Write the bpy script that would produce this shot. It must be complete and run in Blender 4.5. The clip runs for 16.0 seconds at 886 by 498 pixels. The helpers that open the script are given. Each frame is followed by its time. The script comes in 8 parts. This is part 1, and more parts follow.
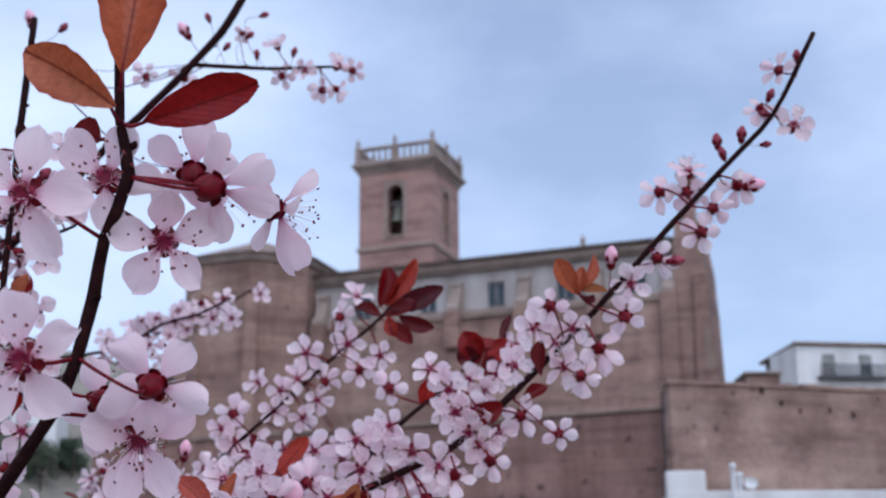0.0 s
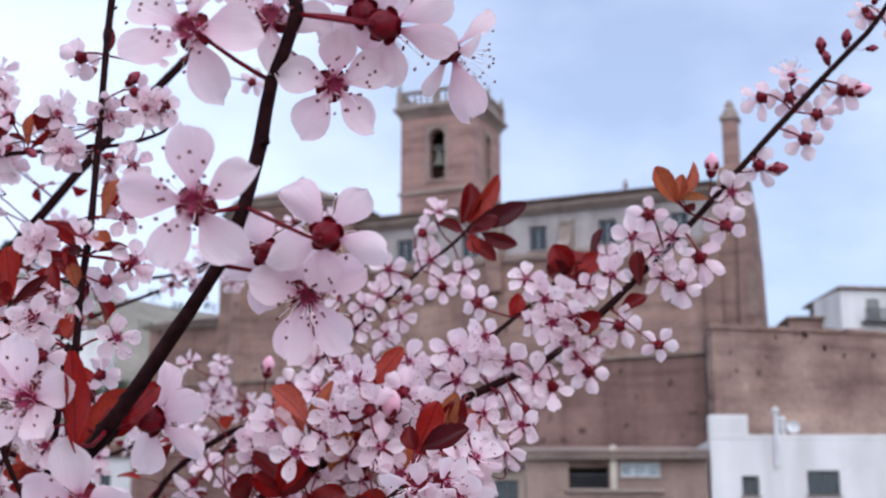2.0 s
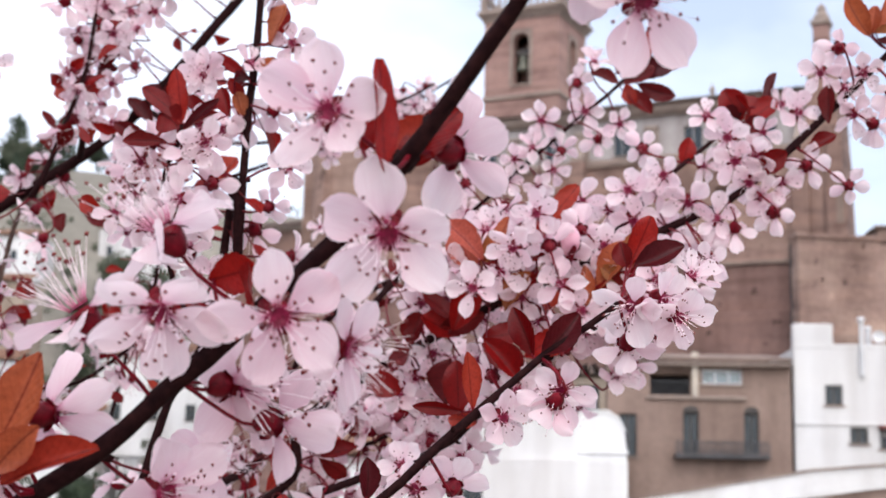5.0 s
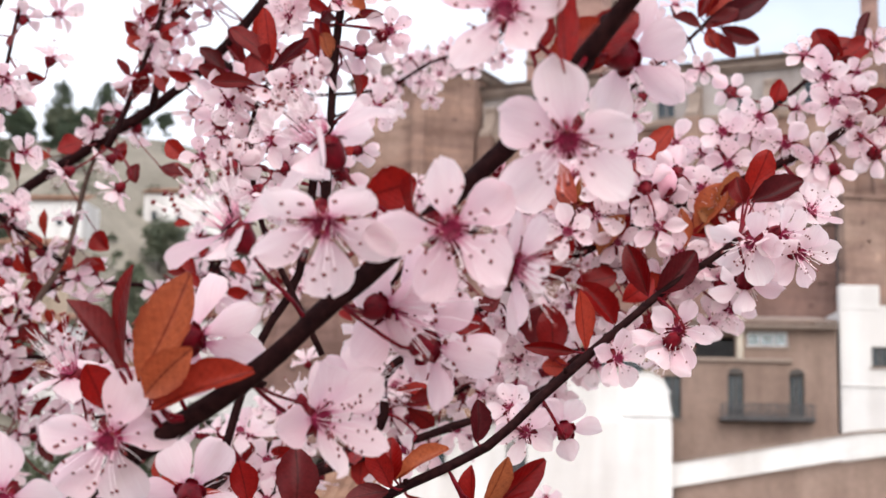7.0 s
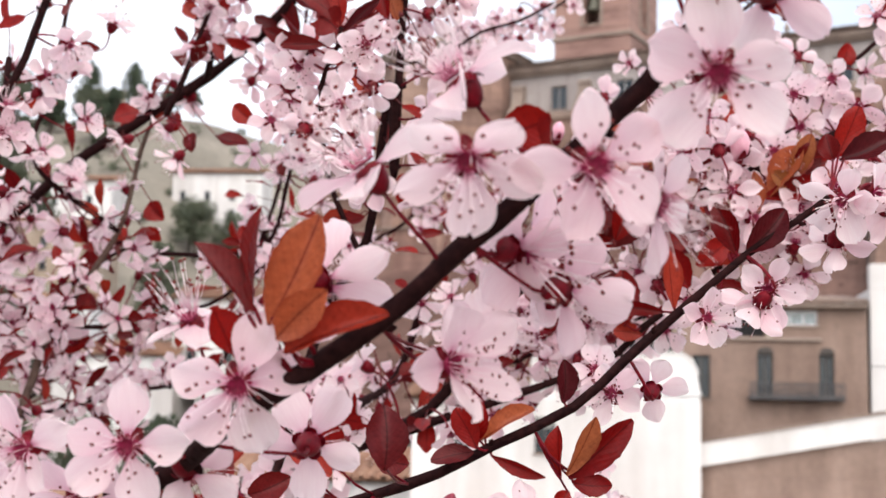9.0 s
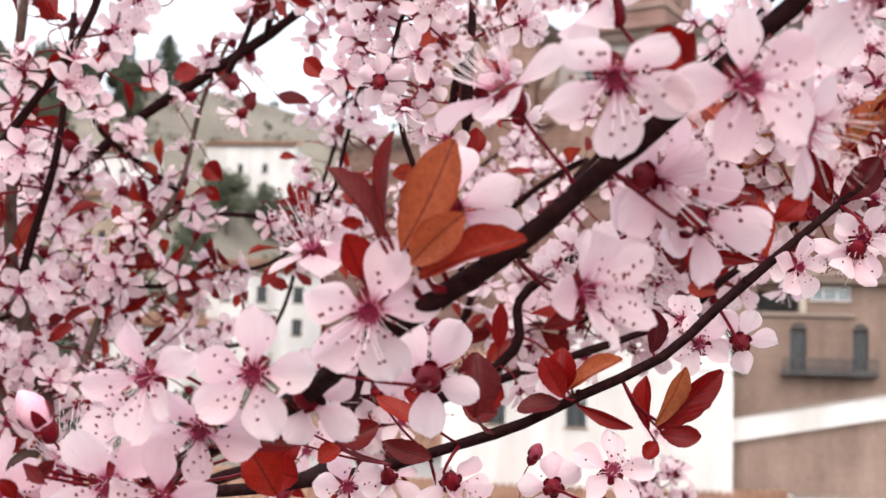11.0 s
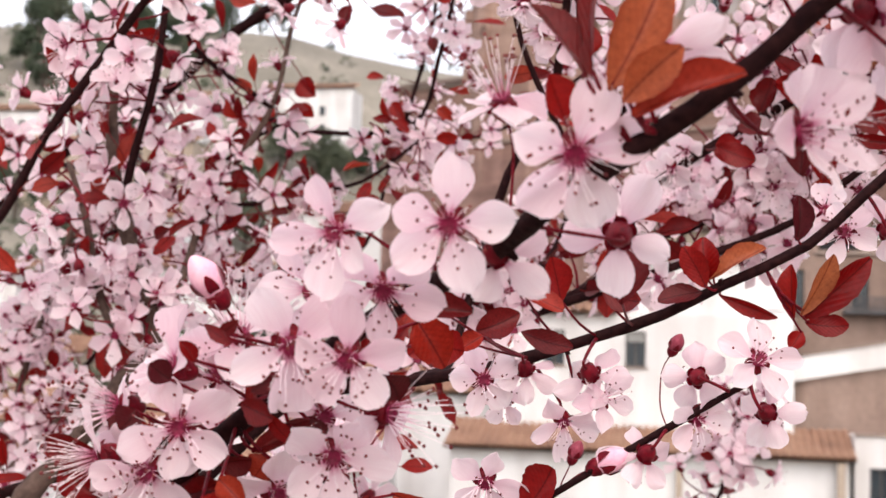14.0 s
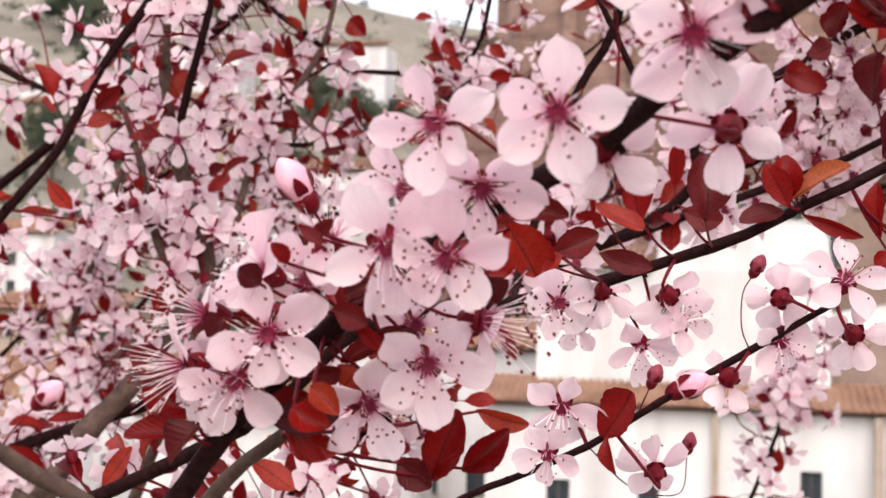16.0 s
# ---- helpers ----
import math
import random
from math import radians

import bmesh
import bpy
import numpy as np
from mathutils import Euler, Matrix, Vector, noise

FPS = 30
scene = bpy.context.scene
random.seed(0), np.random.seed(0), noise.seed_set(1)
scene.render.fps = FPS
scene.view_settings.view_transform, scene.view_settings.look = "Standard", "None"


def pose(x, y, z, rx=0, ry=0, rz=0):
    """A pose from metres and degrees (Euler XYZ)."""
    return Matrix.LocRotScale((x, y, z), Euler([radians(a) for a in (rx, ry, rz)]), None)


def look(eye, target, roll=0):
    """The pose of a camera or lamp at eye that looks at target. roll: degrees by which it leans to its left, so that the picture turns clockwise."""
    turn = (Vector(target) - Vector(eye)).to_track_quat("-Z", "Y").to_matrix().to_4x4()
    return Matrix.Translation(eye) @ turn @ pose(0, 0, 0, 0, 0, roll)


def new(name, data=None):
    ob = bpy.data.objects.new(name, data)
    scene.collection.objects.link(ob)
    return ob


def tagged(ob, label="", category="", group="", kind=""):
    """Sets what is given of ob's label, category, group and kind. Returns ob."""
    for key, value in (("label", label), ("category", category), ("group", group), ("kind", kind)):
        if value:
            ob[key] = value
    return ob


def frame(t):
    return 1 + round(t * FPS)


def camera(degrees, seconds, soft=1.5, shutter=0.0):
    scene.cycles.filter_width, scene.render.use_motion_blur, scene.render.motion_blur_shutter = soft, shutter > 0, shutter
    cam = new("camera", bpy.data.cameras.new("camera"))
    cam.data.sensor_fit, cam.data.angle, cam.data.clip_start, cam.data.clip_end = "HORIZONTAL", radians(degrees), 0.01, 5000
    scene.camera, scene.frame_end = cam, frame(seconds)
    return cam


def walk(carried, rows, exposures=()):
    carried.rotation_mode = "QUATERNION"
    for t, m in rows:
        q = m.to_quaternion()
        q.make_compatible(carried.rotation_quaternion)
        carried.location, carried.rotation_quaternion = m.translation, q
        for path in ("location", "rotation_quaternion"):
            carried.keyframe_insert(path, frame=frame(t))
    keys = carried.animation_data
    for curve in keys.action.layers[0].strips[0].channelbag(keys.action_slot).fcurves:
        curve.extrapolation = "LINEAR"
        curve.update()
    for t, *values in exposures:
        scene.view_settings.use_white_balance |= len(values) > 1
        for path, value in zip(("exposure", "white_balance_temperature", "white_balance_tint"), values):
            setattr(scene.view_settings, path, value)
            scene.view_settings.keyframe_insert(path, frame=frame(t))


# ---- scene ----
# ---- camera and walk ----
cam = camera(34.82, 16.0)
cam.data.dof.use_dof = True
cam.data.dof.focus_distance = 0.345
cam.data.dof.aperture_fstop = 44.0

# seconds, place in metres, then pitch, heading and roll in degrees
PATH = [
    (0.0, 0.0245, -0.0207, 1.6119, 16.25, -1.75, -0.44),
    (0.5, 0.0202, -0.0138, 1.6091, 15.80, -1.36, -0.49),
    (1.0, 0.0142, -0.0082, 1.6060, 15.25, -0.93, -0.26),
    (1.5, 0.0072, -0.0057, 1.6039, 14.64, -0.55, -0.09),
    (2.0, 0.0000, 0.0000, 1.6000, 14.00, -0.00, -0.00),
    (2.5, -0.0064, 0.0053, 1.5957, 13.36, 0.57, 0.34),
    (3.0, -0.0150, 0.0112, 1.5918, 12.57, 1.12, 0.68),
    (3.5, -0.0215, 0.0170, 1.5890, 11.87, 1.68, 0.91),
    (4.0, -0.0283, 0.0229, 1.5835, 11.25, 2.28, 1.05),
    (6.5, -0.0556, 0.0431, 1.5720, 8.90, 4.69, 1.24),
    (7.0, -0.0606, 0.0454, 1.5702, 8.62, 5.08, 1.21),
    (7.5, -0.0642, 0.0462, 1.5678, 8.41, 5.41, 1.20),
    (8.0, -0.0695, 0.0478, 1.5672, 8.19, 5.71, 1.25),
    (8.5, -0.0744, 0.0478, 1.5672, 7.87, 5.88, 1.19),
    (9.0, -0.0773, 0.0492, 1.5647, 7.76, 6.20, 1.27),
    (11.5, -0.0976, 0.0524, 1.5561, 6.25, 7.82, 1.80),
    (12.0, -0.1014, 0.0530, 1.5539, 5.86, 8.22, 1.78),
    (12.5, -0.1042, 0.0542, 1.5507, 5.51, 8.69, 1.63),
    (13.0, -0.1081, 0.0555, 1.5482, 5.04, 9.08, 1.64),
    (13.5, -0.1124, 0.0563, 1.5460, 4.68, 9.39, 1.71),
    (14.0, -0.1159, 0.0582, 1.5432, 4.21, 9.76, 1.55),
    (14.5, -0.1185, 0.0599, 1.5409, 3.77, 10.08, 1.51),
    (15.0, -0.1212, 0.0621, 1.5387, 3.30, 10.46, 1.45),
    (15.5, -0.1247, 0.0631, 1.5360, 2.85, 10.69, 1.40),
    (16.0, -0.1279, 0.0658, 1.5337, 2.44, 11.13, 1.29),
]
walk(cam, [(t, pose(x, y, z, 90 + p, 0, h) @ pose(0, 0, 0, 0, 0, r)) for t, x, y, z, p, h, r in PATH],
     exposures=[(0.0, 0.05, 5560, 11.5), (2.0, 0.33, 5860, 13), (4.0, 0.60, 6280, 12.5), (6.5, 0.78, 6880, 12), (9.0, 0.81, 7060, 12.5), (12.5, 0.86, 7160, 14), (16.0, 0.87, 7260, 17)])

# ---- world and sun ----
world = bpy.data.worlds.new("overcast_sky")
scene.world = world
world.use_nodes = True
SUN_UP, SUN_ROUND = 50.0, 165.0   # elevation, and heading from straight ahead towards the right


def build_world():
    nt = world.node_tree
    nt.nodes.clear()
    out = nt.nodes.new("ShaderNodeOutputWorld")
    bg = nt.nodes.new("ShaderNodeBackground")
    sky = nt.nodes.new("ShaderNodeTexSky")
    sky.sky_type = "NISHITA"
    sky.sun_disc = False
    sky.sun_elevation, sky.sun_rotation = radians(SUN_UP), radians(SUN_ROUND)
    sky.air_density, sky.dust_density, sky.ozone_density = 1.0, 2.5, 1.0
    coord = nt.nodes.new("ShaderNodeTexCoord")
    stretch = nt.nodes.new("ShaderNodeMapping")
    stretch.inputs["Scale"].default_value = (1.0, 1.0, 2.2)
    cloud = nt.nodes.new("ShaderNodeTexNoise")
    cloud.inputs["Scale"].default_value = 3.2
    cloud.inputs["Detail"].default_value = 5.0
    cloud.inputs["Roughness"].default_value = 0.5
    ramp = nt.nodes.new("ShaderNodeValToRGB")
    ramp.color_ramp.elements[0].position, ramp.color_ramp.elements[1].position = 0.36, 0.66
    ramp.color_ramp.elements[0].color, ramp.color_ramp.elements[1].color = (0.26, 0.26, 0.26, 1), (0.58, 0.58, 0.58, 1)
    mix = nt.nodes.new("ShaderNodeMix")
    mix.data_type = "RGBA"
    mix.inputs["B"].default_value = (8.7, 9.3, 10.5, 1)
    bg.inputs["Strength"].default_value = 0.118
    link = nt.links.new
    link(coord.outputs["Generated"], stretch.inputs["Vector"])
    link(stretch.outputs["Vector"], cloud.inputs["Vector"])
    link(cloud.outputs["Fac"], ramp.inputs["Fac"])
    bank = nt.nodes.new("ShaderNodeVectorMath")     # the cloud is thicker and brighter towards the west
    bank.operation = "DOT_PRODUCT"
    bank.inputs[1].default_value = (-0.93, 0.36, 0.0)
    span = nt.nodes.new("ShaderNodeMapRange")
    span.inputs["From Min"].default_value, span.inputs["From Max"].default_value = 0.37, 0.66
    span.inputs["To Min"].default_value, span.inputs["To Max"].default_value = 0.0, 0.34
    both = nt.nodes.new("ShaderNodeMath")
    both.operation, both.use_clamp = "ADD", True
    link(coord.outputs["Generated"], bank.inputs[0])
    link(bank.outputs["Value"], span.inputs["Value"])
    link(span.outputs["Result"], both.inputs[0])
    link(ramp.outputs["Color"], both.inputs[1])
    link(both.outputs["Value"], mix.inputs["Factor"])
    link(sky.outputs["Color"], mix.inputs["A"])
    link(mix.outputs["Result"], bg.inputs["Color"])
    link(bg.outputs["Background"], out.inputs["Surface"])


build_world()
sun = new("sun", bpy.data.lights.new("sun", "SUN"))
sun.data.energy, sun.data.angle, sun.data.color = 1.6, radians(90), (1.0, 0.98, 0.95)
s_up, s_round = radians(SUN_UP), radians(SUN_ROUND)
sun.matrix_world = look((0, 0, 0), (-math.sin(s_round) * math.cos(s_up), -math.cos(s_round) * math.cos(s_up), -math.sin(s_up)))

# ---- materials ----


def material(name, rough=0.8, metal=0.0):
    m = bpy.data.materials.new(name)
    m.use_nodes = True
    b = m.node_tree.nodes["Principled BSDF"]
    b.inputs["Roughness"].default_value, b.inputs["Metallic"].default_value = rough, metal
    return m, m.node_tree, b


def ramp_node(nt, stops):
    r = nt.nodes.new("ShaderNodeValToRGB")
    e = r.color_ramp.elements
    e[0].position, e[0].color = stops[0][0], (*stops[0][1], 1)
    e[1].position, e[1].color = stops[-1][0], (*stops[-1][1], 1)
    for p, c in stops[1:-1]:
        e.new(p).color = (*c, 1)
    return r


def mix_node(nt, kind, fac, a, b):
    n = nt.nodes.new("ShaderNodeMix")
    n.data_type, n.blend_type = "RGBA", kind
    for socket, v in ((n.inputs["Factor"], fac), (n.inputs["A"], a), (n.inputs["B"], b)):
        if isinstance(v, (int, float)):
            socket.default_value = v
        elif isinstance(v, tuple):
            socket.default_value = (*v, 1)
        else:
            nt.links.new(v, socket)
    return n.outputs["Result"]


def noise_node(nt, scale, detail=4.0, rough=0.55, stretch=None, coord="Object"):
    c = nt.nodes.new("ShaderNodeTexCoord")
    n = nt.nodes.new("ShaderNodeTexNoise")
    n.inputs["Scale"].default_value, n.inputs["Detail"].default_value, n.inputs["Roughness"].default_value = scale, detail, rough
    if stretch:
        mp = nt.nodes.new("ShaderNodeMapping")
        mp.inputs["Scale"].default_value = stretch
        nt.links.new(c.outputs[coord], mp.inputs["Vector"])
        nt.links.new(mp.outputs["Vector"], n.inputs["Vector"])
    else:
        nt.links.new(c.outputs[coord], n.inputs["Vector"])
    return n.outputs["Fac"]


def bumped(nt, b, height, strength, distance):
    n = nt.nodes.new("ShaderNodeBump")
    n.inputs["Strength"].default_value, n.inputs["Distance"].default_value = strength, distance
    nt.links.new(height, n.inputs["Height"])
    nt.links.new(n.outputs["Normal"], b.inputs["Normal"])


def two_scale(name, dark, mid, light, big, small, rough=0.85, bump=0.3, depth=0.02, stretch=None, streak=None, course=0.0, pock=0.0):
    """A weathered surface: large stains and fine grain, and streaks where rain runs down."""
    m, nt, b = material(name, rough)
    a = noise_node(nt, big, 5.0, 0.6, stretch)
    r = ramp_node(nt, [(0.3, dark), (0.5, mid), (0.72, light)])
    nt.links.new(a, r.inputs["Fac"])
    g = noise_node(nt, small, 3.0, 0.6)
    gr = ramp_node(nt, [(0.25, (0.72, 0.72, 0.72)), (0.75, (1.0, 1.0, 1.0))])
    nt.links.new(g, gr.inputs["Fac"])
    col = mix_node(nt, "MULTIPLY", 0.8, r.outputs["Color"], gr.outputs["Color"])
    if streak:
        s = noise_node(nt, streak, 3.0, 0.6, (1.0, 1.0, 0.12))
        sr = ramp_node(nt, [(0.35, (0.62, 0.58, 0.56)), (0.6, (1, 1, 1))])
        nt.links.new(s, sr.inputs["Fac"])
        col = mix_node(nt, "MULTIPLY", 0.7, col, sr.outputs["Color"])
    if course:      # courses and repairs that run along the wall
        s = noise_node(nt, course, 4.0, 0.65, (0.12, 0.12, 1.0))
        sr = ramp_node(nt, [(0.36, (0.66, 0.62, 0.60)), (0.5, (1, 1, 1)), (0.66, (1.28, 1.25, 1.2))])
        nt.links.new(s, sr.inputs["Fac"])
        col = mix_node(nt, "MULTIPLY", 0.85, col, sr.outputs["Color"])
    if pock:        # holes and spalled bricks
        s = noise_node(nt, pock, 2.0, 0.5)
        sr = ramp_node(nt, [(0.27, (0.34, 0.32, 0.32)), (0.35, (1, 1, 1)), (0.70, (1, 1, 1)), (0.78, (1.3, 1.3, 1.28))])
        nt.links.new(s, sr.inputs["Fac"])
        col = mix_node(nt, "MULTIPLY", 1.0, col, sr.outputs["Color"])
    nt.links.new(col, b.inputs["Base Color"])
    bumped(nt, b, g, bump, depth)
    return m


def petal_material():
    m, nt, b = material("petal", 0.55)
    uv = nt.nodes.new("ShaderNodeUVMap")
    split = nt.nodes.new("ShaderNodeSeparateXYZ")
    nt.links.new(uv.outputs["UV"], split.inputs["Vector"])
    r = ramp_node(nt, [(0.0, (0.18, 0.004, 0.026)), (0.10, (0.38, 0.02, 0.10)), (0.16, (0.66, 0.27, 0.40)), (0.28, (0.87, 0.66, 0.73)), (0.55, (0.92, 0.775, 0.81)), (0.9, (0.935, 0.83, 0.855)), (1.0, (0.945, 0.86, 0.88))])
    vein = nt.nodes.new("ShaderNodeTexNoise")
    mp = nt.nodes.new("ShaderNodeMapping")
    mp.inputs["Scale"].default_value = (2.0, 26.0, 1.0)
    nt.links.new(uv.outputs["UV"], mp.inputs["Vector"])
    nt.links.new(mp.outputs["Vector"], vein.inputs["Vector"])
    vein.inputs["Scale"].default_value, vein.inputs["Detail"].default_value = 1.0, 2.0
    shift = nt.nodes.new("ShaderNodeMath")      # the blush runs out along the veins
    shift.operation = "MULTIPLY_ADD"
    shift.inputs[1].default_value, shift.inputs[2].default_value = 0.16, -0.08
    nt.links.new(vein.outputs["Fac"], shift.inputs[0])
    along = nt.nodes.new("ShaderNodeMath")
    along.operation = "ADD"
    nt.links.new(split.outputs["X"], along.inputs[0])
    nt.links.new(shift.outputs[0], along.inputs[1])
    nt.links.new(along.outputs[0], r.inputs["Fac"])
    vr = ramp_node(nt, [(0.3, (0.93, 0.86, 0.89)), (0.65, (1, 1, 1))])
    nt.links.new(vein.outputs["Fac"], vr.inputs["Fac"])
    col = mix_node(nt, "MULTIPLY", 0.6, r.outputs["Color"], vr.outputs["Color"])
    info = nt.nodes.new("ShaderNodeObjectInfo")
    geo = nt.nodes.new("ShaderNodeNewGeometry")
    both = nt.nodes.new("ShaderNodeMath")
    both.operation = "ADD"
    nt.links.new(info.outputs["Random"], both.inputs[0])
    nt.links.new(geo.outputs["Random Per Island"], both.inputs[1])
    half = nt.nodes.new("ShaderNodeMath")
    half.operation = "FRACT"
    nt.links.new(both.outputs[0], half.inputs[0])
    tone = ramp_node(nt, [(0.0, (0.94, 0.82, 0.87)), (0.35, (1, 0.96, 0.975)), (0.65, (1, 0.99, 0.99)), (1.0, (0.98, 0.90, 0.93))])
    nt.links.new(half.outputs[0], tone.inputs["Fac"])
    col = mix_node(nt, "MULTIPLY", 1.0, col, tone.outputs["Color"])
    nt.links.new(col, b.inputs["Base Color"])
    b.inputs["Specular IOR Level"].default_value = 0.25
    bumped(nt, b, vein.outputs["Fac"], 0.35, 0.0005)
    tl = nt.nodes.new("ShaderNodeBsdfTranslucent")
    nt.links.new(col, tl.inputs["Color"])
    mx = nt.nodes.new("ShaderNodeMixShader")
    mx.inputs["Fac"].default_value = 0.5
    nt.links.new(b.outputs["BSDF"], mx.inputs[1])
    nt.links.new(tl.outputs["BSDF"], mx.inputs[2])
    nt.links.new(mx.outputs["Shader"], nt.nodes["Material Output"].inputs["Surface"])
    return m


def leaf_material(name, tones):
    m, nt, b = material(name, 0.33)
    info = nt.nodes.new("ShaderNodeObjectInfo")
    geo = nt.nodes.new("ShaderNodeNewGeometry")
    both = nt.nodes.new("ShaderNodeMath")
    both.operation = "ADD"
    nt.links.new(info.outputs["Random"], both.inputs[0])
    nt.links.new(geo.outputs["Random Per Island"], both.inputs[1])
    fr = nt.nodes.new("ShaderNodeMath")
    fr.operation = "FRACT"
    nt.links.new(both.outputs[0], fr.inputs[0])
    hue = ramp_node(nt, tones)
    nt.links.new(fr.outputs[0], hue.inputs["Fac"])
    uv = nt.nodes.new("ShaderNodeUVMap")
    vein = nt.nodes.new("ShaderNodeTexNoise")
    vmap = nt.nodes.new("ShaderNodeMapping")
    vmap.inputs["Scale"].default_value, vmap.inputs["Rotation"].default_value = (11.0, 3.5, 1.0), (0, 0, 0.7)
    nt.links.new(uv.outputs["UV"], vmap.inputs["Vector"])
    nt.links.new(vmap.outputs["Vector"], vein.inputs["Vector"])
    vein.inputs["Scale"].default_value, vein.inputs["Detail"].default_value = 1.4, 3.0
    wr = ramp_node(nt, [(0.3, (0.7, 0.62, 0.62)), (0.65, (1.12, 1.08, 1.05))])
    nt.links.new(vein.outputs["Fac"], wr.inputs["Fac"])
    col = mix_node(nt, "MULTIPLY", 0.75, hue.outputs["Color"], wr.outputs["Color"])
    # midrib and side veins
    split = nt.nodes.new("ShaderNodeSeparateXYZ")
    nt.links.new(uv.outputs["UV"], split.inputs["Vector"])

    def sum_of(kind, a, b_):
        n = nt.nodes.new("ShaderNodeMath")
        n.operation = kind
        for socket, v in zip(n.inputs, (a, b_)):
            if isinstance(v, float):
                socket.default_value = v
            else:
                nt.links.new(v, socket)
        return n.outputs[0]

    off = sum_of("SUBTRACT", split.outputs["Y"], 0.5)
    ribs = sum_of("PINGPONG", sum_of("SUBTRACT", sum_of("MULTIPLY", split.outputs["X"], 8.5), sum_of("MULTIPLY", off, 7.0)), 0.5)
    rib = ramp_node(nt, [(0.0, (0.74, 0.62, 0.62)), (0.16, (1, 1, 1))])
    nt.links.new(ribs, rib.inputs["Fac"])
    col = mix_node(nt, "MULTIPLY", 0.4, col, rib.outputs["Color"])
    mid = ramp_node(nt, [(0.012, (0.55, 0.36, 0.38)), (0.035, (1, 1, 1)), (0.36, (1, 1, 1)), (0.5, (0.74, 0.55, 0.55))])
    nt.links.new(off, mid.inputs["Fac"])
    col = mix_node(nt, "MULTIPLY", 1.0, col, mid.outputs["Color"])
    blotch = noise_node(nt, 160.0, 3.0)
    br = ramp_node(nt, [(0.35, (0.75, 0.7, 0.7)), (0.65, (1.1, 1.05, 1.0))])
    nt.links.new(blotch, br.inputs["Fac"])
    col = mix_node(nt, "MULTIPLY", 0.8, col, br.outputs["Color"])
    nt.links.new(col, b.inputs["Base Color"])
    b.inputs["Specular IOR Level"].default_value = 0.24
    bumped(nt, b, ribs, 0.25, 0.0005)
    tl = nt.nodes.new("ShaderNodeBsdfTranslucent")
    warm = mix_node(nt, "MULTIPLY", 1.0, col, (1.0, 0.75, 0.6))
    nt.links.new(warm, tl.inputs["Color"])
    mx = nt.nodes.new("ShaderNodeMixShader")
    mx.inputs["Fac"].default_value = 0.4
    nt.links.new(b.outputs["BSDF"], mx.inputs[1])
    nt.links.new(tl.outputs["BSDF"], mx.inputs[2])
    nt.links.new(mx.outputs["Shader"], nt.nodes["Material Output"].inputs["Surface"])
    return m


def plain_organic(name, dark, light, scale, rough, bump=0.3, depth=0.0005, gloss=0.25):
    m, nt, b = material(name, rough)
    f = noise_node(nt, scale, 5.0, 0.6)
    r = ramp_node(nt, [(0.3, dark), (0.7, light)])
    nt.links.new(f, r.inputs["Fac"])
    nt.links.new(r.outputs["Color"], b.inputs["Base Color"])
    bumped(nt, b, f, bump, depth)
    b.inputs["Specular IOR Level"].default_value = gloss
    return m


M_PETAL = petal_material()
M_LEAF = leaf_material("plum_leaf_red", [(0.0, (0.12, 0.003, 0.005)), (0.4, (0.22, 0.006, 0.007)), (0.8, (0.31, 0.012, 0.010)), (1.0, (0.36, 0.045, 0.025))])
M_LEAF_DARK = leaf_material("plum_leaf_dark", [(0.0, (0.07, 0.008, 0.014)), (0.5, (0.12, 0.012, 0.016)), (1.0, (0.18, 0.014, 0.016))])
M_LEAF_WARM = leaf_material("plum_leaf_bronze", [(0.0, (0.46, 0.15, 0.075)), (0.5, (0.46, 0.115, 0.055)), (1.0, (0.34, 0.14, 0.055))])
M_LEAF_PALE = leaf_material("plum_leaf_salmon", [(0.0, (0.52, 0.13, 0.10)), (0.5, (0.50, 0.17, 0.13)), (1.0, (0.44, 0.10, 0.075))])
M_CALYX = plain_organic("calyx", (0.055, 0.001, 0.005), (0.19, 0.004, 0.013), 400.0, 0.45, 0.3, 0.0005, 0.14)
M_THROAT = plain_organic("flower_throat", (0.07, 0.002, 0.010), (0.26, 0.008, 0.055), 900.0, 0.5)


def filament_material():
    """Pale threads that redden towards their foot."""
    m, nt, b = material("filament", 0.5)
    c = nt.nodes.new("ShaderNodeTexCoord")
    ln = nt.nodes.new("ShaderNodeVectorMath")
    ln.operation = "LENGTH"
    nt.links.new(c.outputs["Object"], ln.inputs[0])
    span = nt.nodes.new("ShaderNodeMapRange")
    span.inputs["From Min"].default_value, span.inputs["From Max"].default_value = 0.0016, 0.0065
    nt.links.new(ln.outputs["Value"], span.inputs["Value"])
    r = ramp_node(nt, [(0.0, (0.42, 0.03, 0.12)), (0.25, (0.80, 0.42, 0.54)), (0.65, (0.93, 0.80, 0.84))])
    nt.links.new(span.outputs["Result"], r.inputs["Fac"])
    nt.links.new(r.outputs["Color"], b.inputs["Base Color"])
    return m


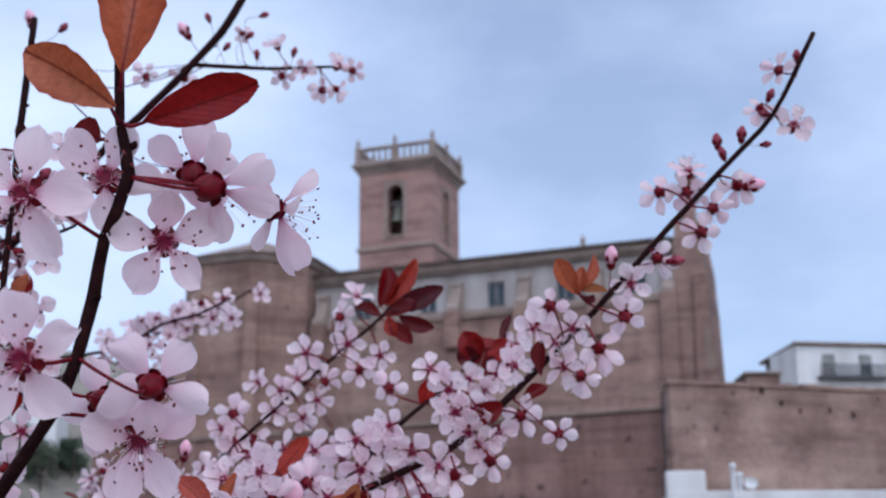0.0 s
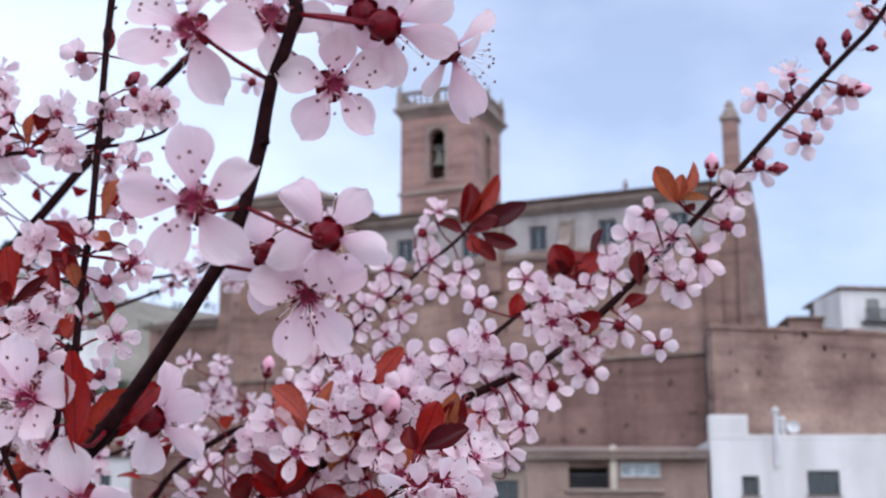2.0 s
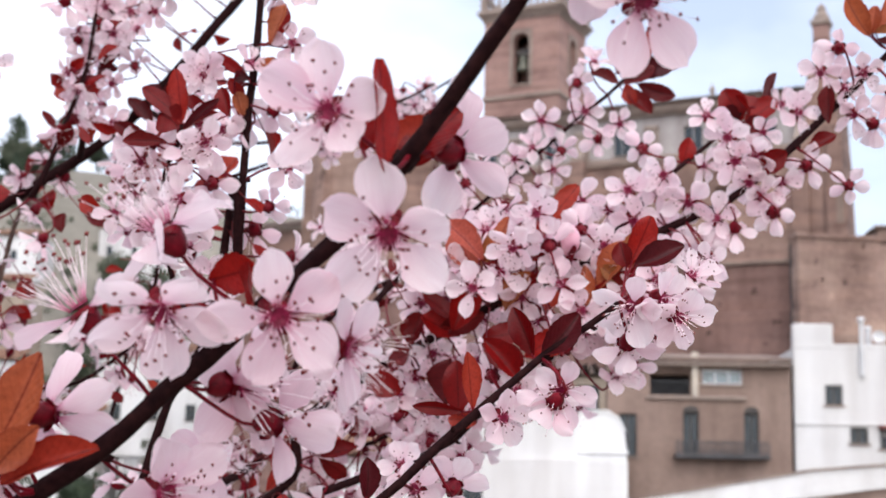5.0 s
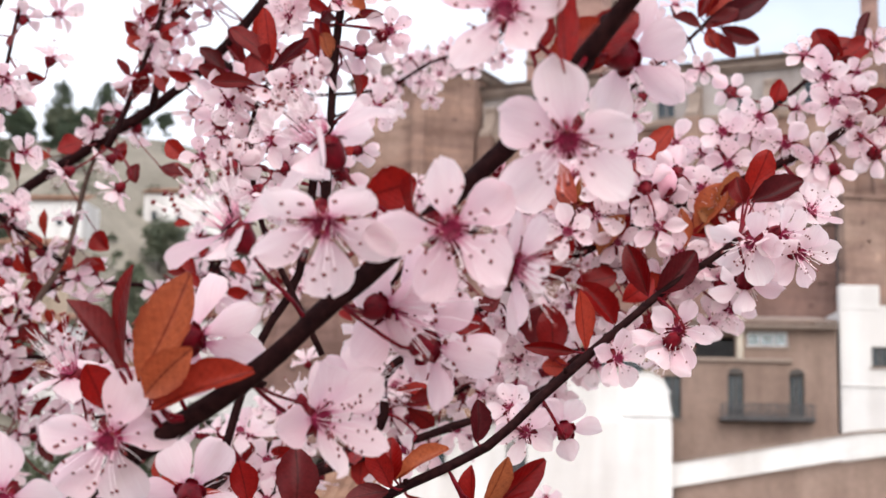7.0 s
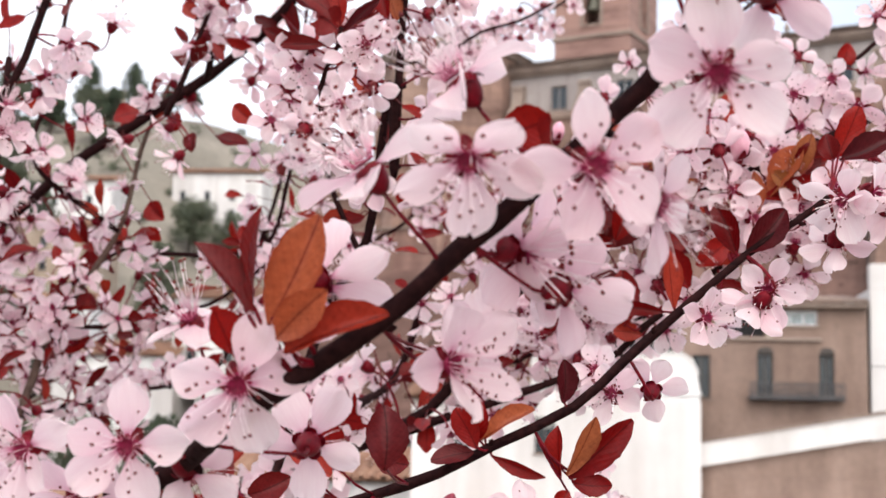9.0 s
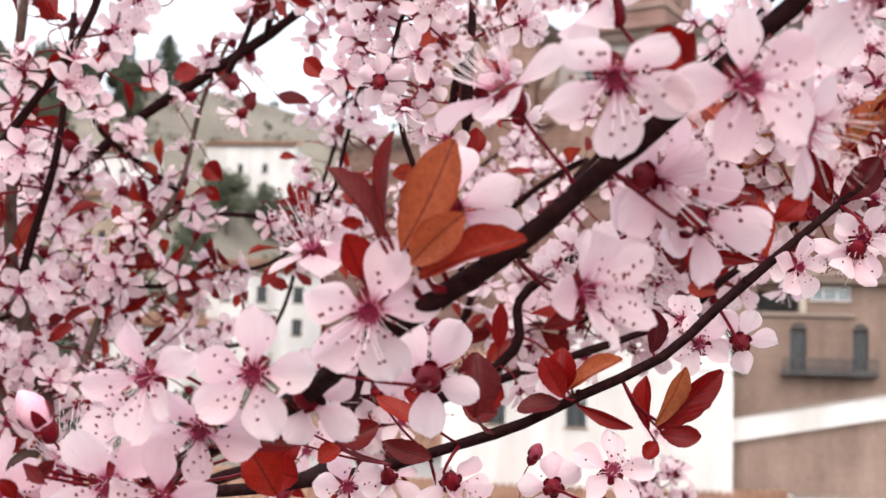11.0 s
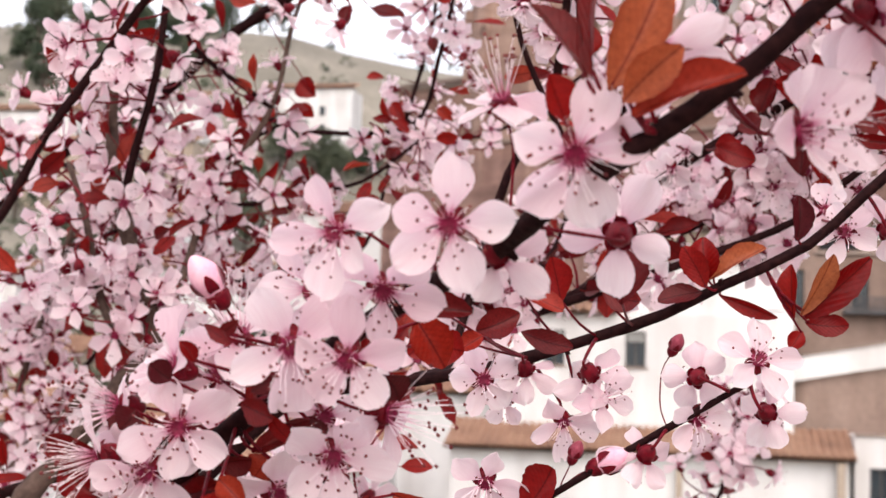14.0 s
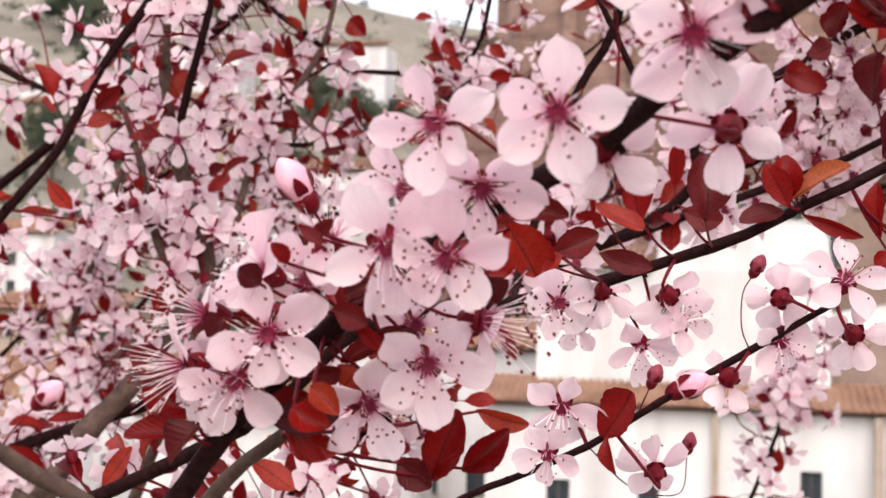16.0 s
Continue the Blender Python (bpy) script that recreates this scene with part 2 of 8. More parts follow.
M_FILAMENT = filament_material()
M_ANTHER = plain_organic("anther", (0.10, 0.012, 0.018), (0.22, 0.035, 0.03), 500.0, 0.7)
M_BUD = plain_organic("bud_petal", (0.70, 0.30, 0.42), (0.85, 0.53, 0.61), 250.0, 0.5)
M_BUD_RED = plain_organic("young_bud", (0.16, 0.012, 0.025), (0.36, 0.07, 0.11), 300.0, 0.45)
M_BARK = plain_organic("plum_bark", (0.008, 0.0022, 0.003), (0.028, 0.009, 0.009), 420.0, 0.75, 0.9, 0.0007, 0.06)
M_OLD_BARK = plain_organic("old_plum_bark", (0.04, 0.024, 0.02), (0.13, 0.085, 0.07), 140.0, 0.85, 0.9, 0.002, 0.1)
M_STONE = two_scale("church_brick", (0.19, 0.115, 0.095), (0.30, 0.19, 0.155), (0.42, 0.29, 0.235), 0.2, 2.0, 0.9, 0.5, 0.06, streak=0.5, course=0.9, pock=1.3)
M_TOWER = two_scale("tower_brick", (0.25, 0.145, 0.125), (0.32, 0.195, 0.168), (0.37, 0.235, 0.20), 0.35, 4.0, 0.9, 0.4, 0.05, course=1.6)
M_RUBBLE = two_scale("retaining_rubble", (0.15, 0.09, 0.072), (0.29, 0.19, 0.157), (0.44, 0.32, 0.26), 0.22, 3.2, 0.95, 0.7, 0.12, streak=0.4, course=0.7, pock=0.9)
M_CLAY = two_scale("clay_wall", (0.19, 0.11, 0.09), (0.23, 0.135, 0.115), (0.27, 0.165, 0.14), 0.2, 3.0, 0.95, 0.4, 0.05, streak=0.7, course=0.6, pock=1.1)
M_TRIM = two_scale("stone_trim", (0.20, 0.15, 0.13), (0.29, 0.225, 0.19), (0.36, 0.29, 0.25), 0.6, 6.0, 0.9, 0.4, 0.04)
M_PLASTER = two_scale("grey_plaster", (0.34, 0.30, 0.29), (0.42, 0.38, 0.37), (0.48, 0.45, 0.44), 0.4, 5.0, 0.9, 0.2, 0.02, streak=0.6)
M_WHITE = two_scale("white_render", (0.70, 0.70, 0.70), (0.80, 0.80, 0.80), (0.85, 0.85, 0.84), 0.25, 22.0, 0.85, 0.15, 0.01, streak=0.35)
M_AWNING = two_scale("awning_cloth", (0.16, 0.04, 0.04), (0.22, 0.06, 0.055), (0.28, 0.09, 0.08), 0.8, 12.0, 0.85, 0.1, 0.01)
M_CREAM = two_scale("cream_render", (0.52, 0.45, 0.37), (0.62, 0.55, 0.46), (0.68, 0.62, 0.53), 0.3, 4.0, 0.9, 0.2, 0.02, streak=0.6)
M_TAN = two_scale("tan_render", (0.33, 0.26, 0.20), (0.43, 0.35, 0.28), (0.5, 0.42, 0.34), 0.3, 4.0, 0.9, 0.2, 0.02, streak=0.6)
M_BROWN = two_scale("brown_render", (0.24, 0.165, 0.135), (0.31, 0.22, 0.18), (0.37, 0.27, 0.225), 0.3, 4.0, 0.9, 0.3, 0.02, streak=0.6)
M_TILE = two_scale("roof_tile", (0.24, 0.13, 0.09), (0.38, 0.21, 0.14), (0.47, 0.29, 0.2), 0.9, 7.0, 0.9, 0.4, 0.03)
M_OLDTILE = two_scale("old_roof_tile", (0.15, 0.11, 0.09), (0.23, 0.165, 0.135), (0.3, 0.22, 0.175), 0.6, 6.0, 0.9, 0.4, 0.04)
M_DARKWOOD = two_scale("dark_joinery", (0.035, 0.03, 0.03), (0.06, 0.05, 0.045), (0.09, 0.075, 0.065), 2.0, 20.0, 0.6, 0.2, 0.01)
M_IRON = two_scale("dark_iron", (0.03, 0.03, 0.033), (0.05, 0.05, 0.055), (0.08, 0.08, 0.085), 3.0, 30.0, 0.55, 0.1, 0.005)
M_BRONZE = two_scale("bell_bronze", (0.06, 0.07, 0.05), (0.11, 0.11, 0.08), (0.17, 0.15, 0.1), 2.0, 10.0, 0.5, 0.1, 0.01)
M_PIPE = two_scale("pale_pipe", (0.55, 0.55, 0.56), (0.64, 0.64, 0.65), (0.7, 0.7, 0.7), 1.0, 12.0, 0.5, 0.1, 0.005)
M_SHUTTER = two_scale("grey_shutter", (0.20, 0.20, 0.20), (0.27, 0.27, 0.26), (0.32, 0.32, 0.31), 1.0, 12.0, 0.7, 0.1, 0.01)
# near-black tone that stands for the shade inside openings
M_SHADE = two_scale("painted_shade", (0.03, 0.03, 0.035), (0.05, 0.05, 0.055), (0.08, 0.08, 0.085), 1.0, 5.0, 0.9, 0.1, 0.01)
M_GROUND = two_scale("dry_earth_and_grass", (0.14, 0.125, 0.10), (0.215, 0.195, 0.16), (0.31, 0.28, 0.235), 0.06, 0.9, 0.95, 0.6, 0.3)
M_GREEN = two_scale("dark_foliage", (0.018, 0.032, 0.018), (0.035, 0.055, 0.028), (0.06, 0.085, 0.04), 0.4, 3.0, 0.8, 0.4, 0.1)
M_OLIVE = two_scale("grey_green_foliage", (0.04, 0.055, 0.032), (0.07, 0.085, 0.05), (0.11, 0.12, 0.075), 0.4, 3.0, 0.8, 0.4, 0.1)
M_TRUNK = two_scale("tree_bark", (0.05, 0.04, 0.03), (0.09, 0.07, 0.055), (0.14, 0.11, 0.09), 1.0, 10.0, 0.9, 0.5, 0.03)


def glass_material(name, tint):
    m, nt, b = material(name, 0.06)
    b.inputs["Base Color"].default_value = (*tint, 1)
    b.inputs["Transmission Weight"].default_value = 0.75
    b.inputs["IOR"].default_value = 1.45
    f = noise_node(nt, 1.3, 2.0)
    bumped(nt, b, f, 0.05, 0.02)
    return m


M_GLASS = glass_material("window_glass", (0.13, 0.17, 0.20))
# paler tint, for the window beside the loggia
M_GLASS_PALE = glass_material("pale_window_glass", (0.78, 0.90, 0.94))

# ---- mesh helpers ----


def mesh_object(name, bm, mats, smooth=False):
    me = bpy.data.meshes.new(name)
    bm.normal_update()
    bm.to_mesh(me)
    bm.free()
    for m in (mats if isinstance(mats, (list, tuple)) else [mats]):
        me.materials.append(m)
    if smooth:
        me.polygons.foreach_set("use_smooth", [True] * len(me.polygons))
    return me


def part(name, bm, mats, parent, label="", smooth=False, basis=None):
    """Links a bmesh, or a mesh that is shared, as one part under a thing or under a part."""
    me = bm if isinstance(bm, bpy.types.Mesh) else mesh_object(name, bm, mats, smooth)
    ob = new(name, me)
    ob.parent = parent
    if basis is not None:
        ob.matrix_basis = basis
    if label:
        ob["label"] = label
    return ob


def thing(name, label, category, m=None, group="", kind=""):
    ob = new(name)
    if m is not None:
        ob.matrix_basis = m
    return tagged(ob, label, category, group, kind)


def add_box(bm, x0, y0, z0, x1, y1, z1, mat=0, skew=0.0):
    vs = [bm.verts.new((x + (skew if z == z1 else 0), y, z)) for x in (x0, x1) for y in (y0, y1) for z in (z0, z1)]
    for q in ((0, 1, 3, 2), (4, 6, 7, 5), (0, 4, 5, 1), (2, 3, 7, 6), (0, 2, 6, 4), (1, 5, 7, 3)):
        bm.faces.new([vs[i] for i in q]).material_index = mat
    return vs


def box_bm(x0, y0, z0, x1, y1, z1, bevel=0.0):
    bm = bmesh.new()
    add_box(bm, x0, y0, z0, x1, y1, z1)
    if bevel:
        bmesh.ops.bevel(bm, geom=bm.edges[:], offset=bevel, segments=1, affect="EDGES")
    return bm


def panel_bm(x0, z0, x1, z1, y0, y1, openings):
    """A wall between y0 (outside) and y1, with rectangular openings (x0, z0, x1, z1) that go through it."""
    bm = bmesh.new()
    xs = sorted({x0, x1, *[v for o in openings for v in (o[0], o[2])]})
    zs = sorted({z0, z1, *[v for o in openings for v in (o[1], o[3])]})
    solid = {}
    for i in range(len(xs) - 1):
        for k in range(len(zs) - 1):
            cx, cz = (xs[i] + xs[i + 1]) / 2, (zs[k] + zs[k + 1]) / 2
            solid[i, k] = not any(o[0] < cx < o[2] and o[1] < cz < o[3] for o in openings)
    v = {}

    def vert(i, k, s):
        if (i, k, s) not in v:
            v[i, k, s] = bm.verts.new((xs[i], (y0, y1)[s], zs[k]))
        return v[i, k, s]

    for (i, k), full in solid.items():
        if not full:
            continue
        bm.faces.new([vert(i, k, 0), vert(i + 1, k, 0), vert(i + 1, k + 1, 0), vert(i, k + 1, 0)])
        bm.faces.new([vert(i, k, 1), vert(i, k + 1, 1), vert(i + 1, k + 1, 1), vert(i + 1, k, 1)])
        if not solid.get((i - 1, k)):
            bm.faces.new([vert(i, k, 0), vert(i, k + 1, 0), vert(i, k + 1, 1), vert(i, k, 1)])
        if not solid.get((i + 1, k)):
            bm.faces.new([vert(i + 1, k, 0), vert(i + 1, k, 1), vert(i + 1, k + 1, 1), vert(i + 1, k + 1, 0)])
        if not solid.get((i, k - 1)):
            bm.faces.new([vert(i, k, 0), vert(i, k, 1), vert(i + 1, k, 1), vert(i + 1, k, 0)])
        if not solid.get((i, k + 1)):
            bm.faces.new([vert(i, k + 1, 0), vert(i + 1, k + 1, 0), vert(i + 1, k + 1, 1), vert(i, k + 1, 1)])
    return bm


def prism_bm(outline, y0, y1):
    """An outline in x and z, drawn out from y0 to y1."""
    bm = bmesh.new()
    a = [bm.verts.new((x, y0, z)) for x, z in outline]
    b = [bm.verts.new((x, y1, z)) for x, z in outline]
    bm.faces.new(a)
    bm.faces.new(b[::-1])
    for i in range(len(a)):
        j = (i + 1) % len(a)
        bm.faces.new([a[j], a[i], b[i], b[j]])
    bmesh.ops.recalc_face_normals(bm, faces=bm.faces[:])
    return bm


def lathe_bm(profile, sides=12, cx=0.0, cy=0.0, close=True):
    """A turned shape: radius and height pairs from the bottom up."""
    bm = bmesh.new()
    rings = [[bm.verts.new((cx + r * math.cos(2 * math.pi * i / sides), cy + r * math.sin(2 * math.pi * i / sides), z)) for i in range(sides)] for r, z in profile]
    for a, b in zip(rings, rings[1:]):
        for i in range(sides):
            j = (i + 1) % sides
            bm.faces.new([a[i], a[j], b[j], b[i]])
    if close:
        bm.faces.new(rings[0][::-1])
        bm.faces.new(rings[-1])
    return bm


def smooth_line(points, step):
    """A curve through the points, in pieces of about one step, with the share of its length at each."""
    p = [Vector(q) for q in points]
    p = [p[0] * 2 - p[1], *p, p[-1] * 2 - p[-2]]
    out = []
    for i in range(1, len(p) - 2):
        n = max(2, int((p[i + 1] - p[i]).length / step))
        for k in range(n):
            t = k / n
            a, b, c, d = p[i - 1], p[i], p[i + 1], p[i + 2]
            out.append(0.5 * ((2 * b) + (c - a) * t + (2 * a - 5 * b + 4 * c - d) * t * t + (3 * b - a - 3 * c + d) * t ** 3))
    out.append(p[-2])
    run = [0.0]
    for a, b in zip(out, out[1:]):
        run.append(run[-1] + (b - a).length)
    return out, [v / max(run[-1], 1e-9) for v in run]


def add_tube(bm, line, radii, sides, rough=0.0, mat=0, cap=True):
    rings, side = [], None
    for i, p in enumerate(line):
        d = (line[min(i + 1, len(line) - 1)] - line[max(i - 1, 0)]).normalized()
        if side is None:
            side = d.orthogonal().normalized()
        side = (side - d * side.dot(d)).normalized()
        up = d.cross(side)
        ring = []
        for k in range(sides):
            a = 2 * math.pi * k / sides
            r = radii[i] * (1 + rough * (noise.noise(p * (0.35 / radii[i]) + Vector((k * 0.7, 0, 0)))))
            ring.append(bm.verts.new(p + (side * math.cos(a) + up * math.sin(a)) * r))
        rings.append(ring)
    for a, b in zip(rings, rings[1:]):
        for k in range(sides):
            j = (k + 1) % sides
            bm.faces.new([a[k], a[j], b[j], b[k]]).material_index = mat
    if cap:
        bm.faces.new(rings[0][::-1]).material_index = mat
        bm.faces.new(rings[-1]).material_index = mat

# ---- ground ----


def step(a, b, v):
    t = min(1.0, max(0.0, (v - a) / (b - a)))
    return t * t * (3 - 2 * t)


def rise(x):
    """How far the crest behind the town stands over the slope, by stretches."""
    ends = [(-130, 4.0), (-90, 5.5), (-82, 8.0), (-74, 9.0), (-66, 9.0), (-58, 13.0), (-50, 19.5), (-42, 26.5), (-20, 22.0), (30, 0.0)]
    if x <= ends[0][0] or x >= ends[-1][0]:
        return ends[0][1] if x <= ends[0][0] else 0.0
    for (a, u), (b, v) in zip(ends, ends[1:]):
        if x <= b:
            return u + (v - u) * (x - a) / (b - a)


def ground_height(x, y):
    """The terrace of the tree, the dip with the lower town, the church's rock and the hills behind."""
    h = -11.0 * step(3.5, 30, y) - 0.25 * step(0.6, 3.5, y)
    wall = 92.0 - 0.404 * (min(max(x, -30.0), 30.0) - 18.5)
    h += (9.0 * step(62, 72, y) * step(-14, 4, x) + 11.5 * step(wall - 12, wall - 6.5, y) + 8.5 * step(wall, wall + 8, y)) * step(-44, -26, x)
    h += 26.0 * step(70, 150, y) * step(-24, -75, x)
    h += 44.0 * step(130, 250, y) * step(40, -70, x) * (0.9 + 0.1 * math.sin(x * 0.03))
    h += rise(x) * step(200, 250, y)
    h -= 40.0 * step(300, 900, y)
    h += 0.6 * noise.noise(Vector((x * 0.05, y * 0.05, 0))) * step(8, 40, y) + 0.03 * noise.noise(Vector((x * 2, y * 2, 4)))
    return h


def build_ground():
    bm = bmesh.new()
    ys = [-3000, -800, -200, -60, -20, -8, -3, 0, 1, 2, 3, 4.5, 6, 8, 11, 15, 20, 26, 33, 42, 50, 56, 60, 64, 68, 72, 76, 80, 84, 88, 92, 98, 105, 115, 125, 135, 150, 165, 180, 195, 210, 225, 240, 255, 275, 300, 350, 450, 700, 1100, 2000, 4000]
    xs = [-4000, -1500, -600, -350] + list(range(-260, 121, 10)) + [160, 260, 500, 1200, 4000]
    xs = sorted(set(xs) | {-15, -5, -2, -1, 1, 2, 5, 15})
    grid = [[bm.verts.new((x, y, ground_height(x, y))) for x in xs] for y in ys]
    for a, b in zip(grid, grid[1:]):
        for i in range(len(xs) - 1):
            bm.faces.new([a[i], a[i + 1], b[i + 1], b[i]]).smooth = True
    ob = new("ground", mesh_object("ground", bm, M_GROUND))
    tagged(ob, "dry grassy earth that dips to the town and rises to the hill", "ground", kind="structure")


build_ground()


# ---- parts that buildings share ----


def window(parent, x0, z0, x1, z1, y, depth=0.22, label="", shutter=0.0, mullions=1, mat=None, glass=None):
    """A framed window set back in its opening: frame, panes, sill, and a half-lowered blind where shutter is above 0."""
    w = 0.07
    bm = bmesh.new()
    for a in ((x0, z0, x0 + w, z1), (x1 - w, z0, x1, z1), (x0 + w, z0, x1 - w, z0 + w), (x0 + w, z1 - w, x1 - w, z1)):
        add_box(bm, a[0], y + depth, a[1], a[2], y + depth + 0.06, a[3])
    for i in range(1, mullions + 1):
        c = x0 + (x1 - x0) * i / (mullions + 1)
        add_box(bm, c - 0.035, y + depth + 0.002, z0 + w, c + 0.035, y + depth + 0.058, z1 - w)
    win = part("window", bm, mat or M_DARKWOOD, parent, label)
    edges = [x0 + w] + [x0 + (x1 - x0) * i / (mullions + 1) for i in range(1, mullions + 1)] + [x1 - w]
    for a, b in zip(edges, edges[1:]):
        pane = part("pane", box_bm(a, y + depth + 0.025, z0 + w, b, y + depth + 0.033, z1 - w), glass or M_GLASS, win)
    part("sill", box_bm(x0 - 0.1, y - 0.07, z0 - 0.08, x1 + 0.1, y + depth, z0 - 0.002, 0.01), M_TRIM, win)
    # dark sheet behind the panes: the room's shade put into its colour
    part("room_shade", box_bm(x0, y + depth + 0.35, z0, x1, y + depth + 0.39, z1), M_SHADE, win)
    if shutter:
        bm = bmesh.new()
        n = max(3, int((z1 - z0) * shutter / 0.09))
        for i in range(n):
            t = z1 - w - i * 0.09
            add_box(bm, x0 + w, y + depth - 0.06, t - 0.085, x1 - w, y + depth - 0.03, t)
        part("blind", bm, M_SHUTTER, win)
    return win


def tiled_roof(parent, x0, x1, y0, z0, y1, z1, mat, pitch=0.42):
    """A sloping roof of rows of half-round tiles on a deck, with the rows running down the slope."""
    bm = bmesh.new()
    add_box(bm, x0, y0, z0 - 0.12, x1, y0 + 0.1, z0)
    vs = [bm.verts.new(v) for v in ((x0, y0, z0), (x1, y0, z0), (x1, y1, z1), (x0, y1, z1), (x0, y0, z0 - 0.12), (x1, y0, z0 - 0.12), (x1, y1, z1 - 0.12), (x0, y1, z1 - 0.12))]
    for q in ((0, 1, 2, 3), (7, 6, 5, 4), (0, 4, 5, 1), (2, 6, 7, 3), (1, 5, 6, 2), (3, 7, 4, 0)):
        bm.faces.new([vs[i] for i in q])
    roof = part("roof", bm, mat, parent)
    n = int((x1 - x0) / pitch)
    tb = bmesh.new()
    for i in range(n):
        cx = x0 + (i + 0.5) * (x1 - x0) / n
        rows = 6
        for j in range(rows):
            a, b = j / rows, (j + 1.06) / rows
            ra, rb = pitch * 0.40, pitch * 0.33
            ring = []
            for s, r, lift in ((a, ra, 0.05), (min(b, 1.0), rb, 0.0)):
                py, pz = y0 - 0.06 + (y1 - y0) * s, z0 + (z1 - z0) * s + lift
                ring.append([tb.verts.new((cx + r * math.cos(t), py, pz + r * 0.8 * math.sin(t))) for t in (0, 0.8, 1.57, 2.34, 3.14)])
            for k in range(4):
                tb.faces.new([ring[0][k], ring[1][k], ring[1][k + 1], ring[0][k + 1]])
    tagged(part("tiling", tb, mat, roof), kind="stuff")
    return roof


# ---- the church on its rock ----
CHURCH = pose(18.51, 92.0, 0, 0, 0, -22)
church = thing("church", "large brown brick church with a square bell tower above the town", "church", CHURCH)


def scroll_outline():
    """The curved flank of a buttress cap: a volute that sweeps down and out."""
    return [(0.0, 0.0), (1.5, 0.0), (1.5, 0.35), (1.25, 0.5), (1.0, 0.75), (0.8, 1.15), (0.68, 1.55), (0.62, 1.95), (0.72, 2.15), (0.62, 2.35), (0.38, 2.42), (0.0, 2.42)]


def build_nave():
    openings = [(-c - 0.66, 25.65, -c + 0.66, 27.4) for c in (2.6, 7.67, 12.75, 17.9, 23.0)]
    clerestory = part("clerestory_wall", panel_bm(-30, 25.0, -0.2, 28.3, 0.0, 0.7, openings), M_PLASTER, church, "pale grey plastered upper wall")
    for o in openings:
        window(clerestory, *o, 0.0, 0.18, "", 0, 1, M_PLASTER)
    # deep lower wall with a sloping ledge on top
    part("lower_wall", prism_bm([(-34, 5), (0.2, 5), (0.2, 25.0), (-34, 25.0)], -0.9, 1.5), M_STONE, church, "stained brown brick wall")
    bm = bmesh.new()
    vs = [bm.verts.new(v) for v in ((-30, -1.1, 25.0), (0.2, -1.1, 25.0), (0.2, 0.0, 25.5), (-30, 0.0, 25.5), (-30, -1.1, 24.7), (0.2, -1.1, 24.7), (0.2, 0.0, 24.7), (-30, 0.0, 24.7))]
    for q in ((0, 1, 2, 3), (7, 6, 5, 4), (0, 4, 5, 1), (2, 6, 7, 3), (1, 5, 6, 2), (3, 7, 4, 0)):
        bm.faces.new([vs[i] for i in q])
    part("ledge", bm, M_OLDTILE, church)
    part("ledge", box_bm(-34, -1.25, 16.75, -0.9, -0.88, 17.05, 0.04), M_OLDTILE, church, "dark horizontal string course")
    for c in (0.2, 5.3, 10.5, 15.6, 20.8, 26.0):
        b = part("buttress", box_bm(-c - 0.55, -1.5, 10.0 if c < 1 else 22.6, -c + 0.55, -0.88, 25.2, 0.03), M_STONE, church)
        # the cap lies in the plane across the wall
        bm = prism_bm(scroll_outline(), -0.42, 0.42)
        for v in bm.verts:
            v.co = Vector((-c + v.co.y, -v.co.x * 1.05 + 0.1, 25.15 + v.co.z))
        bmesh.ops.recalc_face_normals(bm, faces=bm.faces[:])
        part("scroll", bm, M_TRIM, b)
    # cornice and roof
    bm = bmesh.new()
    add_box(bm, -30.3, -0.35, 28.3, -0.2, 0.7, 28.55)
    add_box(bm, -30.3, -0.6, 28.55, -0.2, 0.7, 28.85)
    part("cornice", bm, M_TRIM, church)
    tiled_roof(church, -30.3, -0.2, -0.75, 28.97, 3.6, 30.2, M_OLDTILE, 0.5)
    part("rear_wall", box_bm(-30, 6.8, 8, -0.2, 7.4, 28.7), M_STONE, church)
    bm = bmesh.new()
    vs = [bm.verts.new(v) for v in ((-30.3, 3.6, 30.2), (-0.2, 3.6, 30.2), (-0.2, 7.6, 28.9), (-30.3, 7.6, 28.9), (-30.3, 3.6, 30.05), (-0.2, 3.6, 30.05), (-0.2, 7.6, 28.75), (-30.3, 7.6, 28.75))]
    for q in ((0, 1, 2, 3), (7, 6, 5, 4), (0, 4, 5, 1), (2, 6, 7, 3), (1, 5, 6, 2), (3, 7, 4, 0)):
        bm.faces.new([vs[i] for i in q])
    part("roof", bm, M_OLDTILE, church)
    part("finial", lathe_bm([(0.12, 28.9), (0.14, 29.5), (0.22, 29.6), (0.1, 29.9), (0.02, 30.1)], 8, -6.2, -0.3), M_TRIM, church)


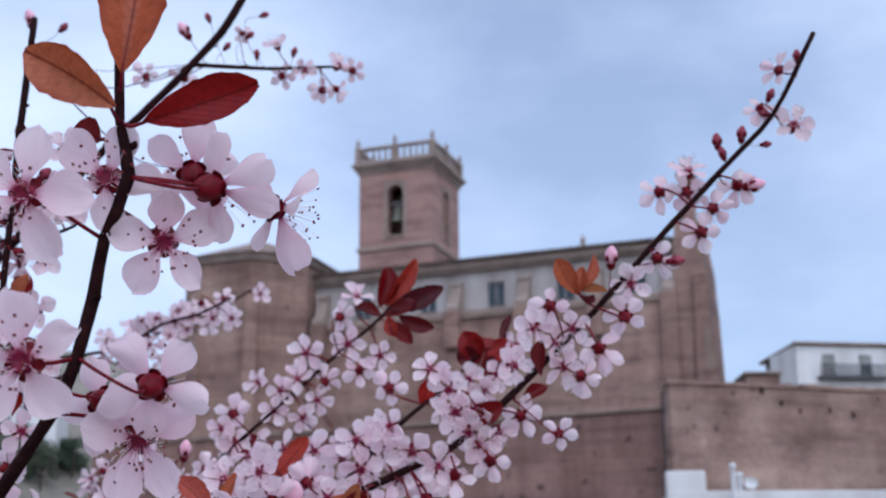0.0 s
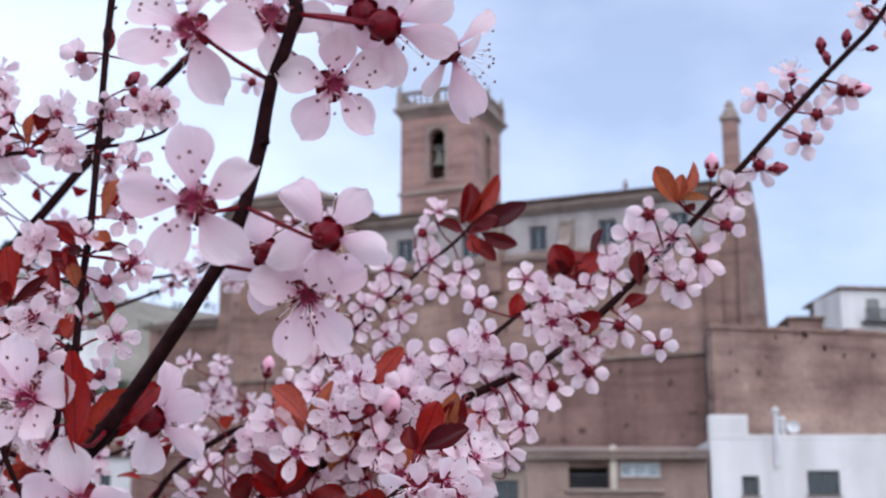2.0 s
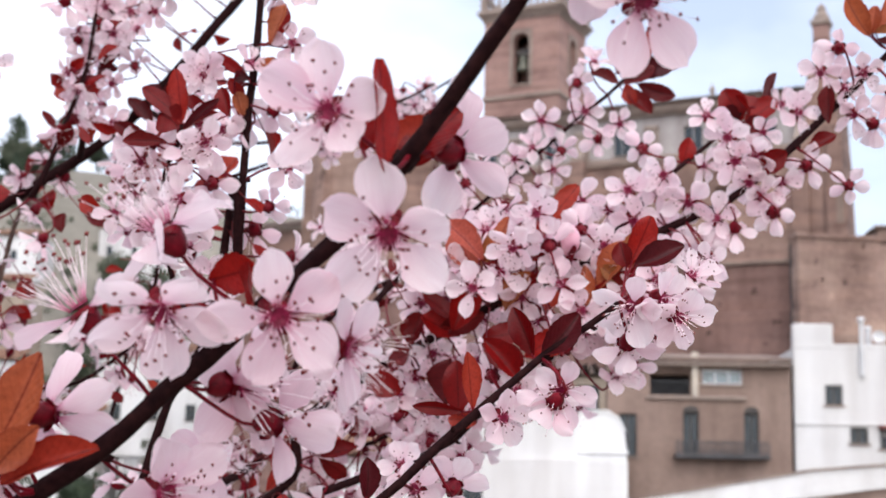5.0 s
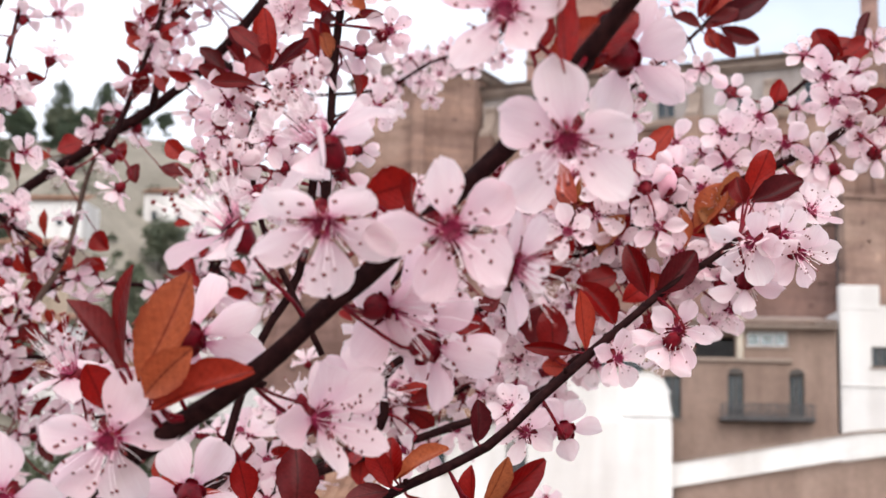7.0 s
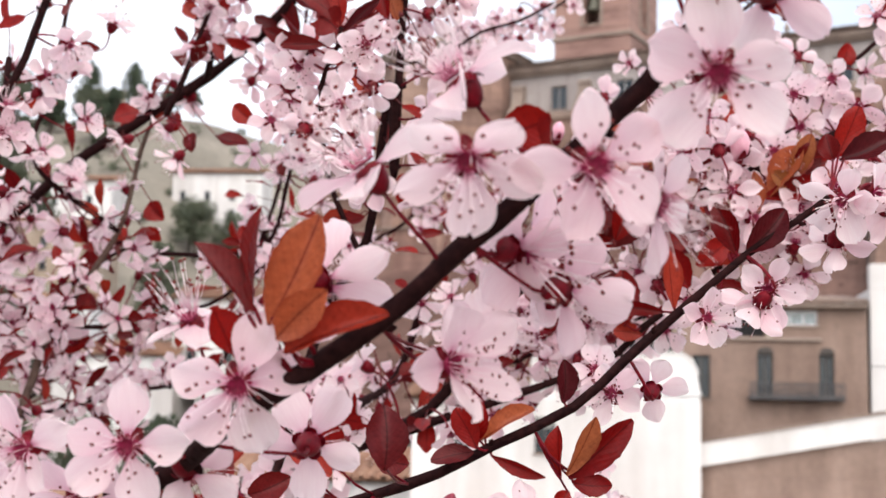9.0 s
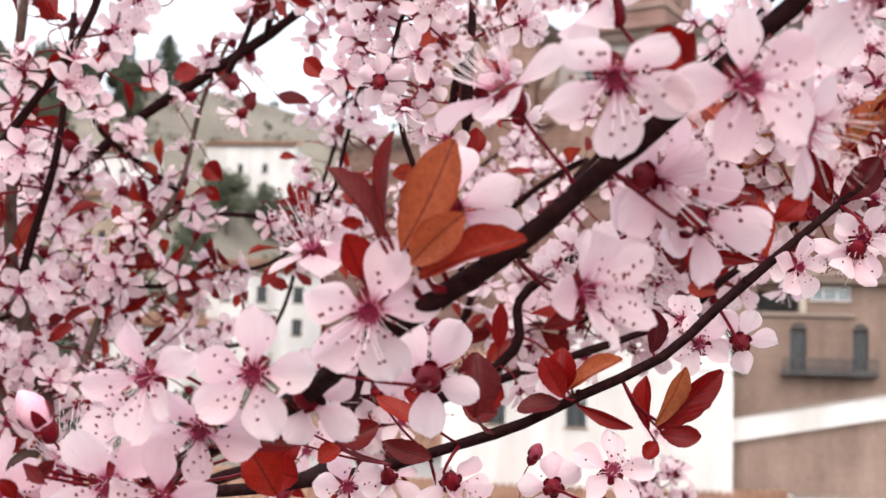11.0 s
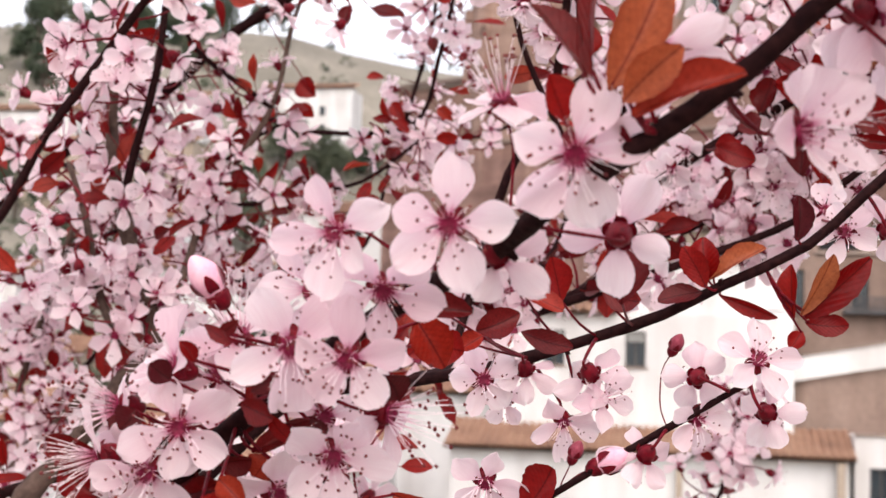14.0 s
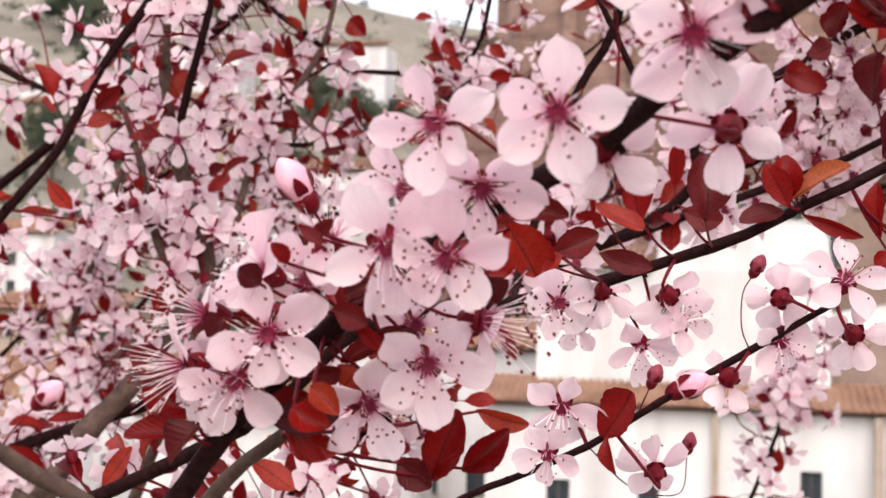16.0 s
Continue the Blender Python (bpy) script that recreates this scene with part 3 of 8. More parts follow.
def build_facade():
    """The west front, seen edge on, whose top sweeps down in steps, with a pinnacle on its corner."""
    prof = [(-1.2, 10), (5.35, 10), (5.35, 19.6), (5.2, 21.6), (5.1, 22.4), (4.85, 24.2), (4.2, 25.4), (3.6, 27.2), (2.2, 28.2), (1.2, 29.4), (0.2, 29.6), (-1.2, 28.4)]
    bm = prism_bm([(y if y < 0 else y * 0.9, z) for y, z in prof], 0.2, 2.2)
    for v in bm.verts:
        v.co = Vector((v.co.y + (0.05 if v.co.z < 20 and v.co.y > 1 else 0.0), v.co.x, v.co.z))
    bmesh.ops.recalc_face_normals(bm, faces=bm.faces[:])
    front = part("facade", bm, M_STONE, church, "weathered brick front with a stepped top")
    part("pier", box_bm(1.5, -1.75, 10, 2.75, -0.9, 22.2, 0.06), M_STONE, front)
    part("pier", box_bm(1.5, -1.5, 22.2, 2.5, -0.9, 26.2, 0.06), M_STONE, front)
    # no recess here: a raised dark plate paints the niche's shade
    part("niche", prism_bm([(2.12, 19.6), (2.58, 19.6), (2.58, 22.2), (2.35, 22.6), (2.12, 22.2)], -1.80, -1.74), M_OLDTILE, front, "flat dark panel standing for a shaded niche")
    p = part("pinnacle", box_bm(0.72, -0.7, 28.4, 1.72, 0.3, 33.3, 0.06), M_TOWER, front, "slender square brick pinnacle")
    part("cap", box_bm(0.58, -0.84, 33.3, 1.86, 0.44, 33.62, 0.05), M_TRIM, p)
    part("cap", lathe_bm([(0.55, 33.62), (0.52, 34.0), (0.3, 34.3), (0.34, 34.5), (0.1, 34.85)], 8, 1.22, -0.2), M_TRIM, p)
    part("foot", box_bm(0.3, -0.95, 27.6, 2.15, 0.55, 30.0, 0.08), M_STONE, p)


def arched_wall_bm(w, z0, z1, t, ow, oz0, oz1):
    """A wall w wide, with an arched opening in its middle that goes through."""
    bm = bmesh.new()
    r, n = ow / 2, 8
    for s in (-1, 1):
        arch = [(s * r * math.cos(math.pi / 2 * i / n), oz1 - r + r * math.sin(math.pi / 2 * i / n)) for i in range(n + 1)]
        outline = [(0, z0), (s * w / 2, z0), (s * w / 2, z1), (0, z1), *arch[::-1], (s * r, oz0), (0, oz0)]
        o = prism_bm(outline, 0, t)
        got = [bm.verts.new(v.co) for v in o.verts]
        o.verts.index_update()
        for f in o.faces:
            bm.faces.new([got[v.index] for v in f.verts])
        o.free()
    return bm


def build_tower():
    x0, w, y0 = -26.0, 6.2, 6.0
    cx, cy = x0 + w / 2, y0 + w / 2
    tower = part("tower", box_bm(x0, y0, 10, x0 + w, y0 + w, 32.6), M_TOWER, church, "square brown brick bell tower")
    for k in range(4):
        bm = arched_wall_bm(w - (0 if k % 2 == 0 else 1.6), 32.6, 39.3, 0.8, 1.38, 33.7, 37.85)
        turn = Matrix.Translation((cx, cy, 0)) @ Matrix.Rotation(k * math.pi / 2, 4, "Z") @ Matrix.Translation((0, -w / 2, 0))
        bm.transform(turn)
        wall = part("belfry_wall", bm, M_TOWER, tower)
        bm = arched_wall_bm(1.86, 33.55, 38.15, 0.1, 1.38, 33.7, 37.85)
        bm.transform(turn @ Matrix.Translation((0, -0.1, 0)))
        part("arch_surround", bm, M_TRIM, wall)
    part("belfry_roof", box_bm(x0 + 0.1, y0 + 0.1, 39.0, x0 + w - 0.1, y0 + w - 0.1, 39.25), M_TOWER, tower)
    part("string_course", box_bm(x0 - 0.16, y0 - 0.16, 32.55, x0 + w + 0.16, y0 + w + 0.16, 32.9, 0.05), M_TRIM, tower)
    bm = bmesh.new()
    for a, z in ((0.12, 39.0), (0.28, 39.3), (0.5, 39.58)):
        add_box(bm, x0 - a, y0 - a, z, x0 + w + a, y0 + w + a, z + 0.28)
    part("cornice", bm, M_TRIM, tower)
    for k in range(4):
        rot = Matrix.Translation((cx, cy, 0)) @ Matrix.Rotation(k * math.pi / 2, 4, "Z")
        h = w / 2 + 0.1
        bm = bmesh.new()
        add_box(bm, -h, -h - 0.16, 39.86, h, -h + 0.16, 40.06)
        add_box(bm, -h, -h - 0.18, 40.98, h, -h + 0.18, 41.2)
        bm.transform(rot)
        rail = part("balustrade", bm, M_TRIM, tower)
        for i in range(12):
            x = -h + (i + 0.5) * 2 * h / 12
            b = lathe_bm([(0.12, 40.06), (0.06, 40.2), (0.13, 40.45), (0.05, 40.8), (0.11, 40.98)], 8, x, -h)
            b.transform(rot)
            part("baluster", b, M_TRIM, rail)
        for x in (-h, 0.0):
            b = box_bm(x - 0.2, -h - 0.2, 39.86, x + 0.2, -h + 0.2, 41.3, 0.03)
            b.transform(rot)
            post = part("post", b, M_TRIM, rail)
            b = lathe_bm([(0.18, 41.3), (0.1, 41.4), (0.2, 41.65), (0.08, 41.9), (0.03, 42.15)], 8, x, -h)
            b.transform(rot)
            part("finial", b, M_TRIM, rail)
    bell = part("bell", lathe_bm([(0.62, 34.9), (0.58, 35.05), (0.42, 35.4), (0.34, 35.9), (0.3, 36.1), (0.1, 36.2)], 16, cx, y0 + 0.6), M_BRONZE, tower, "dark bronze bell hung in the arch")
    part("yoke", box_bm(cx - 0.65, y0 + 0.45, 36.2, cx + 0.65, y0 + 0.75, 36.7, 0.05), M_DARKWOOD, bell)


def build_apse():
    cx, cy, r = -31.9, 0.6, 5.5
    ring = lambda rr, z: [(cx + rr * math.cos(math.radians(22.5 + 45 * i)), cy + rr * math.sin(math.radians(22.5 + 45 * i)), z) for i in range(8)]

    def drum(r0, z0, r1, z1, mat, name, parent, label=""):
        bm = bmesh.new()
        a, b = [bm.verts.new(v) for v in ring(r0, z0)], [bm.verts.new(v) for v in ring(r1, z1)]
        for i in range(8):
            bm.faces.new([a[i], a[(i + 1) % 8], b[(i + 1) % 8], b[i]])
        bm.faces.new(a[::-1])
        bm.faces.new(b)
        return part(name, bm, mat, parent, label)

    body = drum(r, 5, r, 30.0, M_STONE, "apse", church, "eight-sided brick apse with a low tiled roof")
    drum(r + 0.25, 29.7, r + 0.5, 30.2, M_TRIM, "cornice", body)
    drum(r + 0.75, 30.2, 0.3, 32.6, M_OLDTILE, "roof", body)
    part("finial", lathe_bm([(0.25, 32.5), (0.18, 32.8), (0.26, 33.0), (0.05, 33.4)], 8, cx, cy), M_TRIM, body)
    for a in (-112.5, -157.5, -67.5):
        bm = box_bm(-0.5, -0.5, 6, 0.5, 0.7, 27.5, 0.06)
        bm.transform(Matrix.Translation((cx + r * math.cos(radians(a)), cy + r * math.sin(radians(a)), 0)) @ Matrix.Rotation(radians(a + 90), 4, "Z"))
        part("buttress", bm, M_STONE, body)
    low = part("sacristy", box_bm(-46, 2.0, 4, -37.6, 12, 22.6), M_STONE, church, "lower brick wing beside the apse")
    tiled_roof(low, -46.4, -37.4, 1.6, 22.7, 7.5, 24.4, M_OLDTILE, 0.5)


build_nave()
build_facade()
build_tower()
build_apse()


def build_retaining_walls():
    a = radians(math.degrees(math.atan2(7.0, 33.4)))
    w = thing("retaining_wall", "rough brown rubble retaining wall with small dark holes", "wall", Matrix.Translation((16.6, 84.0, 0)) @ Matrix.Rotation(a, 4, "Z"))
    rnd = random.Random(3)
    holes = []
    for i in range(60):
        x, z = rnd.uniform(0.6, 32), 17.2 - 3.0 * rnd.random() ** 1.6
        if all(abs(x - h[0]) > 0.6 for h in holes):
            s = rnd.uniform(0.12, 0.38)
            holes.append((round(x, 2), round(z, 2), round(x + s, 2), round(z + s * 1.2, 2)))
    part("wall_face", panel_bm(-0.4, 3, 34, 17.6, 0, 1.0, holes), M_RUBBLE, w)
    bm = bmesh.new()
    x = -0.5
    while x < 34:      # uneven capping stones
        n = rnd.uniform(0.5, 1.1)
        add_box(bm, x, -0.12 - rnd.uniform(0, 0.08), 17.6, x + n - 0.03, 1.1, 17.75 + rnd.uniform(0, 0.16))
        x += n
    part("coping", bm, M_RUBBLE, w)
    # dark sheet behind the holes, its colour stands for their inner shade
    part("backing", box_bm(-0.4, 1.1, 3, 34, 1.3, 17.4), M_SHADE, w)
    low = thing("terrace_wall", "dark clay-brown terrace wall under the church", "wall", CHURCH @ Matrix.Translation((0, -5.0, 0)))
    part("wall_face", box_bm(-42, 0, 2, 1.3, 1.2, 16.6), M_CLAY, low)
    part("coping", box_bm(-42, -0.2, 16.6, 0.9, 1.4, 16.85, 0.04), M_OLDTILE, low)
    part("offset", box_bm(-42, -0.5, 2, 0.85, -0.01, 13.6, 0.05), M_CLAY, low)


build_retaining_walls()


# ---- houses below the church ----


def shell(name, label, x0, x1, y0, y1, z0, z1, mat, openings, group="houses below the church"):
    """A house with a front wall that has openings, and side, back and roof slabs round it."""
    h = thing(name, label, "house", Matrix.Translation((0, y0, 0)), group)
    front = part("front_wall", panel_bm(x0, z0, x1, z1, 0, 0.3, openings), mat, h)
    d = y1 - y0
    part("side_wall", box_bm(x0, 0.302, z0, x0 + 0.3, d, z1), mat, h)
    part("side_wall", box_bm(x1 - 0.3, 0.302, z0, x1, d, z1), mat, h)
    part("back_wall", box_bm(x0 + 0.302, d - 0.3, z0, x1 - 0.302, d, z1), mat, h)
    part("roof_slab", box_bm(x0 + 0.302, 0.302, z1 - 0.3, x1 - 0.302, d - 0.302, z1 - 0.02), mat, h)
    return h, front


def balcony(parent, x0, x1, z, y, out=0.7, solid=None, rail=0.95):
    s = part("balcony", box_bm(x0, y - out, z - 0.16, x1, y + 0.02, z, 0.02), solid or M_TRIM, parent)
    bm = bmesh.new()
    add_box(bm, x0 + 0.04, y - out + 0.03, z + rail, x1 - 0.04, y - out + 0.07, z + rail + 0.05)
    add_box(bm, x0 + 0.04, y - out + 0.03, z + 0.08, x1 - 0.04, y - out + 0.06, z + 0.12)
    n = int((x1 - x0) / 0.13)
    for i in range(n + 1):
        x = x0 + 0.05 + (x1 - x0 - 0.1) * i / n
        add_box(bm, x - 0.028, y - out + 0.04, z, x + 0.028, y - out + 0.06, z + rail)
    tagged(part("railing", bm, M_IRON, s), kind="stuff")
    return s


def build_brown_house():
    op = [(5.3, 6.2, 6.98, 7.3), (7.46, 6.68, 9.16, 7.3), (6.65, 3.75, 7.33, 5.5), (9.18, 3.75, 9.82, 5.5), (4.0, 3.6, 4.75, 5.4)]
    h, front = shell("brown_house", "brown rendered house with a loggia and iron balcony", 3.5, 11.15, 60.0, 68.0, -10, 7.4, M_BROWN, op)
    window(front, *op[1], 0.0, 0.12, "pale window beside the loggia", 0, 2, M_PIPE, M_GLASS_PALE)
    for o in op[2:]:
        window(front, *o, 0.0, 0.16, "", 0.0, 1)
    for x0, x1, z in ((6.65, 7.33, 5.5), (9.18, 9.82, 5.5)):     # round heads over the balcony doors
        c, r = (x0 + x1) / 2, (x1 - x0) / 2
        part("door_head", prism_bm([(c + r * math.cos(math.pi * k / 8), z + 0.004 + 0.8 * r * math.sin(math.pi * k / 8)) for k in range(9)], -0.012, -0.004), M_DARKWOOD, h)
    part("loggia_floor", box_bm(5.4, 0.3, 6.0, 7.05, 1.6, 6.14), M_TRIM, h)
    # back wall coloured near-black for the shade deep in the loggia
    part("loggia_back", box_bm(5.2, 1.6, 5.9, 7.25, 1.7, 7.4), M_SHADE, h)
    bm = bmesh.new()
    for i in range(14):
        add_box(bm, 5.42 + i * 0.124, 0.08, 6.15, 5.44 + i * 0.124, 0.10, 6.75)
    add_box(bm, 5.4, 0.07, 6.75, 7.05, 0.11, 6.8)
    tagged(part("railing", bm, M_IRON, h), kind="stuff")
    part("pillar", box_bm(7.04, -0.2, 6.15, 7.3, -0.004, 8.0, 0.02), M_CREAM, h, "cream flue beside the window")
    part("band", box_bm(5.12, -0.16, 6.02, 9.3, -0.004, 6.16, 0.02), M_TRIM, h)
    balcony(h, 6.28, 10.15, 3.72, 0.0, 0.6, M_IRON, 0.5)
    # a shallow roof behind a plain rendered eaves band
    part("eave", box_bm(3.45, -0.4, 7.402, 11.14, 0.1, 7.62, 0.03), M_TRIM, h, "pale stone eaves band")
    bm = bmesh.new()
    vs = [bm.verts.new(v) for v in ((3.4, -0.5, 7.63), (11.14, -0.5, 7.63), (11.14, 5.0, 8.35), (3.4, 5.0, 8.35), (3.4, -0.5, 7.75), (11.14, -0.5, 7.75), (11.14, 5.0, 8.47), (3.4, 5.0, 8.47))]
    for q in ((3, 2, 1, 0), (4, 5, 6, 7), (0, 1, 5, 4), (2, 3, 7, 6), (1, 2, 6, 5), (3, 0, 4, 7)):
        bm.faces.new([vs[i] for i in q])
    part("roof", bm, M_OLDTILE, h)
    pale, pf = shell("pale_annex", "pale tan annex beside the brown house", -1.6, 3.48, 60.4, 67.0, -10, 7.0, M_TAN, [(0.6, 5.6, 1.7, 6.5), (2.2, 5.5, 3.2, 6.6), (0.6, 2.6, 1.4, 4.3), (2.2, 2.6, 3.0, 4.3)])
    for o in [(0.6, 5.6, 1.7, 6.5), (2.2, 5.5, 3.2, 6.6), (0.6, 2.6, 1.4, 4.3), (2.2, 2.6, 3.0, 4.3)]:
        window(pf, *o, 0.0, 0.14)
    tiled_roof(pale, -1.8, 3.3, -0.4, 7.05, 3.5, 7.8, M_OLDTILE, 0.4)


def build_white_house():
    op = [(12.57, 5.88, 13.3, 6.72), (15.32, 5.9, 16.7, 6.95), (14.76, 4.1, 17.2, 4.92), (13.55, 4.3, 14.3, 4.98), (15.6, 2.3, 16.6, 3.6)]
    h, front = shell("white_house", "white rendered flat-roofed house with a stepped parapet", 11.3, 21.0, 60.0, 67.0, -10, 8.25, M_WHITE, op)
    for i, o in enumerate(op):
        window(front, *o, 0.0, 0.14, "", 0.25 if i == 2 else 0.0, 1)
    part("parapet_block", box_bm(11.3, 0.004, 8.25, 12.95, 0.5, 9.3, 0.03), M_WHITE, h, "raised white corner block")
    part("parapet", box_bm(12.95, 0.004, 8.25, 21.0, 0.25, 8.45, 0.02), M_WHITE, h)
    part("flue", lathe_bm([(0.1, 7.1), (0.1, 9.35), (0.16, 9.4), (0.16, 9.5), (0.05, 9.6)], 12, 14.1, -0.14), M_PIPE, h, "tall pale metal flue")
    part("flue", lathe_bm([(0.12, 8.3), (0.12, 9.1), (0.18, 9.15), (0.1, 9.3)], 12, 14.55, 0.6), M_PIPE, h)
    dish = lathe_bm([(0.02, 0.0), (0.14, 0.03), (0.24, 0.09), (0.3, 0.16)], 14, 0, 0, False)
    dish.transform(Matrix.Translation((14.9, 0.3, 8.75)) @ Matrix.Rotation(radians(70), 4, "X"))
    part("dish", dish, M_PIPE, h, "small satellite dish on the roof")
    part("mast", lathe_bm([(0.03, 8.4), (0.03, 8.8)], 6, 14.9, 0.34), M_IRON, h)
    part("awning", prism_bm([(14.7, 4.93), (17.3, 4.93), (17.3, 5.05), (14.7, 5.05)], -0.5, -0.004), M_AWNING, h, "dull red folded awning")
    part("string_course", box_bm(11.3, -0.06, 5.06, 21.0, -0.003, 5.14, 0.01), M_WHITE, h)
    plinth = part("plinth", panel_bm(11.25, -10, 21.05, 1.95, -0.3, -0.004, [(12.95, 0.85, 13.95, 1.65)]), M_CREAM, h, "cream rendered lower storey")
    window(plinth, 12.95, 0.85, 13.95, 1.65, -0.3, 0.1)


def build_gabled_shed():
    h = thing("white_outbuilding", "white flat-topped outbuilding with a rounded corner", "house", Matrix.Translation((0, 57.0, 0)), "houses below the church")
    prof = [(-2.6, -10), (4.1, -10), (4.1, 3.7), (4.0, 4.5), (3.75, 5.0), (3.35, 5.25), (-2.3, 5.25), (-2.6, 5.0)]
    part("body", prism_bm(prof, 0, 2.8), M_WHITE, h)
    part("coping", prism_bm([(-2.66, 5.02), (-2.33, 5.32), (3.37, 5.32), (3.8, 5.05), (4.07, 4.5), (4.0, 4.5), (3.75, 5.0), (3.35, 5.25), (-2.3, 5.25), (-2.6, 5.0)], -0.06, 2.9), M_WHITE, h)
    part("ledge", box_bm(2.2, -0.12, 3.58, 4.16, -0.003, 3.7, 0.02), M_WHITE, h)


def build_lower_houses():
    op = [(5.6, -3.2, 6.9, -1.6), (8.4, -3.2, 9.6, -1.6), (11.0, -3.2, 12.2, -1.6)]
    h, front = shell("terrace_house", "grey-brown wall house under a sloping white parapet", 4.2, 14.5, 57.5, 60.0, -12, 0.45, M_BROWN, op)
    for o in op:
        window(front, *o, 0, 0.15)
    part("ramp_wall", prism_bm([(4.25, 0.46), (14.45, 0.46), (14.45, 2.5), (4.25, 0.9)], 0.004, 0.3), M_BROWN, h)
    part("parapet", prism_bm([(4.1, 0.80), (11.4, 2.13), (14.6, 2.5), (14.6, 3.35), (11.4, 3.05), (4.1, 1.72)], -0.25, -0.002), M_WHITE, h, "white parapet band that climbs with the ramp")
    part("parapet_slab", prism_bm([(4.05, 1.722), (11.4, 3.052), (14.65, 3.352), (14.65, 3.46), (11.4, 3.16), (4.05, 1.83)], -0.32, 0.3), M_TRIM, h)
    op = [(-5.6, 1.2, -4.8, 2.6), (-2.4, 1.2, -1.6, 2.6)]
    h, front = shell("white_row_house", "white rendered row house with a low tiled roof", -7.3, 4.1, 56.5, 60.2, -12, 3.3, M_WHITE, op)
    for o in op:
        window(front, *o, 0, 0.15, "", 0.3)
    tiled_roof(h, -7.6, -2.75, -0.4, 3.36, 3.6, 4.3, M_TILE, 0.36)
    op = [(-3.1, -6.3, -2.3, -4.9), (2.9, -5.6, 3.7, -4.2), (-6.6, -6.3, -5.7, -4.9)]
    h, front = shell("tiled_house", "white house with an orange clay tile roof", -9.0, 6.0, 54.6, 57.0, -13, -2.0, M_WHITE, op)
    for o in op:
        window(front, *o, 0, 0.15)
    tiled_roof(h, -9.2, 6.2, -0.55, -1.95, 2.4, -1.05, M_TILE, 0.3)
    part("post", box_bm(-0.35, -0.42, -13, -0.1, -0.17, -2.05, 0.03), M_TAN, h, "tan post under the eaves")
    part("corner_post", box_bm(5.5, -0.5, -13, 5.8, -0.2, -2.05, 0.03), M_TAN, h, "tan corner post")
    op = [(6.75, -3.6, 7.6, -2.3), (9.4, -3.6, 10.3, -2.3)]
    h, front = shell("white_annex", "low white rendered annex beside the tiled house", 6.21, 13.6, 54.9, 57.3, -13, -1.15, M_WHITE, op)
    for o in op:
        window(front, *o, 0, 0.15)
    part("coping", box_bm(6.21, -0.08, -1.148, 13.66, 0.3, -1.03, 0.02), M_TRIM, h)


def build_upper_white_house():
    h = thing("upper_white_house", "white two-storey house behind the retaining wall", "house", Matrix.Translation((31.6, 110.0, 0)) @ Matrix.Rotation(radians(6), 4, "Z"))
    op = [(2.1, 23.3, 3.2, 25.0), (5.2, 23.3, 6.3, 25.0), (9.0, 23.3, 10.1, 25.0)]
    front = part("front_wall", panel_bm(0, 14, 14, 25.7, 0, 0.3, op), M_WHITE, h)
    window(front, *op[0], 0, 0.1, "", 1.0)
    window(front, *op[1], 0, 0.1, "", 0.4)
    window(front, *op[2], 0, 0.1, "", 0.6)
    bm = bmesh.new()
    vs = [bm.verts.new(v) for v in ((-0.7, 4, 14), (0, 0, 14), (0, 0, 25.7), (-0.7, 4, 25.5), (-0.5, 4.1, 14), (0.2, 0.31, 14), (0.2, 0.31, 25.7), (-0.5, 4.1, 25.5))]
    for q in ((0, 1, 2, 3), (7, 6, 5, 4), (0, 4, 5, 1), (2, 6, 7, 3), (1, 5, 6, 2), (3, 7, 4, 0)):
        bm.faces.new([vs[i] for i in q])
    part("side_wall", bm, M_WHITE, h)
    part("roof", box_bm(-0.2, -0.3, 25.7, 14.2, 8, 25.95, 0.04), M_OLDTILE, h)
    part("back_wall", box_bm(0.3, 7.5, 14, 14, 7.8, 25.7), M_WHITE, h)
    balcony(h, 1.6, 7.4, 23.1, 0.0, 0.8, M_IRON)
    part("chimney", box_bm(6.4, 2, 25.95, 7.0, 2.6, 26.3, 0.03), M_WHITE, h)
    s = thing("stone_shed", "low brown stone shed beside the white house", "shed", Matrix.Translation((25.9, 104.0, 0)))
    part("body", box_bm(0, 0, 14, 2.6, 3, 22.1, 0.05), M_RUBBLE, s)
    part("roof", box_bm(-0.15, -0.2, 22.1, 2.75, 3.2, 22.32, 0.04), M_OLDTILE, s)


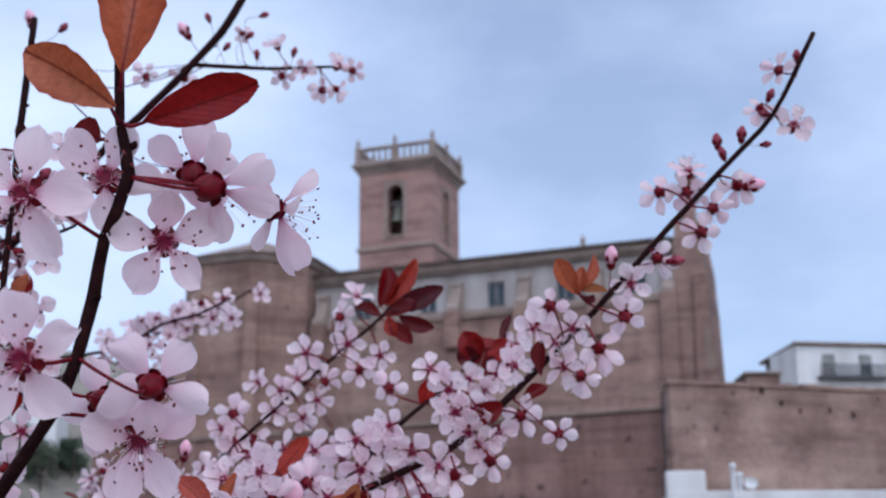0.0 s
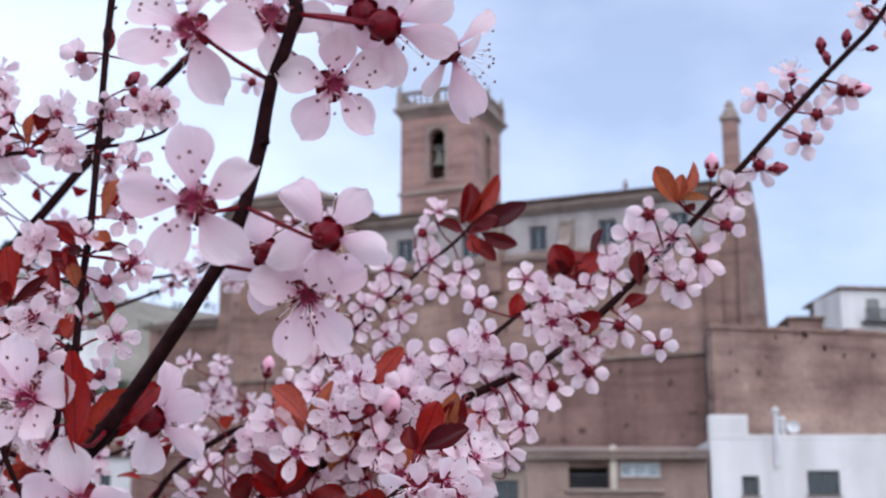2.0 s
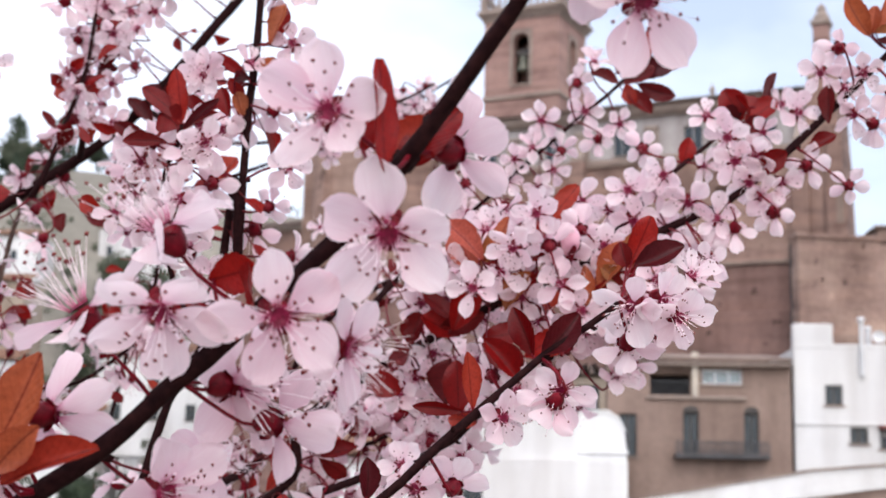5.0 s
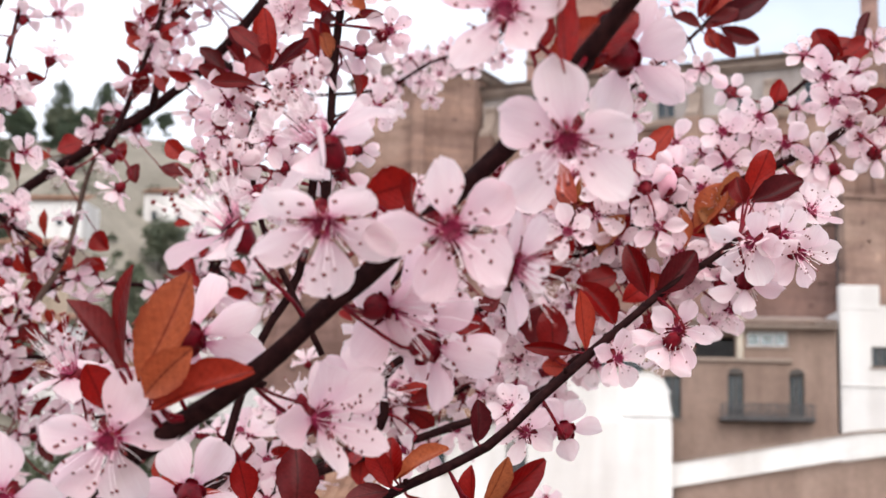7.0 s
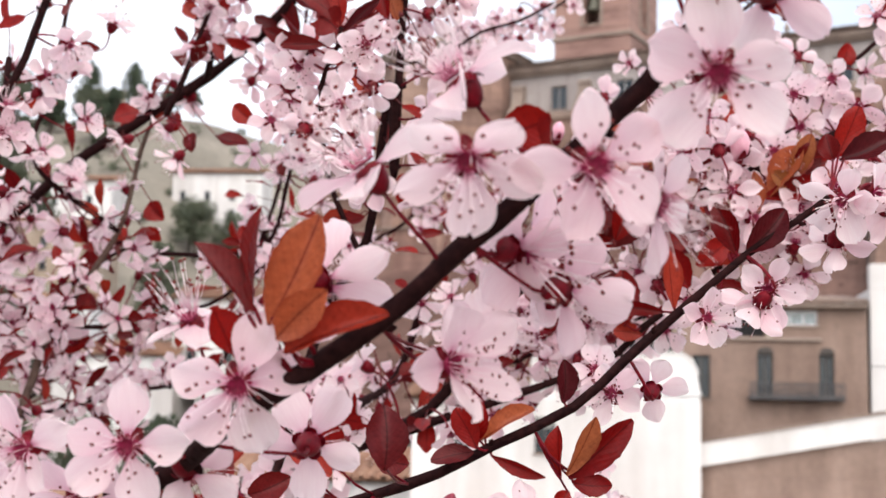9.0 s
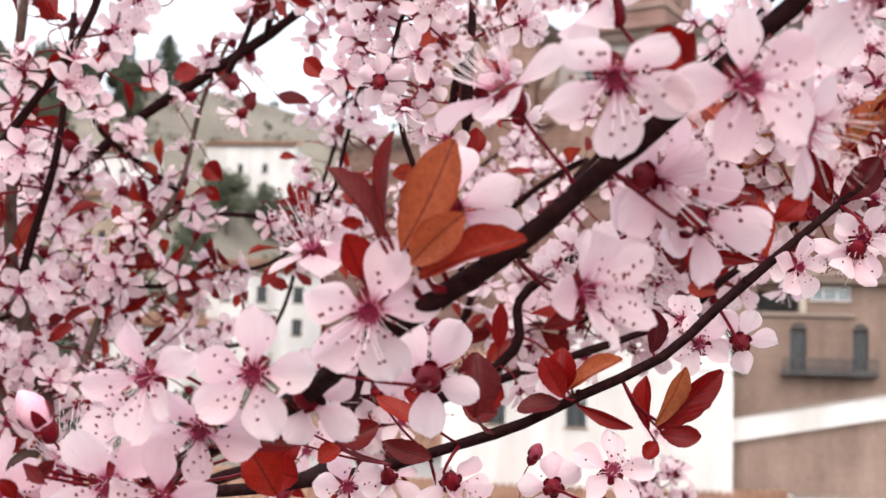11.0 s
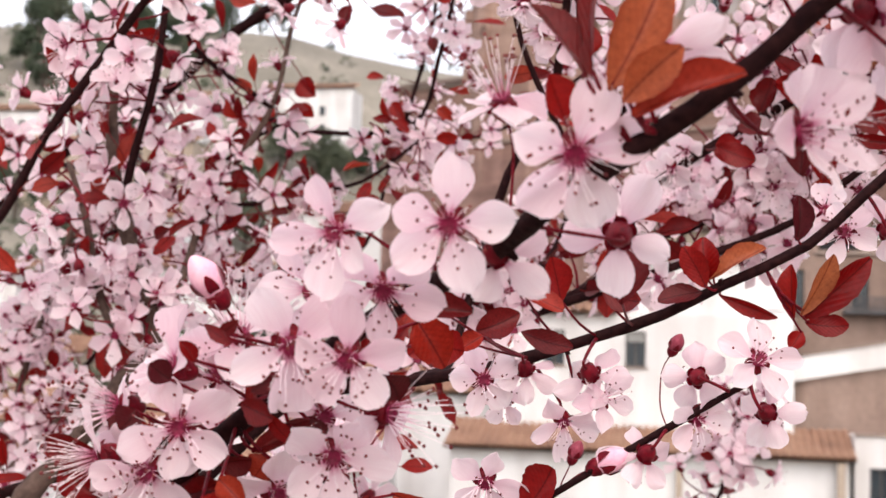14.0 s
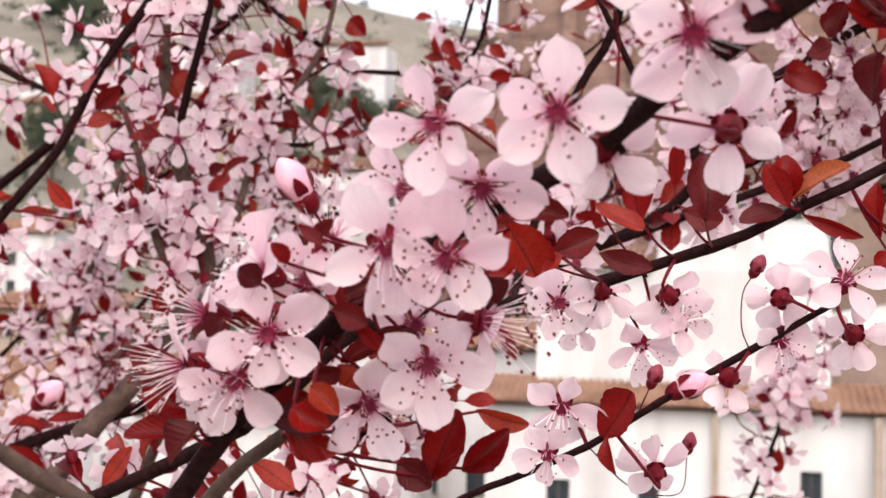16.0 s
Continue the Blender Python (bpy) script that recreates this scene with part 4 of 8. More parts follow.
def build_hill_houses():
    spots = [(-30, 118, 12, 7, M_WHITE), (-40.5, 116, 10.5, 14, M_WHITE), (-58, 140, 13, 7, M_WHITE), (-74, 150, 12, 7, M_TAN), (-38, 98, 10, 6, M_WHITE), (-52, 104, 11, 6.5, M_TAN),
             (-46, 84, 10, 7, M_WHITE), (-34, 78, 11, 7.5, M_WHITE), (-22, 72, 10, 8, M_TAN), (-12.5, 64, 9, 11, M_WHITE), (-26, 60, 11, 9, M_WHITE), (-38, 64, 10, 8, M_TAN), (-17, 52, 10, 8.5, M_WHITE), (-30, 48, 9, 7.5, M_WHITE),
             (-62, 112, 12, 7, M_WHITE), (-84, 170, 13, 7, M_WHITE), (-66, 165, 12, 7, M_TAN), (-48, 150, 11, 7, M_WHITE), (-72, 188, 10, 5, M_WHITE), (-57.6, 208, 14, 8.5, M_WHITE)]
    for i, (x, y, w, hh, mat) in enumerate(spots):
        g = ground_height(x, y) - 1.5
        op = [(x - w / 2 + 1.2 + k * (w - 2.4) / 3, g + 3.0 + 2.8 * f, x - w / 2 + 2.1 + k * (w - 2.4) / 3, g + 4.4 + 2.8 * f) for k in range(3) for f in range(2) if g + 4.4 + 2.8 * f < g + hh + 1.2]
        h, front = shell("hillside_house", ("white" if mat is M_WHITE else "tan") + " rendered house with a tiled roof on the slope", x - w / 2, x + w / 2, y, y + 7, g, g + hh + 1.5, mat, op, "houses on the hillside")
        for o in op:
            window(front, *o, 0, 0.15)
        tiled_roof(h, x - w / 2 - 0.3, x + w / 2 + 0.3, -0.4, g + hh + 1.55, 4, g + hh + 2.9, M_TILE, 0.5)


build_brown_house()
build_white_house()
build_gabled_shed()
build_lower_houses()
build_upper_white_house()
build_hill_houses()


# ---- trees on the hill ----


def clump(bm, rnd, c, r, n, size, squash=1.0):
    """Many small leaf blades scattered through a rough ball, thicker at its rim."""
    for _ in range(n):
        d = Vector((rnd.gauss(0, 1), rnd.gauss(0, 1), rnd.gauss(0, 1))).normalized()
        p = c + Vector((d.x, d.y, d.z * squash)) * r * rnd.uniform(0.45, 1.0) ** 0.6
        a = Vector((rnd.gauss(0, 1), rnd.gauss(0, 1), rnd.gauss(0, 1))).normalized()
        b = a.orthogonal().normalized()
        s = size * rnd.uniform(0.6, 1.3)
        bm.faces.new([bm.verts.new(p - a * s), bm.verts.new(p + b * s * 0.5), bm.verts.new(p + a * s), bm.verts.new(p - b * s * 0.5)])


def cypress(x, y, h, seed):
    rnd = random.Random(seed)
    g = ground_height(x, y) - 0.3
    t = thing("cypress", "tall narrow dark green cypress on the hilltop", "tree", Matrix.Translation((x, y, g)), "cypresses on the hilltop")
    bm = bmesh.new()
    line, share = smooth_line([(0, 0, 0), (0.05, 0, h * 0.4), (0, 0.05, h * 0.95)], 0.8)
    add_tube(bm, line, [0.28 * (1 - 0.9 * s) for s in share], 8, 0.2)
    part("trunk", bm, M_TRUNK, t)
    bm = bmesh.new()
    for i in range(46):
        s = rnd.random()
        r = 2.7 * math.sin(math.pi * min(1, 0.12 + 0.88 * s) ** 0.8) ** 0.8
        a = rnd.uniform(0, 6.28)
        clump(bm, rnd, Vector((r * 0.55 * math.cos(a), r * 0.55 * math.sin(a), h * (0.06 + 0.92 * s))), max(0.35, r * 0.75), 46, 0.34, 1.7)
    part("crown", bm, M_GREEN, t)


def broad_tree(x, y, h, seed, mat):
    rnd = random.Random(seed)
    g = ground_height(x, y) - 0.3
    t = thing("hillside_tree", "rounded " + ("dark" if mat is M_GREEN else "grey-green") + " evergreen tree on the slope", "tree", Matrix.Translation((x, y, g)), "trees on the slope")
    bm = bmesh.new()
    line, share = smooth_line([(0, 0, 0), (0.1, 0, h * 0.3), (0.2, 0.1, h * 0.6)], 0.5)
    add_tube(bm, line, [0.3 * (1 - 0.6 * s) for s in share], 8, 0.2)
    for k in range(5):
        a = k * 1.257 + rnd.uniform(-0.3, 0.3)
        ln, sh = smooth_line([(0.1, 0, h * 0.3), (0.15 * h * math.cos(a), 0.15 * h * math.sin(a), h * 0.5), (0.3 * h * math.cos(a), 0.3 * h * math.sin(a), h * 0.7)], 0.6)
        add_tube(bm, ln, [0.14 * (1 - 0.7 * s) for s in sh], 6)
    part("trunk", bm, M_TRUNK, t)
    bm = bmesh.new()
    for k in range(26):
        a, rr, z = rnd.uniform(0, 6.28), h * 0.34 * rnd.random() ** 0.5, h * rnd.uniform(0.38, 0.95)
        rr *= 1 - 0.5 * max(0, (z / h - 0.6) / 0.4)
        clump(bm, rnd, Vector((rr * math.cos(a), rr * math.sin(a), z)), h * 0.13, 60, 0.3)
    part("crown", bm, mat, t)


for i, (x, y, h) in enumerate([(-93.0, 246.0, 12.9), (-84.8, 247.0, 11.2), (-120.0, 246.0, 9.0)]):
    cypress(x, y, h, 40 + i)
tree_rnd = random.Random(77)
for i, (xx, yy, hh) in enumerate([(-14, 84, 6), (-20, 90, 7), (-26, 88, 6.5), (-9, 80, 5), (-33, 98, 7), (-105, 243, 7.5), (-100, 244, 6.5), (-97, 236, 6), (-77, 244, 5), (-73, 245, 4.5), (-89, 238, 5)]):
    broad_tree(xx, yy, hh, 300 + i, M_GREEN)
for i in range(64):
    yy = tree_rnd.uniform(95, 250)
    xx = -yy * tree_rnd.uniform(0.18, 0.52)
    tall, leafage = tree_rnd.uniform(4.5, 9.5), tree_rnd.choice((M_GREEN, M_OLIVE))
    if not (yy > 212 and xx > -70):      # the crest beside the church is bare
        broad_tree(xx, yy, tall, 100 + i, leafage)
for i in range(20):      # the wooded shoulder under the cypresses
    broad_tree(tree_rnd.uniform(-107, -79), tree_rnd.uniform(206, 241), tree_rnd.uniform(4.5, 7.5), 400 + i, tree_rnd.choice((M_GREEN, M_OLIVE, M_OLIVE)))


def build_hilltop_wall():
    h = thing("hilltop_wall", "low tan stone wall between the cypresses on the crest", "wall", Matrix.Translation((0, 243.0, 0)))
    rnd = random.Random(13)
    x = -91.6
    while x < -85.5:
        n = rnd.uniform(2.5, 4.0)
        part("wall_length", box_bm(x, 0, 54.5, x + n - 0.004, 0.6, 63.2 + rnd.uniform(-0.3, 0.3), 0.05), M_TAN, h)
        x += n


build_hilltop_wall()


def build_scrub():
    """Low bushes scattered over the slopes."""
    rnd = random.Random(31)
    bm = bmesh.new()
    for _ in range(420):
        y = rnd.uniform(66, 245)
        x = -y * rnd.uniform(0.12, 0.56)
        r = rnd.uniform(0.7, 1.9)
        clump(bm, rnd, Vector((x, y, ground_height(x, y) + r * 0.35)), r, 26, 0.4, 0.7)
    ob = new("scrub", mesh_object("scrub", bm, M_OLIVE))
    tagged(ob, "low grey-green scrub scattered over the hillside", "shrub", kind="stuff")


build_scrub()

# ---- the plum tree ----
TREE_AT = Vector((-0.78, 0.98, 0.0))
tree = thing("plum_tree", "purple-leaf plum tree in full pale pink blossom with bronze leaves", "tree", Matrix.Translation(TREE_AT))
TREE_BACK = Matrix.Translation(-TREE_AT)


def on_tree(name, data, m=None, label="", mats=None, smooth=False):
    ob = part(name, data, mats, tree, label, smooth, m)
    ob.matrix_parent_inverse = TREE_BACK
    return ob


CROTCH = Vector((-0.76, 0.96, 0.86))
LINES = {}


def build_limbs():
    bm = bmesh.new()
    line, share = smooth_line([(-0.80, 1.0, -0.15), (-0.79, 0.99, 0.1), (-0.775, 0.975, 0.5), CROTCH, CROTCH + Vector((0.01, 0, 0.06))], 0.05)
    add_tube(bm, line, [0.075 - 0.03 * s + (0.035 * max(0, 0.14 - s) / 0.14) for s in share], 14, 0.25)
    on_tree("trunk", bm, None, "grey-brown furrowed trunk", M_OLD_BARK, True)
    for name, (points, r0, r1, taper) in BOUGHS.items():
        pts = [Vector(p) for p in points]
        line, share = smooth_line(pts, 0.0045 if pts[-1].y < 0.4 else 0.009)
        LINES[name] = line
        bm = bmesh.new()
        radii = [0.00115 * (r0 + (r1 - r0) * s ** taper) for s in share]
        rnd = random.Random(name)
        # swollen nodes where buds sit
        for k in range(2, len(radii) - 2):
            if rnd.random() < 0.1:
                for q, f in ((k - 1, 1.05), (k, 1.12), (k + 1, 1.05)):
                    radii[q] *= f
        add_tube(bm, line, radii, 10 if pts[-1].y < 0.5 else 7, 0.22)
        # bud scales on the nodes
        for k in range(3, len(line) - 2, 5):
            d = (line[k + 1] - line[k]).normalized()
            side = (d.orthogonal() @ Matrix.Rotation(rnd.uniform(0, 6.28), 3, d)).normalized()
            tip = line[k] + side * (radii[k] + 0.0013) + d * 0.0012
            add_tube(bm, [line[k] + side * radii[k] * 0.6, line[k] + side * (radii[k] + 0.0009) + d * 0.0005, tip], [0.0008, 0.0007, 0.0002], 5)
        old = r0 > 5.0 or name in ("bottom_stem", "fork_low", "mid_back", "left_fork", "left_rise", "haze_b", "haze_c")
        on_tree("branch", bm, None, "grey-brown older limb" if old else "", M_OLD_BARK if old else M_BARK, True)
    # limbs out of sight that carry the twigs from the fork of the trunk
    for name in ("near", "long", "middle", "low", "back_limb", "left_limb", "left_rise", "mid_back", "bottom_stem", "fork_low", "haze_b", "haze_c", "haze_d", "haze_f", "haze_g", "haze_l"):
        if name not in BOUGHS:
            continue
        points, r0, _, _ = BOUGHS[name]
        a, b = Vector(points[0]), Vector(points[1])
        out = (a - b).normalized()
        bm = bmesh.new()
        mid = (a + CROTCH) / 2 + Vector((-0.02, 0, -0.10))
        line, share = smooth_line([CROTCH, mid, a + out * 0.03, a], 0.02)
        add_tube(bm, line, [0.001 * (r0 + 7 * (1 - s)) for s in share], 9, 0.2)
        on_tree("branch", bm, None, "", M_OLD_BARK, True)


def petal_bm(rnd, nu, nv, scale=1.0, into=None, m=None, mat=0, cup=None, slim=1.0):
    """One petal, from a narrow claw to a broad rounded tip, cupped and a little crinkled. It lies along x."""
    bm = into or bmesh.new()
    uv = bm.loops.layers.uv.verify()
    length, width = 0.0108 * scale * rnd.uniform(0.9, 1.08), 0.0077 * slim * scale * rnd.uniform(0.82, 1.1)
    cup = rnd.uniform(0.02, 0.42) if cup is None else cup
    droop, wave, ph = rnd.uniform(-0.26, 0.16), rnd.uniform(0.0002, 0.0007), rnd.uniform(0, 6)
    notch, edge, twist = rnd.uniform(0.0, 0.03), rnd.uniform(0.15, 0.75), rnd.uniform(-0.3, 0.3)
    curl = rnd.uniform(-0.1, 0.28)
    lop, nick = rnd.uniform(-0.05, 0.05), rnd.uniform(0, 6)
    grid, where = [], {}
    for i in range(nu + 1):
        s = i / nu
        row = []
        half = (1 + 0.045 * math.sin(7 * s + nick)) * width / 2 * (0.08 + 0.92 * math.sin(min(1.0, s / 0.62) * math.pi / 2) ** 1.9) * (1 if s < 0.62 else max(0.0, 1 - ((s - 0.62) / 0.385) ** 2) ** 0.54)
        for k in range(nv + 1):
            c = 2 * k / nv - 1
            x = 0.0009 + length * (s - notch * (1 - abs(c)) * (s > 0.9) + lop * c * s * s + 0.012 * math.sin(c * 5 + nick) * s ** 4)
            y = half * c
            z = length * (cup * s + droop * s * s * 1.4 + curl * max(0.0, s - 0.6) ** 2 * 2.2) + edge * half * c * c * (0.5 + s) + twist * half * c * s + wave * math.sin(s * 7 + ph + c * 3) * s + 0.00042 * s * s * math.sin(c * 7 + ph * 3) * abs(c)
            p = Vector((x, y, z))
            v = bm.verts.new(m @ p if m else p)
            where[v] = ((0.06 if slim == 1.0 else 0.14) + 0.86 * s, 0.5 + 0.5 * c * half / width * 2)
            row.append(v)
        grid.append(row)
    for a, b in zip(grid, grid[1:]):
        for k in range(nv):
            f = bm.faces.new([a[k], b[k], b[k + 1], a[k + 1]])
            f.material_index, f.smooth = mat, True
            for loop in f.loops:
                loop[uv].uv = where[loop.vert]
    return bm


def calyx_into(bm, rnd, sides, mat, sepals=True, m=None):
    m = m or Matrix()
    prof = [(0.0007, -0.0056), (0.0015, -0.0050), (0.0024, -0.0035), (0.0028, -0.0016), (0.0025, -0.0002), (0.0016, 0.0002), (0.0006, 0.0001)]
    rings = [[bm.verts.new(m @ Vector((r * math.cos(6.2832 * i / sides), r * math.sin(6.2832 * i / sides), z))) for i in range(sides)] for r, z in prof]
    for a, b in zip(rings, rings[1:]):
        for i in range(sides):
            f = bm.faces.new([a[i], a[(i + 1) % sides], b[(i + 1) % sides], b[i]])
            f.material_index, f.smooth = mat, True
    bm.faces.new(rings[0][::-1]).material_index = mat
    bm.faces.new(rings[-1]).material_index = mat
    if sepals:
        for i in range(5):
            a = math.radians(36 + 72 * i + rnd.uniform(-8, 8))
            ca, sa = math.cos(a), math.sin(a)
            ro = []
            for s, w, z in ((0.0020, 0.0014, -0.0012), (0.0028, 0.0014, -0.0014), (0.0034, 0.0009, -0.0018), (0.0037, 0.0002, -0.0023)):
                ro.append([bm.verts.new(m @ Vector((s * ca - w * c * sa, s * sa + w * c * ca, z + 0.0004 * abs(c)))) for c in (-1, 0, 1)])
            for p, q in zip(ro, ro[1:]):
                for k in range(2):
                    f = bm.faces.new([p[k], q[k], q[k + 1], p[k + 1]])
                    f.material_index, f.smooth = mat, True


def throat_into(bm, rnd, sides, mat, m=None):
    """The crimson bowl in the middle of the flower, sunk towards its centre."""
    m = m or Matrix()
    rings = [[bm.verts.new(m @ Vector((r * (1 + 0.12 * math.sin(5 * 6.2832 * i / sides + 1)) * math.cos(6.2832 * i / sides), r * (1 + 0.12 * math.sin(5 * 6.2832 * i / sides + 1)) * math.sin(6.2832 * i / sides), z))) for i in range(sides)] for r, z in ((0.0022, 0.0007), (0.0018, 0.0011), (0.0012, 0.0009), (0.0005, 0.0006))]
    for a, b in zip(rings, rings[1:]):
        for i in range(sides):
            f = bm.faces.new([a[i], a[(i + 1) % sides], b[(i + 1) % sides], b[i]])
            f.material_index, f.smooth = mat, True
    bm.faces.new(rings[-1]).material_index = mat


def stamens_into(bm, rnd, count, mat_f, mat_a, fine=True, m=None):
    m = m or Matrix()
    for i in range(count):
        a = 6.2832 * (i + rnd.uniform(-0.3, 0.3)) / count * (2 if i % 2 else 1)
        lean = rnd.uniform(0.1, 0.85)
        ln = rnd.uniform(0.0055, 0.0098)
        d = Vector((math.sin(lean) * math.cos(a), math.sin(lean) * math.sin(a), math.cos(lean)))
        base = Vector((0.0014 * math.cos(a), 0.0014 * math.sin(a), 0.0008))
        bend = Vector((-d.y, d.x, 0.3)) * rnd.uniform(-0.0012, 0.0012)
        line = [m @ base, m @ (base + d * ln * 0.5 + bend), m @ (base + d * ln)]
        w = 0.00006 if fine else 0.0001
        add_tube(bm, line, [w * 1.2, w, w * 0.9], 3, 0, mat_f, False)
        r = rnd.uniform(0.00029, 0.00041)
        c = line[-1]
        o = [bm.verts.new(c + Vector(v) * r) for v in ((1.2, 0, 0), (-1.2, 0, 0), (0, 1, 0), (0, -1, 0), (0, 0, 1), (0, 0, -1))]
        for t in ((0, 2, 4), (2, 1, 4), (1, 3, 4), (3, 0, 4), (2, 0, 5), (1, 2, 5), (3, 1, 5), (0, 3, 5)):
            bm.faces.new([o[k] for k in t]).material_index = mat_a


BLOSSOM_MATS = [M_PETAL, M_CALYX, M_FILAMENT, M_ANTHER, M_THROAT]
rnd = random.Random(11)
PETALS = [mesh_object("petal", petal_bm(rnd, 10, 8, 1.07), M_PETAL, True) for _ in range(24)]


def calyx_mesh():
    bm = bmesh.new()
    calyx_into(bm, rnd, 12, 0)
    throat_into(bm, rnd, 20, 1)
    return mesh_object("flower", bm, [M_CALYX, M_THROAT], False)


def stamen_mesh():
    bm = bmesh.new()
    stamens_into(bm, rnd, 30, 0, 1)
    return mesh_object("stamen_tuft", bm, [M_FILAMENT, M_ANTHER], True)


def whole_mesh(nu, nv, count, sides, sepals):
    """A whole flower in one mesh, for those farther off."""
    bm = bmesh.new()
    cup = rnd.uniform(0.1, 0.38)
    for i in range(5):
        turn = Matrix.Rotation(math.radians(72 * i + rnd.uniform(-7, 7)), 4, "Z") @ Matrix.Rotation(rnd.uniform(-0.3, 0.3), 4, "X")
        petal_bm(rnd, nu, nv, rnd.uniform(0.90, 1.02), bm, turn, 0, cup + rnd.uniform(-0.16, 0.16), 1.06)
    calyx_into(bm, rnd, sides, 1, sepals)
    throat_into(bm, rnd, max(6, sides), 4)
    stamens_into(bm, rnd, count, 2, 3, False)
    return mesh_object("flower", bm, BLOSSOM_MATS)


CALYXES = [calyx_mesh() for _ in range(3)]
STAMENS = [stamen_mesh() for _ in range(5)]
WHOLE = [whole_mesh(8, 6, 17, 10, True) for _ in range(16)]


def facing(place, way, spin, size):
    """The pose of a flower that looks along way, with a petal turned by spin degrees from upright."""
    n = Vector(way).normalized()
    up = Vector((0, 0, 1)) - n * n.z
    up = up.normalized() if up.length > 0.05 else n.orthogonal().normalized()
    x = up.copy()
    x.rotate(Matrix.Rotation(radians(spin), 3, n))
    y = n.cross(x)
    return Matrix.Translation(place) @ Matrix((x, y, n)).transposed().to_4x4() @ Matrix.Scale(size, 4)


def nearest(name, p):
    line = LINES[name]
    return min(line, key=lambda q: (q - p).length)


def stalk_bm(m, foot, r=0.00037, rough=0.0):
    """A flower stalk in the flower's own frame, from the wood to the foot of the calyx."""
    inv = m.inverted()
    a, d = inv @ foot, Vector((0, 0, -0.005))
    gap = (a - d).length
    bend = d + Vector((0, 0, -0.45 * gap))
    line, _ = smooth_line([a, (a + bend) / 2 + Vector((0.0004, 0.0003, 0)), (bend * 0.55 + d * 0.45), d + Vector((0, 0, 0.0006))], 0.003)
    n = len(line) - 1
    bm = bmesh.new()
    add_tube(bm, line, [r * (1.25 - 0.35 * i / n + (0.35 if i == n else 0)) for i in range(n + 1)], 6)
    return bm


def build_blossoms():
    rnd = random.Random(5)
    for limb, close, rows in BLOSSOMS:
        for x, y, z, nx, ny, nz, spin, size in rows:
            p, n = Vector((x, y, z)), Vector((nx, ny, nz)).normalized()
            if not close:
                n = (n + Vector((rnd.gauss(0, 0.3), rnd.gauss(0, 0.2), rnd.gauss(0.05, 0.3)))).normalized()
            m = facing(p, n, spin, size * (0.86 if close else 0.92))
            foot = nearest(limb, p - n * 0.012)
            if close:
                f = on_tree("flower", rnd.choice(CALYXES), m)
                side_on = abs(n.y) < 0.62
                cup = rnd.uniform(0.3, 0.55) if side_on else rnd.uniform(-0.2, 0.12)
                for i in range(5):
                    turn = Matrix.Rotation(math.radians(72 * i + rnd.uniform(-9, 9)), 4, "Z") @ Matrix.Rotation(cup + rnd.uniform(-0.2, 0.22), 4, "Y") @ Matrix.Rotation(rnd.uniform(-0.38, 0.38), 4, "X") @ Matrix.Scale(rnd.uniform(0.9, 1.06), 4)
                    part("petal", rnd.choice(PETALS), None, f, "", False, Matrix.Translation((0, 0, 0.0002 * (i % 2))) @ turn)
                part("stamen_tuft", rnd.choice(STAMENS), None, f, "pale filaments tipped with dark red anthers", False, Matrix.Rotation(rnd.uniform(0, 6), 4, "Z") @ Matrix.Scale(1.42 if side_on else 1.04, 4))
                part("stalk", stalk_bm(m, foot), M_CALYX, f, "", True)
            else:
                f = on_tree("flower", rnd.choice(WHOLE), m)
                part("stalk", stalk_bm(m, foot, 0.0005), M_CALYX, f, "", True)


def leaf_bm(rnd, nu=16, nv=6, into=None, m=None):
    """One oval leaf along x, one unit long and one wide, folded on its midrib and bent back at the tip."""
    bm = into or bmesh.new()
    uv = bm.loops.layers.uv.verify()
    fold, curl, ph = rnd.uniform(0.15, 0.95), rnd.uniform(-0.15, 0.38), rnd.uniform(0, 6)
    skew = rnd.uniform(-0.10, 0.10)
    grid, where = [], {}
    for i in range(nu + 1):
        s = i / nu
        half = 0.5 * max(0.02, math.sin(math.pi * s ** 1.25) ** 0.62) * (1 + 0.03 * math.sin(31 * s + ph) + (0.02 * (-1) ** i if nu > 8 else 0)) if 0 < s < 1 else (0.02 if s == 0 else 0.07)
        row = []
        for k in range(nv + 1):
            c = 2 * k / nv - 1
            z = fold * half * abs(c) ** 1.3 * 0.8 - curl * s * s + 0.05 * math.sin(8 * s + ph + 2 * c) * abs(c)
            p = Vector((s, half * c + skew * math.sin(3.14 * s), z))
            v = bm.verts.new(m @ p if m else p)
            where[v] = (s, 0.5 + abs(c) * half)
            row.append(v)
        grid.append(row)
    for a, b in zip(grid, grid[1:]):
        for k in range(nv):
            f = bm.faces.new([a[k], b[k], b[k + 1], a[k + 1]])
            f.smooth = True
            for loop in f.loops:
                loop[uv].uv = where[loop.vert]
    return bm


LEAF_MESHES = [[mesh_object("leaf", leaf_bm(rnd), mat) for _ in range(7)] for mat in (M_LEAF, M_LEAF_WARM, M_LEAF_DARK, M_LEAF_PALE)]


def leaf_pose(base, tip, width, roll):
    base, tip = Vector(base), Vector(tip)
    d = tip - base
    x = d.normalized()
    toward = Vector((0.0, -1.0, 0.15))
    z = (toward - x * toward.dot(x)).normalized()
    z.rotate(Matrix.Rotation(radians(roll), 3, x))
    y = z.cross(x)
    return Matrix.Translation(base) @ Matrix((x, y, z)).transposed().to_4x4() @ Matrix.Diagonal((d.length, width * 0.001, width * 0.0014, 1))


